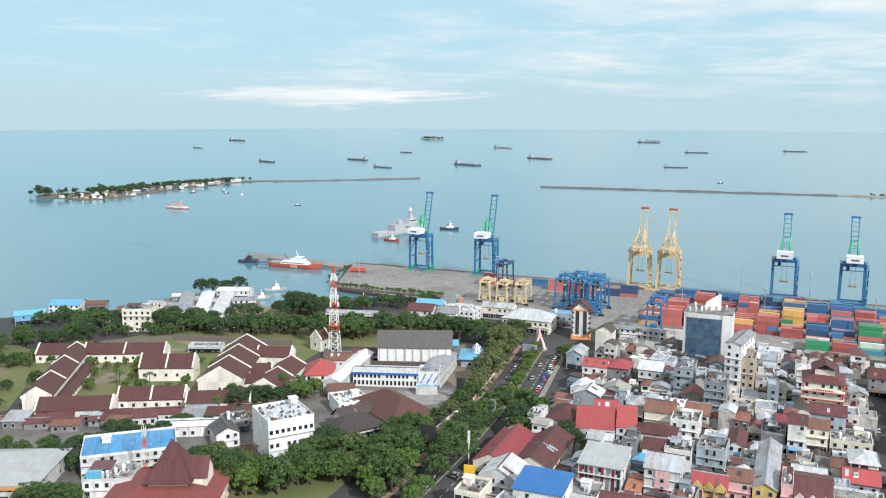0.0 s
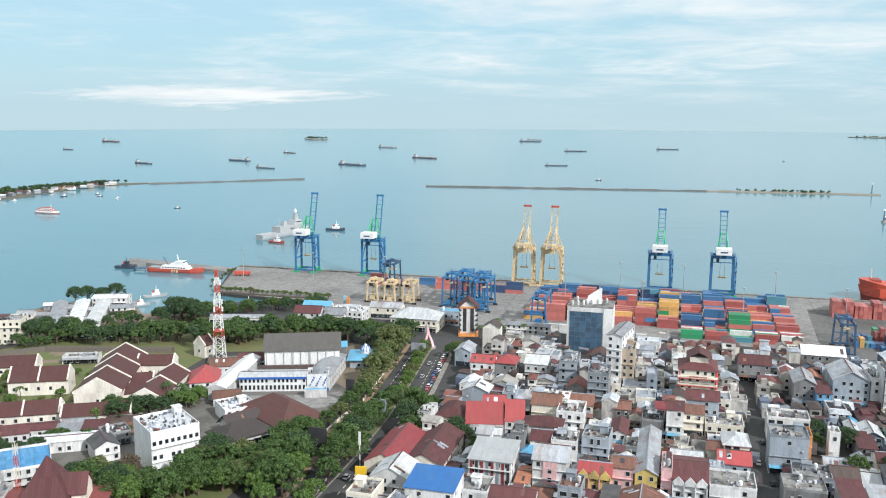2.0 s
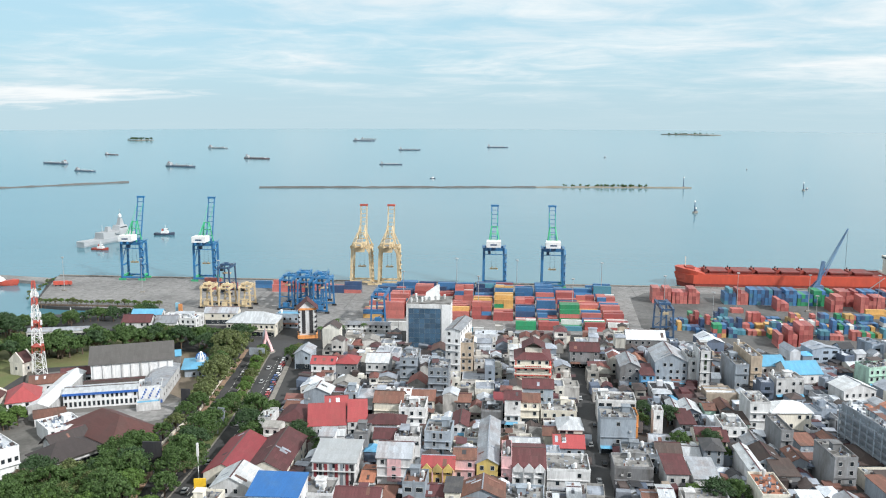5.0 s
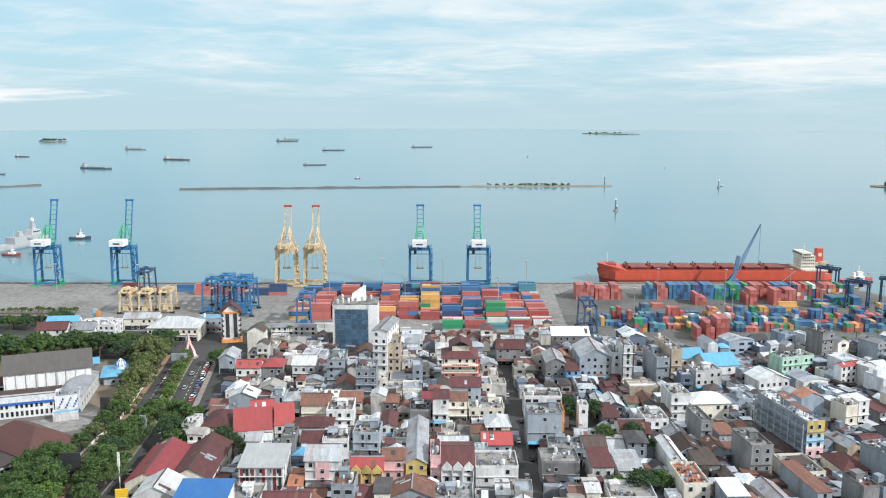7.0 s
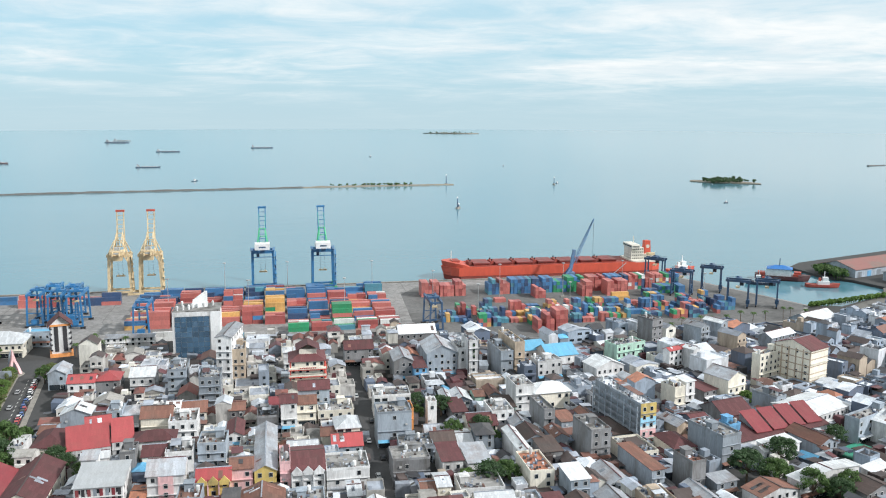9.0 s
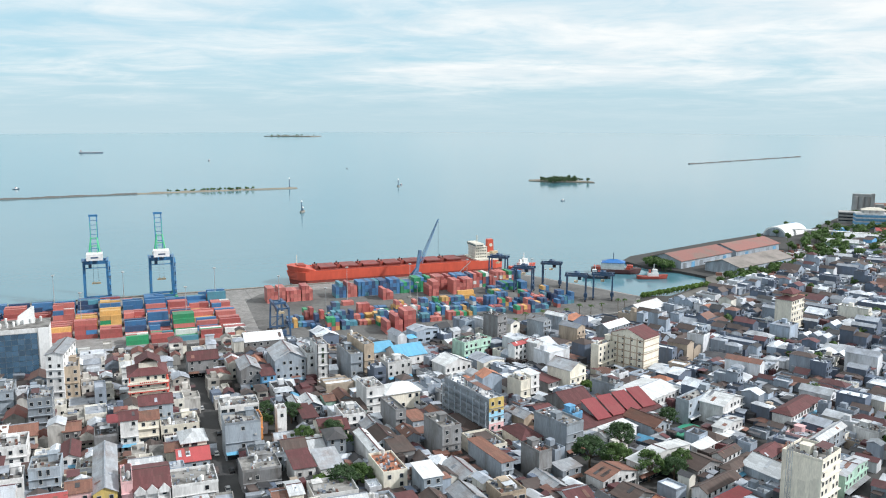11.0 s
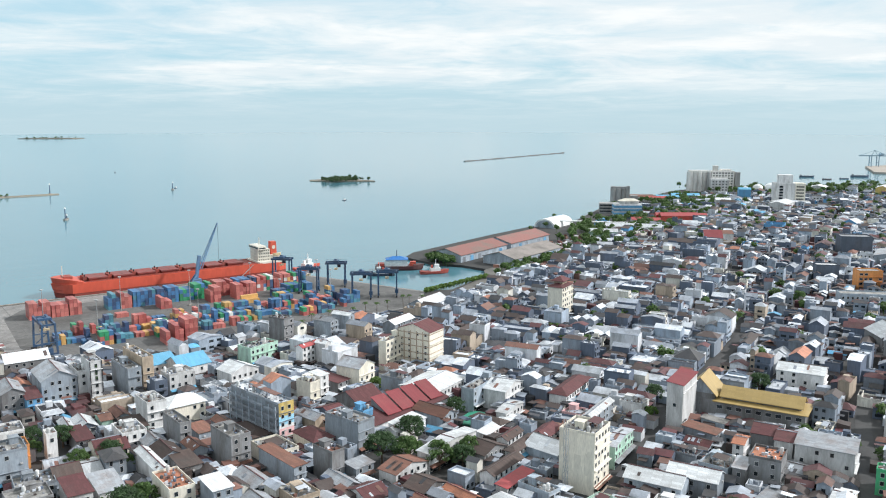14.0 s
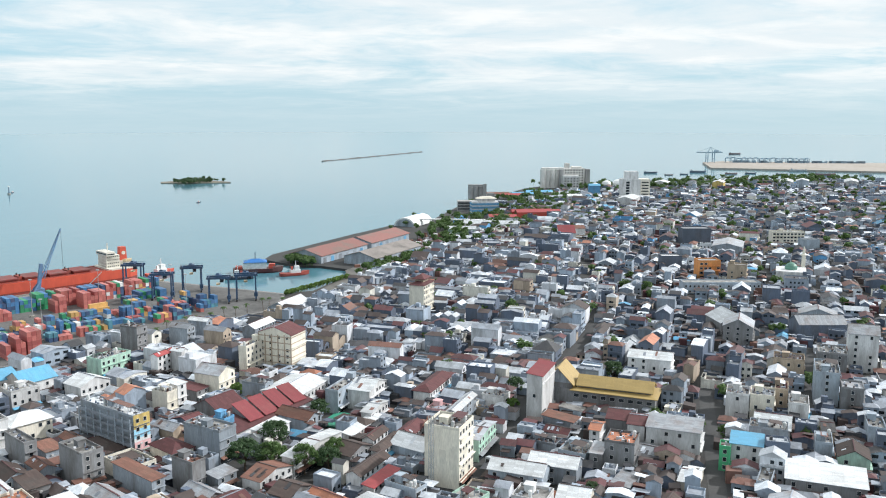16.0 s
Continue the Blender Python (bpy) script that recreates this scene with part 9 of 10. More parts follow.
for k in range(16):
    plant(180 + k * 10 + trng.uniform(-2, 2), 470 + (k * 1.2 if k > 5 else 0) + trng.uniform(-1.5, 1.5), scale=0.8, palmy=True)
for x, y, k, s in ((162, 268, 1, 1.0), (170, 262, 0, 1.0), (176, 250, 4, 1.0), (184, 246, 1, 1.0), (168, 252, 2, 0.9), (190, 250, 0, 0.9), (214, 292, 1, 0.8), (208, 290, 0, 0.7), (181, 277, 1, 0.9), (188, 282, 0, 0.8), (150, 262, 2, 0.6), (205, 344, 2, 0.8), (57, 362, 1, 0.8), (55, 350, 0, 0.8), (67, 354, 1, 0.95), (71, 345, 0, 0.8), (66, 325, 0, 0.7), (78, 326, 1, 0.75), (77, 281, 0, 0.9), (70, 279, 1, 0.95), (63, 281, 2, 0.75), (83, 284, 0, 0.7), (74, 310, 2, 0.6), (82, 318, 0, 0.6), (-78, 318, 1, 0.7), (-72, 314, 0, 0.6), (-40, 352, 2, 0.6), (255, 176, 2, 0.7), (262, 180, 0, 0.7), (236, 165, 1, 0.6), (345, 202, 0, 0.7), (350, 235, 1, 0.8), (300, 255, 1, 0.7), (246, 248, 0, 0.6), (282, 241, 2, 0.6), (318, 158, 0, 0.7)):
    plant(x, y, k, s)


# pale bushy trees in the fort's court and along its wings
for x, y in ((-327, 322), (-322, 326), (-333, 326), (-316, 327), (-310, 332), (-304, 336), (-300, 340), (-309, 300), (-304, 296), (-312, 304), (-318, 313), (-290, 312), (-284, 308), (-280, 304), (-288, 300), (-270, 306), (-264, 310), (-268, 322), (-296, 316), (-298, 330), (-272, 345), (-284, 352), (-330, 340), (-275, 268), (-262, 264)):
    plant(x + trng.uniform(-1.5, 1.5), y + trng.uniform(-1.5, 1.5), trng.choice((2, 3, 2)), trng.uniform(0.42, 0.6))
# shrubs and small trees round the shore field and the compounds
grove(-470, 300, -400, 330, 16, 10, (0, 1, 2), 0.75, True)
grove(-420, 330, -372, 300, 16, 7, (2, 0, 5), 0.5, True)
grove(-410, 255, -352, 345, 34, 11, (2, 0, 1), 0.42, True)
grove(-350, 240, -320, 262, 12, 6, (0, 1), 0.4, True)
grove(-384, 372, -330, 392, 12, 5, (0, 2), 0.6, True)
grove(-240, 272, -205, 290, 8, 4, (0, 2), 0.5, True)
grove(-246, 226, -236, 256, 6, 4, (0, 1), 0.8)
grove(-275, 222, -250, 244, 8, 5, (0, 1, 5), 0.7)
grove(-246, 200, -214, 206, 9, 4, (0, 1, 2), 0.75)
grove(-152, 428, -146, 452, 6, 2.5, (3, 0, 3), 0.9)
grove(-285, 493, -222, 522, 26, 5, (0, 1, 5), 0.75, True)             # behind the inlet
grove(-232, 456, -150, 470, 16, 5, (0, 1, 2), 0.8, True)
for x, y in ((-318, 336), (-312, 340), (-306, 344), (-324, 308), (-316, 300), (-292, 306), (-276, 300), (-272, 312), (-258, 306), (-290, 342), (-278, 338), (-300, 324)):
    plant(x + trng.uniform(-1.5, 1.5), y + trng.uniform(-1.5, 1.5), trng.choice((2, 3)), trng.uniform(0.4, 0.55))


def massed_trees():
    """Rows of roadside trees beside the fort, joined where crowns run together."""
    v, f, m = [], [], []
    base = 0
    for x, y, k, s, a in MASSED:
        if blocked(x, y, 0.3):
            continue
        for ob in KINDS[k].children_recursive:
            me = ob.data
            co = np.empty(len(me.vertices) * 3)
            me.vertices.foreach_get("co", co)
            co = co.reshape(-1, 3) * s
            ca, sa = math.cos(a), math.sin(a)
            v.append(np.stack((co[:, 0] * ca - co[:, 1] * sa + x, co[:, 0] * sa + co[:, 1] * ca + y, co[:, 2]), 1))
            mi = 0 if ob.name.startswith("trunk") else k - 6
            f.extend(tuple(i + base for i in p.vertices) for p in me.polygons)
            m.extend([mi] * len(me.polygons))
            base += len(me.vertices)
    me = bpy.data.meshes.new("roadside_trees")
    me.from_pydata(np.concatenate(v).tolist(), [], f)
    for mat in (BARK, LEAF["green"], LEAF["deep"]):
        me.materials.append(mat)
    me.polygons.foreach_set("material_index", m)
    tagged(new("roadside_trees", me), "dense dark green trees in rows beside the fort road", "trees", kind="stuff")


massed_trees()


def far_green():
    """Far trees joined by district: clumped crowns on the islands, the east shore and in the town."""
    rng = random.Random(31)
    spots = [("wooded_island", [(785 + rng.uniform(-38, 42), 1435 + rng.uniform(-36, 34), rng.uniform(5, 9), -1) for _ in range(80)]),
             ("wooded_spit", [(-985 + 50 * u + rng.gauss(-12, 16) * (1 - 0.6 * u), 985 + 315 * u + rng.uniform(-12, 12), rng.uniform(6, 13) * (1.05 - 0.5 * u), -1.2) for u in [rng.random() for _ in range(150)]] + [(-1034 + rng.gauss(0, 10), 950 + rng.gauss(0, 8), rng.uniform(9, 15), -1.2) for _ in range(14)] + [(rng.uniform(-1000, -935), rng.uniform(935, 985), rng.uniform(4, 8), -1.2) for _ in range(16)]),
             ("breakwater_bushes", [(150 + rng.gauss(0, 42), 1461 + rng.uniform(-3, 3), 2.6 + rng.uniform(-1.2, 2.2), -0.6) for _ in range(40)]),
             ("wooded_islet", [(-1390 + rng.uniform(-40, 40), 3190 + rng.uniform(-25, 25), rng.uniform(6, 11), -0.5) for _ in range(34)]),
             ("wooded_islet", [(830 + rng.uniform(-110, 110), 4160 + rng.uniform(-25, 25), rng.uniform(4, 9), 0) for _ in range(26)]),
             ("shore_trees", [(rng.uniform(600, 1080), 0, rng.uniform(6, 11), None) for _ in range(300)]),
             ("town_trees", [(rng.uniform(300, 1500), rng.uniform(120, 700), rng.uniform(6, 10), None) for _ in range(420)]),
             ("headland_trees", [(rng.uniform(1150, 1700), 0, rng.uniform(7, 13), None) for _ in range(330)]),
             ("port_hedge", [(350 + 72 * u, 514 + 18 * u + rng.uniform(-1.5, 1.5), 3.4, 0) for u in [k / 60 for k in range(60)]]),
             ("waste_trees", [(440 + 180 * u + rng.gauss(0, 6), 530 + 86 * u + rng.gauss(0, 9), 7, 0) for u in [rng.random() for _ in range(60)]]),
             ("basin_trees", [(432 + rng.uniform(-7, 7), 606 + rng.uniform(-12, 16), 8, 0) for _ in range(24)])]
    for name, pts in spots:
        bm = bmesh.new()
        for x, y, h, z in pts:
            if name == "shore_trees":
                y = 0.46 * x + 340 + rng.gauss(0, 34)
            if name == "headland_trees":
                y = 900 - (x - 1150) * 0.45 + rng.gauss(-30, 42)
            if z is None:
                z = 0
            if name == "town_trees" and (blocked(x, y, 3) or not inside_town(x, y)):
                continue
            r = h * rng.uniform(0.32, 0.5)
            limb(bm, (x, y, z - 0.5), (x, y, z + h * 0.5), 0.3, 0.15, 4)
            for k in range(4):
                leaves(bm, (x + rng.uniform(-r, r) * 0.7, y + rng.uniform(-r, r) * 0.7, z + h * rng.uniform(0.5, 0.8)), r * 0.7, 34 if h < 12 else 26, 0.9 + h * 0.03, rng)
        solid(name, bm, LEAF["bright" if name == "port_hedge" else "deep" if "islet" in name or "spit" in name or "island" in name else "green"], label="dense green trees seen far off", category="trees", kind="stuff")


def inside_town(x, y):
    return x * 0.25 < y < 0.5 * x + 260


far_green()
for src in KINDS + PALMS:
    for o in (*src.children_recursive, src):
        bpy.data.objects.remove(o)


# ---------------------------------------------------------------- filler houses of the old town
def heading(x):
    """The old town's rows turn gently from the avenue's grid to the shore's."""
    k = min(1.0, max(0.0, (x - 60) / 170))
    return 24 * k * k * (3 - 2 * k)


def inside(x, y, outline):
    hit = False
    for (x0, y0), (x1, y1) in zip(outline, outline[1:] + outline[:1]):
        if (y0 > y) != (y1 > y) and x < x0 + (y - y0) * (x1 - x0) / (y1 - y0):
            hit = not hit
    return hit


def near_line(x, y, a, c, r):
    dx, dy = c[0] - a[0], c[1] - a[1]
    t = min(1, max(0, ((x - a[0]) * dx + (y - a[1]) * dy) / (dx * dx + dy * dy)))
    return math.hypot(x - a[0] - t * dx, y - a[1] - t * dy) < r


STREETS = [((34.5, 150), (34.5, 470), 5.0), ((200, 94), (400, 214), 4.5), ((200, 196), (440, 308), 4.5), ((365, 145), (470, 186), 4.0)]
GREEN = [(162, 268, 14), (176, 250, 15), (150, 262, 9), (200, 262, 9), (57, 358, 9), (68, 349, 9), (68, 281, 8), (78, 282, 7), (66, 325, 5), (470, 470, 16), (700, 560, 30), (560, 420, 12), (350, 235, 6), (300, 330, 8)]
TOWN = [(-98, 150), (-98, 470), (-60, 492), (68, 492), (98, 470), (170, 456), (262, 468), (318, 460), (385, 494), (462, 528), (525, 556), (585, 578), (640, 610), (760, 690), (900, 780), (1100, 850), (1300, 830), (1500, 760), (1640, 560), (1900, 100), (600, -200), (200, 60)]
WALL_MIX = ["white"] * 9 + ["grey"] * 9 + ["slate"] * 3 + ["cement"] * 3 + ["pale"] * 7 + ["cream"] * 3 + ["tan", "mint", "pink"]
ROOF_MIX = ["grey"] * 7 + ["white"] * 7 + ["rust"] * 3 + ["sheet"] * 4 + ["brown"] * 9 + ["rust"] * 4 + ["maroon"] * 7 + ["dark"] * 6 + ["red", "orange"]

OLD_WALLS = ["white"] * 14 + ["grey"] * 5 + ["pale"] * 4 + ["cream"] * 5 + ["tan", "pink", "cement"]
OLD_ROOFS = ["white"] * 8 + ["sheet"] * 6 + ["grey"] * 3 + ["rust"] * 6 + ["maroon"] * 5 + ["brown"] * 4 + ["red", "orange", "crimson", "dark"]


def rows(rng):
    """Places for houses, row by row along the curve of the town's streets."""
    px, py, s = -120.0, 470.0, 0.0
    base = []
    while s < 2100:
        base.append((px, py, heading(px)))
        a = radians(heading(px))
        px, py, s = px + math.cos(a), py + math.sin(a), s + 1
    v, band = 60.0, 0
    while v > -620:
        depth = rng.uniform(13, 19)
        s = rng.uniform(0, 8)
        while s < 2080:
            bx, by, hd = base[int(s)]
            turned = bx > 60
            w = rng.choice((4.8, 5.4, 6, 6.5, 7, 8, 9, 11, 14) if turned else (4.5, 5, 6, 7, 8, 9, 11, 14)) * rng.uniform(0.9, 1.15)
            a = radians(hd)
            d = depth * rng.uniform(0.6, 1.05) if turned else min(13, depth) * rng.uniform(0.7, 1.0)
            jit = rng.uniform(-1.2, 1.2) + 9 * noise.noise(Vector((s / 85, v / 70, 0.3))) * min(1, s / 400)
            turn = 7 * noise.noise(Vector((s / 160, v / 120, 5.1))) * min(1, s / 400)
            qx, qy = bx + math.sin(a) * -(v + jit), by + math.cos(a) * (v + jit)
            if qy < 0.72 * qx and rng.random() < 0.8:
                w, d = max(w, min(15, d)), min(d, max(4.5, w * 0.9))
            yield qx, qy, w, d, hd + turn + rng.gauss(0, 1.2)
            s += w + (0.15 if rng.random() < 0.8 else rng.uniform(0.8, 4))
        band += 1
        v -= (depth if base[0] else 0) + (4.6 if band % 2 else 0.5)


def far_house(acc, x, y, w, d, h, rot, wall, roof, style, rise, rng):
    """Adds one plain distant house to a district: walls, roof with eaves, and window strips."""
    ca, sa = math.cos(radians(rot)), math.sin(radians(rot))

    def put(pts, faces, mat):
        k = len(acc[0])
        acc[0].extend((x + px * ca - py * sa, y + px * sa + py * ca, pz) for px, py, pz in pts)
        acc[1].extend(tuple(i + k for i in f) for f in faces)
        acc[2].extend([mat] * len(faces))

    cube = ((4, 5, 6, 7), (0, 1, 5, 4), (1, 2, 6, 5), (2, 3, 7, 6), (3, 0, 4, 7))

    def block(x0, x1, y0, y1, z0, z1, mat):
        put([(x0, y0, z0), (x1, y0, z0), (x1, y1, z0), (x0, y1, z0), (x0, y0, z1), (x1, y0, z1), (x1, y1, z1), (x0, y1, z1)], cube, mat)

    block(0, w, 0, d, 0, h, wall)
    o = 0.4
    if style == "gx":
        put([(0, 0, h), (0, d, h), (0, d / 2, h + rise), (w, 0, h), (w, d, h), (w, d / 2, h + rise)], ((0, 2, 1), (3, 4, 5)), wall)
        put([(-o, -o, h - 0.1), (w + o, -o, h - 0.1), (w + o, d / 2, h + rise + 0.1), (-o, d / 2, h + rise + 0.1), (-o, d + o, h - 0.1), (w + o, d + o, h - 0.1)], ((0, 1, 2, 3), (3, 2, 5, 4)), roof)
    elif style == "gy":
        put([(0, 0, h), (w, 0, h), (w / 2, 0, h + rise), (0, d, h), (w, d, h), (w / 2, d, h + rise)], ((0, 1, 2), (3, 5, 4)), wall)
        put([(-o, -o, h - 0.1), (w / 2, -o, h + rise + 0.1), (w / 2, d + o, h + rise + 0.1), (-o, d + o, h - 0.1), (w + o, -o, h - 0.1), (w + o, d + o, h - 0.1)], ((0, 1, 2, 3), (1, 4, 5, 2)), roof)
    elif style == "hip":
        m = min(w, d) / 2 - 0.1
        r = [(m, d / 2), (w - m, d / 2)] if w > d else [(w / 2, m), (w / 2, d - m)]
        e = [(-o, -o, h), (w + o, -o, h), (w + o, d + o, h), (-o, d + o, h), (*r[0], h + rise), (*r[1], h + rise)]
        put(e, ((0, 1, 5, 4), (1, 2, 5), (2, 3, 4, 5), (3, 0, 4)) if w > d else ((0, 1, 4), (1, 2, 5, 4), (2, 3, 5), (3, 0, 4, 5)), roof)
    else:
        block(0.2, w - 0.2, 0.2, d - 0.2, h - 0.5, h + 0.02, roof)
        for a in ((0, w, 0, 0.2), (0, w, d - 0.2, d), (0, 0.2, 0.2, d - 0.2), (w - 0.2, w, 0.2, d - 0.2)):
            block(*a, h - 0.1, h + 0.8, wall)
        if rng.random() < 0.22:
            rx = rng.uniform(0.3, max(0.4, w - 3))
            block(rx, rx + 2.6, d * 0.55, d * 0.55 + 2.6, h, h + 2.4, wall)
        for _ in range(rng.randrange(0, 4)):
            rx, ry, rs = rng.uniform(0.4, w - 1.6), rng.uniform(0.4, d - 1.6), rng.uniform(0.7, 1.2)
            block(rx, rx + rs, ry, ry + rs, h, h + rs * 1.2, rng.choice((1, 2, 8, 9, 13)))
    blank = rng.random() < 0.5
    for f in range(0 if blank else max(1, round(h / 3.3))):
        zz = f * 3.3 + 1.0
        if zz + 1.4 > h:
            break
        west = y < 0.72 * x
        run = d if west else w
        wide = (0.65, 0.65, 1.1, 1.4)[int(x * 7 + y * 3) % 4]
        cols = max(1, int(run / (wide * 2 + 1.3)))
        for c in range(cols):
            if rng.random() < 0.85:
                u = (c + 0.5) * run / cols
                if west:
                    block(-0.06, 0.05, u - wide, u + wide, zz, zz + 1.35, 0)
                else:
                    block(u - wide, u + wide, -0.06, 0.05, zz, zz + 1.35, 0)
        if f and rng.random() < 0.5:
            # balcony slab and front along the storey
            if west:
                block(-0.9, -0.02, 0.2, d - 0.2, zz - 1.1, zz - 0.2, wall)
            else:
                block(0.2, w - 0.2, -0.9, -0.02, zz - 1.1, zz - 0.2, wall)


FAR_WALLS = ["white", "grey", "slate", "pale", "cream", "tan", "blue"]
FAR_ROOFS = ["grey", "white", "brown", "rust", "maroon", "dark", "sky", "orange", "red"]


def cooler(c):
    """Shifts a far district's colour a little bluer, standing in for haze and skylight."""
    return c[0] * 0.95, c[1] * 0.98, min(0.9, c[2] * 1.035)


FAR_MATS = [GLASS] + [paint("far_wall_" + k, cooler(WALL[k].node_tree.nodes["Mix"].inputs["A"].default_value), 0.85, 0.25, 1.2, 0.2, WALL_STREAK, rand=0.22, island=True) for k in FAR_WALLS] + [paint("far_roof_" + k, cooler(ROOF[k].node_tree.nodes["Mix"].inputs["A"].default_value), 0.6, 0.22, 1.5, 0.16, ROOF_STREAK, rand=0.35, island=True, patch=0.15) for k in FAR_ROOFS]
# the old town's own weathered plaster, bare concrete and red-brown tiles
FAR_MATS += [paint("old_" + k, c, 0.85, 0.35, 1.2, 0.2, WALL_STREAK, rand=0.22, island=True, dirt=(0.13, 0.12, 0.11)) for k, c in (("plaster", (0.62, 0.605, 0.58)), ("concrete", (0.33, 0.32, 0.30)), ("tile", (0.19, 0.07, 0.058)))]


def fill_town():
    rng = random.Random(21)
    near, far = [], []
    for x, y, w, d, rot in rows(rng):
        a = radians(rot)
        cx, cy = x + w / 2 * math.cos(a) - d / 2 * math.sin(a), y + w / 2 * math.sin(a) + d / 2 * math.cos(a)
        dist = math.hypot(cx, cy)
        if dist < 235 or not inside(cx, cy, TOWN):
            continue
        r = min(w, d) * 0.42
        if any(near_line(cx, cy, p, q, m + r * 0.6) for p, q, m in STREETS) or any((cx - gx) ** 2 + (cy - gy) ** 2 < gr * gr for gx, gy, gr in GREEN):
            continue
        if blocked(cx, cy, r):
            continue
        (near if math.atan2(cy, cx) > 0.25 else far).append((x, y, w, d, rot))
    marked = {k: list(v) for k, v in FOOT.items()}

    def low(x, y, w, d, rot, h):
        """Keep a house low where a taller neighbour stands close behind it, as backyard sheds are."""
        a = radians(rot)
        cx, cy = x + w / 2 * math.cos(a) - d / 2 * math.sin(a), y + w / 2 * math.sin(a) + d / 2 * math.cos(a)
        r = math.hypot(cx, cy)
        if r > 520:
            return h
        for k in range(2, 9):
            e = 2.0 * k
            px, py = cx * (1 + e / r), cy * (1 + e / r)
            i, j = int(px // 32), int(py // 32)
            if any((px - p) ** 2 + (py - q) ** 2 < s * s for di in (-1, 0, 1) for dj in (-1, 0, 1) for p, q, s in marked.get((i + di, j + dj), ())):
                return min(h, max(2.6, 2.2 + (e - min(w, d) * 0.4) * 133 / r))
        return h

    near.sort(key=lambda q: math.hypot(q[0], q[1]))
    near, far = near[:150], far + near[150:]
    for q in near + far:
        claim(*q)
    # small houses squeezed into what is left over
    for _ in range(16000):
        r, a = 240 + 1300 * rng.random() ** 1.5, rng.uniform(0.2, 1.95)
        x, y = r * math.cos(a), r * math.sin(a)
        w, d = rng.uniform(3.5, 6.5), rng.uniform(4.5, 9)
        rot = heading(x) + rng.gauss(0, 3)
        ca, sa = math.cos(radians(rot)), math.sin(radians(rot))
        cx, cy = x + w / 2 * ca - d / 2 * sa, y + w / 2 * sa + d / 2 * ca
        if not inside(cx, cy, TOWN) or blocked(cx, cy, min(w, d) * 0.36):
            continue
        if any(near_line(cx, cy, p, q, m + 1) for p, q, m in STREETS) or any((cx - gx) ** 2 + (cy - gy) ** 2 < gr * gr for gx, gy, gr in GREEN):
            continue
        claim(x, y, w, d, rot)
        far.append((x, y, w, d, rot))
    for x, y, w, d, rot in near:
        h = rng.choice((3.6, 4.2, 5.0, 5.8, 6.2, 6.6, 6.8, 9.0) if x > 60 else (3.6, 4.2, 6.2, 6.6, 6.8, 7.2, 9.4, 10.0, 11.0)) * rng.uniform(0.92, 1.08)
        h = low(x, y, w, d, rot, h)
        style = rng.choice(("gx", "gy", "gy", "gy", "flat", "flat", "shed", "hip") if x > 60 else ("gx", "gx", "gy", "flat", "flat", "shed", "hip"))
        wall = rng.choice(WALL_MIX if x > 60 else OLD_WALLS)
        roof = "slab" if style == "flat" and rng.random() < 0.75 else rng.choice(ROOF_MIX if x > 60 else OLD_ROOFS)
        if style == "flat" and w < 5:
            style = "shed"
        house(x, y, w, d, h, wall, roof, style, rot, win=rng.choice(((0, 2.6), (1, 3.0), (1, 2.7), (2, 2.4), (3, 3.9), (3, 4.2))), sides="" if rng.random() < 0.3 else "w" if y < 0.72 * x else "s", rng=rng, keep=False)
    districts = {}
    old = random.Random(3)
    for x, y, w, d, rot in far:
        key = int((math.atan2(y, x) * 5)) * 10 + int(math.hypot(x, y) / 320)
        acc = districts.setdefault(key, ([], [], []))
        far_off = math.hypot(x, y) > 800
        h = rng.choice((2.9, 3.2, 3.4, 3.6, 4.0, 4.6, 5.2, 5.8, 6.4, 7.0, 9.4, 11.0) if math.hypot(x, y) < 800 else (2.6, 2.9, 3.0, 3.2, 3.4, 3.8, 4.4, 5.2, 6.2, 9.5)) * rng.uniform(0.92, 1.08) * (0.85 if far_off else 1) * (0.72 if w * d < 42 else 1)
        h = low(x, y, w, d, rot, h)
        style = rng.choice(("gx", "gy", "gy", "gy", "flat", "flat", "flat", "hip") if y > 0.72 * x else ("gx", "gx", "gx", "gx", "gy", "hip", "flat", "flat"))
        # beyond 800 m fewer slate and more pale walls stand in for haze
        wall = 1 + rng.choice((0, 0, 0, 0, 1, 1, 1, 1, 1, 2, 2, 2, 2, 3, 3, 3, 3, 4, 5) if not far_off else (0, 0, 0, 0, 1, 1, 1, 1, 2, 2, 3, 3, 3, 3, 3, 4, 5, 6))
        roof = 8 + (rng.choice((0, 0, 1, 1, 5)) if style == "flat" else rng.choice((0,) * 9 + (1,) * 13 + (2,) * 8 + (3,) * 3 + (4,) * 7 + (5,) * 6 + (6, 7)))
        if x > 230 and rng.random() < (0.5 if y < 0.6 * x else 0.34):
            wall = 1 + rng.choice((1, 2, 2, 2, 3))
        if far_off:
            # farther streets: broader, lower-pitched roofs among flat ones
            k = rng.choice((0.8, 1.0, 1.0, 1.25, 1.6))
            w, d, rot = w * k, d * k, rot + rng.choice((0, 0, 0, 90, 14, -14))
        # long plots are built in stages, each with its own height and roof
        a = radians(rot)
        along = d if d > w else w
        cuts = [0.0]
        while along - cuts[-1] > 9 and rng.random() < 0.7:
            cuts.append(cuts[-1] + rng.uniform(4.5, 8.5))
        cuts.append(along)
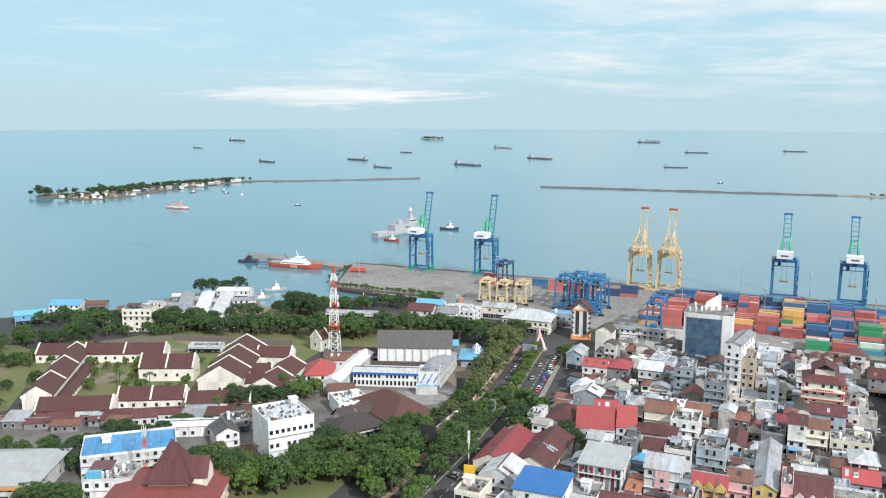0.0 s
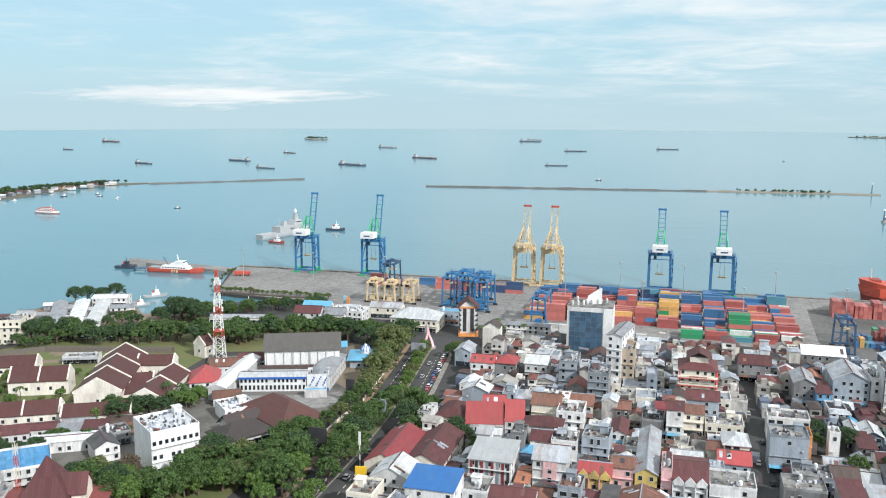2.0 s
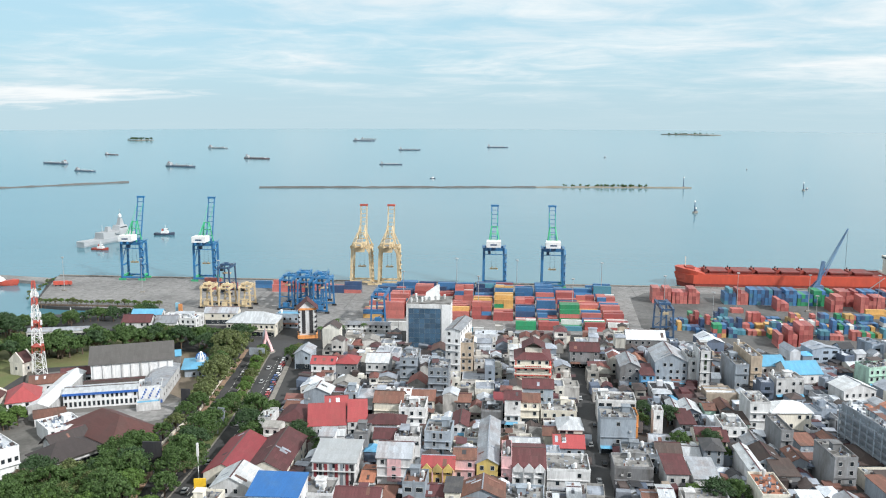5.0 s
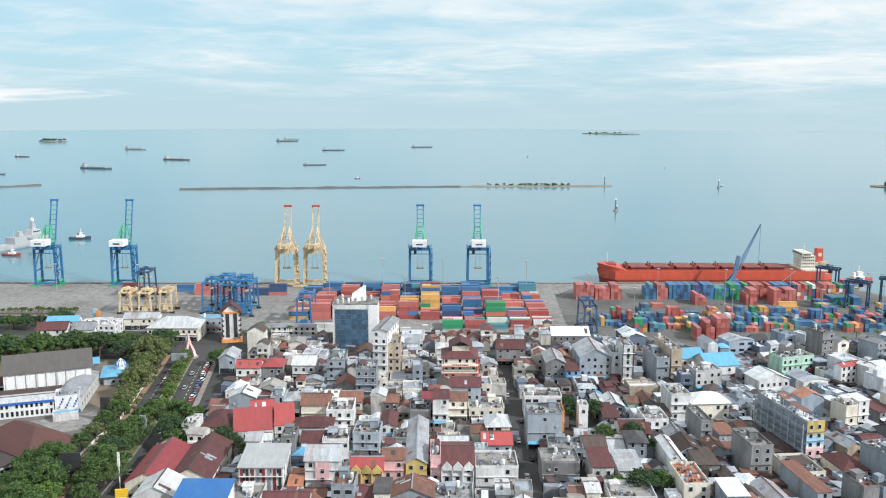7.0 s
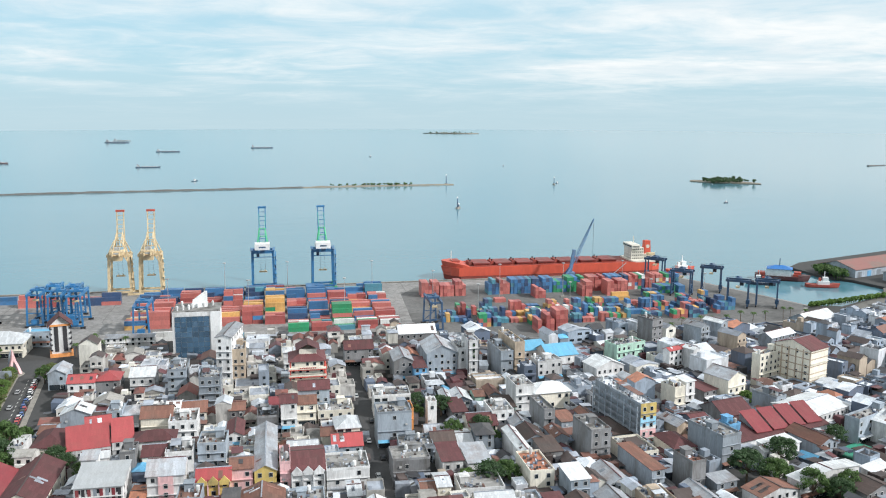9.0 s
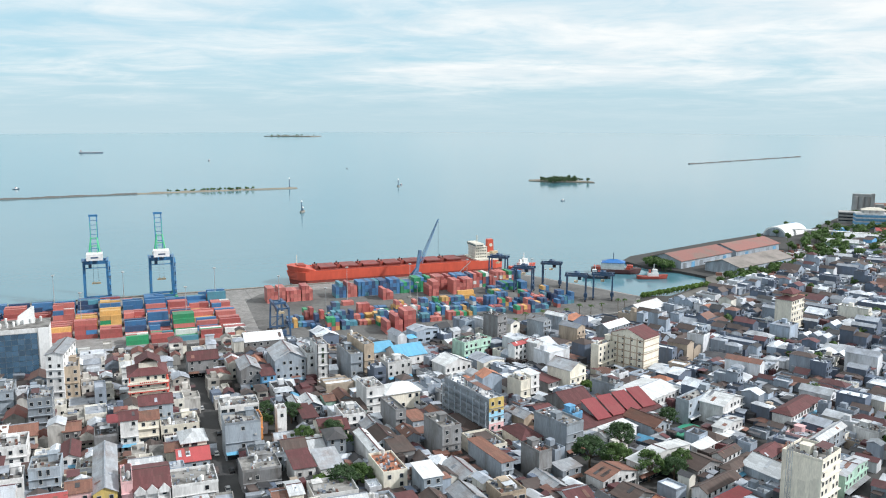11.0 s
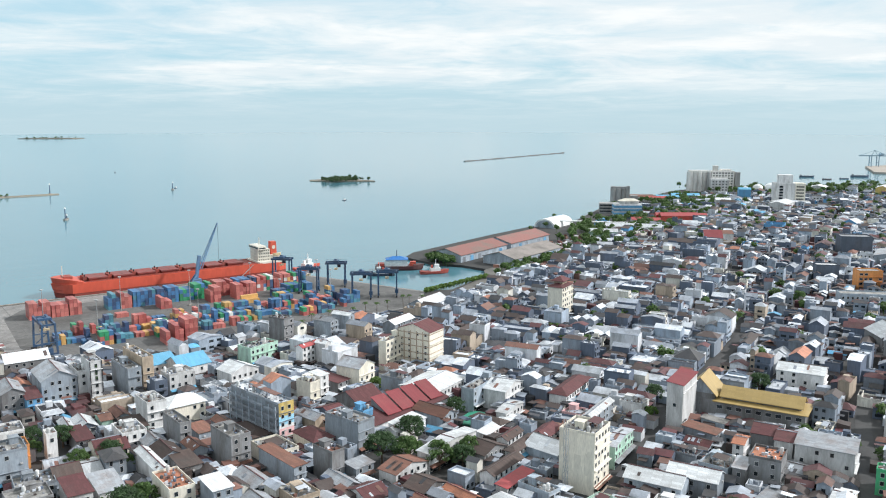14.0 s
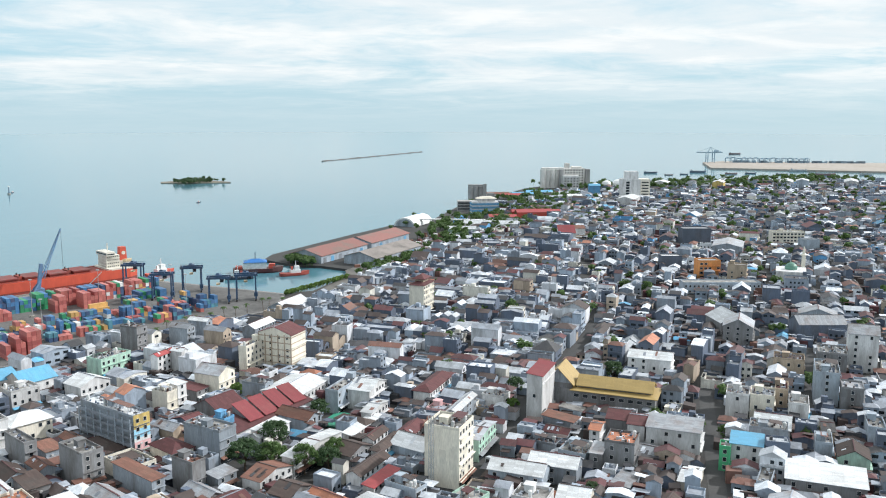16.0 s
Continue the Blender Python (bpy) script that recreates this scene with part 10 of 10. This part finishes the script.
        for i, (u0, u1) in enumerate(zip(cuts, cuts[1:])):
            if u1 - u0 < 1.5:
                continue
            ox, oy, ww, dd = (0, u0, w * (1 if i % 2 == 0 else rng.uniform(0.75, 1)), u1 - u0) if d > w else (u0, 0, u1 - u0, d * (1 if i % 2 == 0 else rng.uniform(0.75, 1)))
            px, py = x + ox * math.cos(a) - oy * math.sin(a), y + ox * math.sin(a) + oy * math.cos(a)
            hh = low(px, py, ww, dd, rot, h if i == 0 else max(2.6, h * rng.choice((0.55, 0.8, 1.0, 1.0, 1.25))))
            if i and rng.random() < 0.5:
                style = rng.choice(("gx", "gy", "flat", "flat", "hip"))
                roof = 8 + (rng.choice((0, 0, 5, 5, 2)) if style == "flat" else rng.choice((0,) * 6 + (1,) * 6 + (2,) * 9 + (3,) * 4 + (4,) * 8 + (5,) * 8 + (7,)))
            if x < 60 and rng.random() < 0.5:
                wall = 1 + rng.choice((0, 0, 0, 4, 3))
            if i and rng.random() < 0.3:
                wall = 1 + rng.choice((0, 0, 1, 1, 2, 3, 4, 5))
            if x < 60 and old.random() < 0.75:
                wall = old.choice((17, 17, 17, 18, 5, 5))
                roof = old.choice((18, 18, 17, 8)) if style == "flat" else old.choice((19, 19, 12, 10, 18, 9, roof))
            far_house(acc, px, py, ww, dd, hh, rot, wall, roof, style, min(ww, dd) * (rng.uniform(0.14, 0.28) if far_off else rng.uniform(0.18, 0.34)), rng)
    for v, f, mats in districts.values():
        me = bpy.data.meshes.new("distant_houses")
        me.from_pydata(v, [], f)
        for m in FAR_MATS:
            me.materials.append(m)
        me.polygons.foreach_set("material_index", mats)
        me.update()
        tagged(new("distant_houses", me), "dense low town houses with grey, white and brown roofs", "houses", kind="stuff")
    return len(near), len(far)


def lean_tos():
    """Tin lean-to roofs and yard walls crowded between the houses."""
    rng = random.Random(77)
    acc = ([], [], [])
    for _ in range(11000):
        r, a = 245 + 1100 * rng.random() ** 1.5, rng.uniform(0.22, 1.95)
        x, y = r * math.cos(a), r * math.sin(a)
        if not inside(x, y, TOWN) or blocked(x, y, 1.5) or any(near_line(x, y, p, q, m + 1) for p, q, m in STREETS):
            continue
        if any((x - gx) ** 2 + (y - gy) ** 2 < gr * gr for gx, gy, gr in GREEN):
            continue
        w, d, z, up = rng.uniform(2.5, 6.5), rng.uniform(2.5, 6.0), rng.uniform(2.3, 5.2), rng.uniform(-0.5, 0.8)
        rot = radians(heading(x) + rng.choice((0, 90)) + rng.gauss(0, 4))
        ca, sa = math.cos(rot), math.sin(rot)
        k = len(acc[0])
        pts = [(0, 0, z), (w, 0, z), (w, d, z + up), (0, d, z + up), (0, 0, z + 0.12), (w, 0, z + 0.12), (w, d, z + up + 0.12), (0, d, z + up + 0.12)]
        if rng.random() < 0.5:
            pts = [(px, py, 0 if i < 4 else pz) for i, (px, py, pz) in enumerate(pts)]
        acc[0].extend((x + px * ca - py * sa, y + px * sa + py * ca, pz) for px, py, pz in pts)
        acc[1].extend(tuple(i + k for i in f) for f in ((3, 2, 1, 0), (4, 5, 6, 7), (0, 1, 5, 4), (1, 2, 6, 5), (2, 3, 7, 6), (3, 0, 4, 7)))
        acc[2].extend([rng.choice((8, 8, 9, 10, 10, 10, 11, 12, 12, 13, 13, 13, 3))] * 6)
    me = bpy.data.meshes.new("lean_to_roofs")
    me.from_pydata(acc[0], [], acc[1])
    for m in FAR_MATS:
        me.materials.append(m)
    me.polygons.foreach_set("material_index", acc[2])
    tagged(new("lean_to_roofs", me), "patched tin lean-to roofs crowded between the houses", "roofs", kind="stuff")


def roof_clutter():
    """Vents, tanks, racks and crates on flat roofs; patched sheets and ridge caps on pitched ones."""
    rng = random.Random(44)
    acc = ([], [], [])

    def put(x, y, z, rot, pts, mat):
        ca, sa = math.cos(radians(rot)), math.sin(radians(rot))
        k = len(acc[0])
        acc[0].extend((x + px * ca - py * sa, y + px * sa + py * ca, z + pz) for px, py, pz in pts)
        acc[1].extend(tuple(i + k for i in f) for f in ((3, 2, 1, 0), (4, 5, 6, 7), (0, 1, 5, 4), (1, 2, 6, 5), (2, 3, 7, 6), (3, 0, 4, 7)))
        acc[2].extend([mat] * 6)

    for x, y, w, d, h, rot, style, rise, z in ROOFTOPS:
        if math.hypot(x, y) > 620 or w < 3 or d < 3:
            continue
        if style == "flat":
            for _ in range(int(rng.uniform(0.10, 0.26) * w * d)):
                u, v, s, t, q = rng.uniform(0.5, w - 1.2), rng.uniform(0.5, d - 1.2), rng.uniform(0.25, 1.2), rng.uniform(0.25, 1.2), rng.uniform(0.15, 1.1)
                put(x, y, z + h + 0.05, rot, [(u + a * s, v + c * t, e * q) for e in (0, 1) for a, c in ((0, 0), (1, 0), (1, 1), (0, 1))], rng.choice((1, 2, 3, 8, 9, 10, 11, 13)))
            if rng.random() < 0.4:
                # tin roof over part of the terrace
                u, v, s, t, q = rng.uniform(0.3, w * 0.4), rng.uniform(0.3, d * 0.4), w * rng.uniform(0.3, 0.55), d * rng.uniform(0.3, 0.55), rng.uniform(2.2, 2.8)
                put(x, y, z + h, rot, [(u + a * s, v + c * t, q + 0.35 * c + e * 0.1) for e in (0, 1) for a, c in ((0, 0), (1, 0), (1, 1), (0, 1))], rng.choice((8, 8, 9, 10, 11, 12)))
                for a, c in ((0.05, 0.05), (0.9, 0.05), (0.05, 0.9), (0.9, 0.9)):
                    put(x, y, z + h, rot, [(u + a * s + p * 0.15, v + c * t + r * 0.15, 0.05 + e * (q + 0.3 * c)) for e in (0, 1) for p, r in ((0, 0), (1, 0), (1, 1), (0, 1))], 2)
        elif style in ("gx", "gy"):
            run, half = (w, d / 2) if style == "gx" else (d, w / 2)

            def at(u, v, e):
                """A point on the roof: u along the ridge, v across the slope."""
                hh = h + rise * (1 - abs(v - half) / half) + e
                return (u, v, hh) if style == "gx" else (v, u, hh)

            put(x, y, z, rot, [at(a, half + c, e + 0.1 * abs(c) + 0.02) for e in (0.1, 0.34) for a, c in ((-0.3, -0.22), (run + 0.3, -0.22), (run + 0.3, 0.22), (-0.3, 0.22))] if style == "gx" else [at(a, half + c, e + 0.1 * abs(c) + 0.02) for e in (0.1, 0.34) for c, a in ((-0.22, -0.3), (0.22, -0.3), (0.22, run + 0.3), (-0.22, run + 0.3))], rng.choice((8, 10, 12, 12)))
            for _ in range(rng.randrange(0, 5) if math.hypot(x, y) < 500 else 0):
                u, s = rng.uniform(0.2, max(0.3, run - 1.6)), rng.uniform(0.8, 1.6)
                v0 = rng.uniform(0.1, 0.5) * half
                v1 = min(half * 0.95, v0 + rng.uniform(0.25, 0.6) * half)
                if rng.random() < 0.5:
                    v0, v1 = 2 * half - v1, 2 * half - v0
                q = [(u, v0), (u + s, v0), (u + s, v1), (u, v1)]
                put(x, y, z, rot, [at(a, c, e) for e in (0.05, 0.27) for a, c in (q if style == "gx" else q[::-1])], rng.choice((8, 8, 9, 10, 11, 11, 13)))
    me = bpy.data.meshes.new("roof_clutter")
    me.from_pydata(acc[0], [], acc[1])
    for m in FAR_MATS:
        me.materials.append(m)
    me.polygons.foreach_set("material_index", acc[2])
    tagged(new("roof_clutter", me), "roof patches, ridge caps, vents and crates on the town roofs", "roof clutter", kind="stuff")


lean_tos()
fill_town()
roof_clutter()
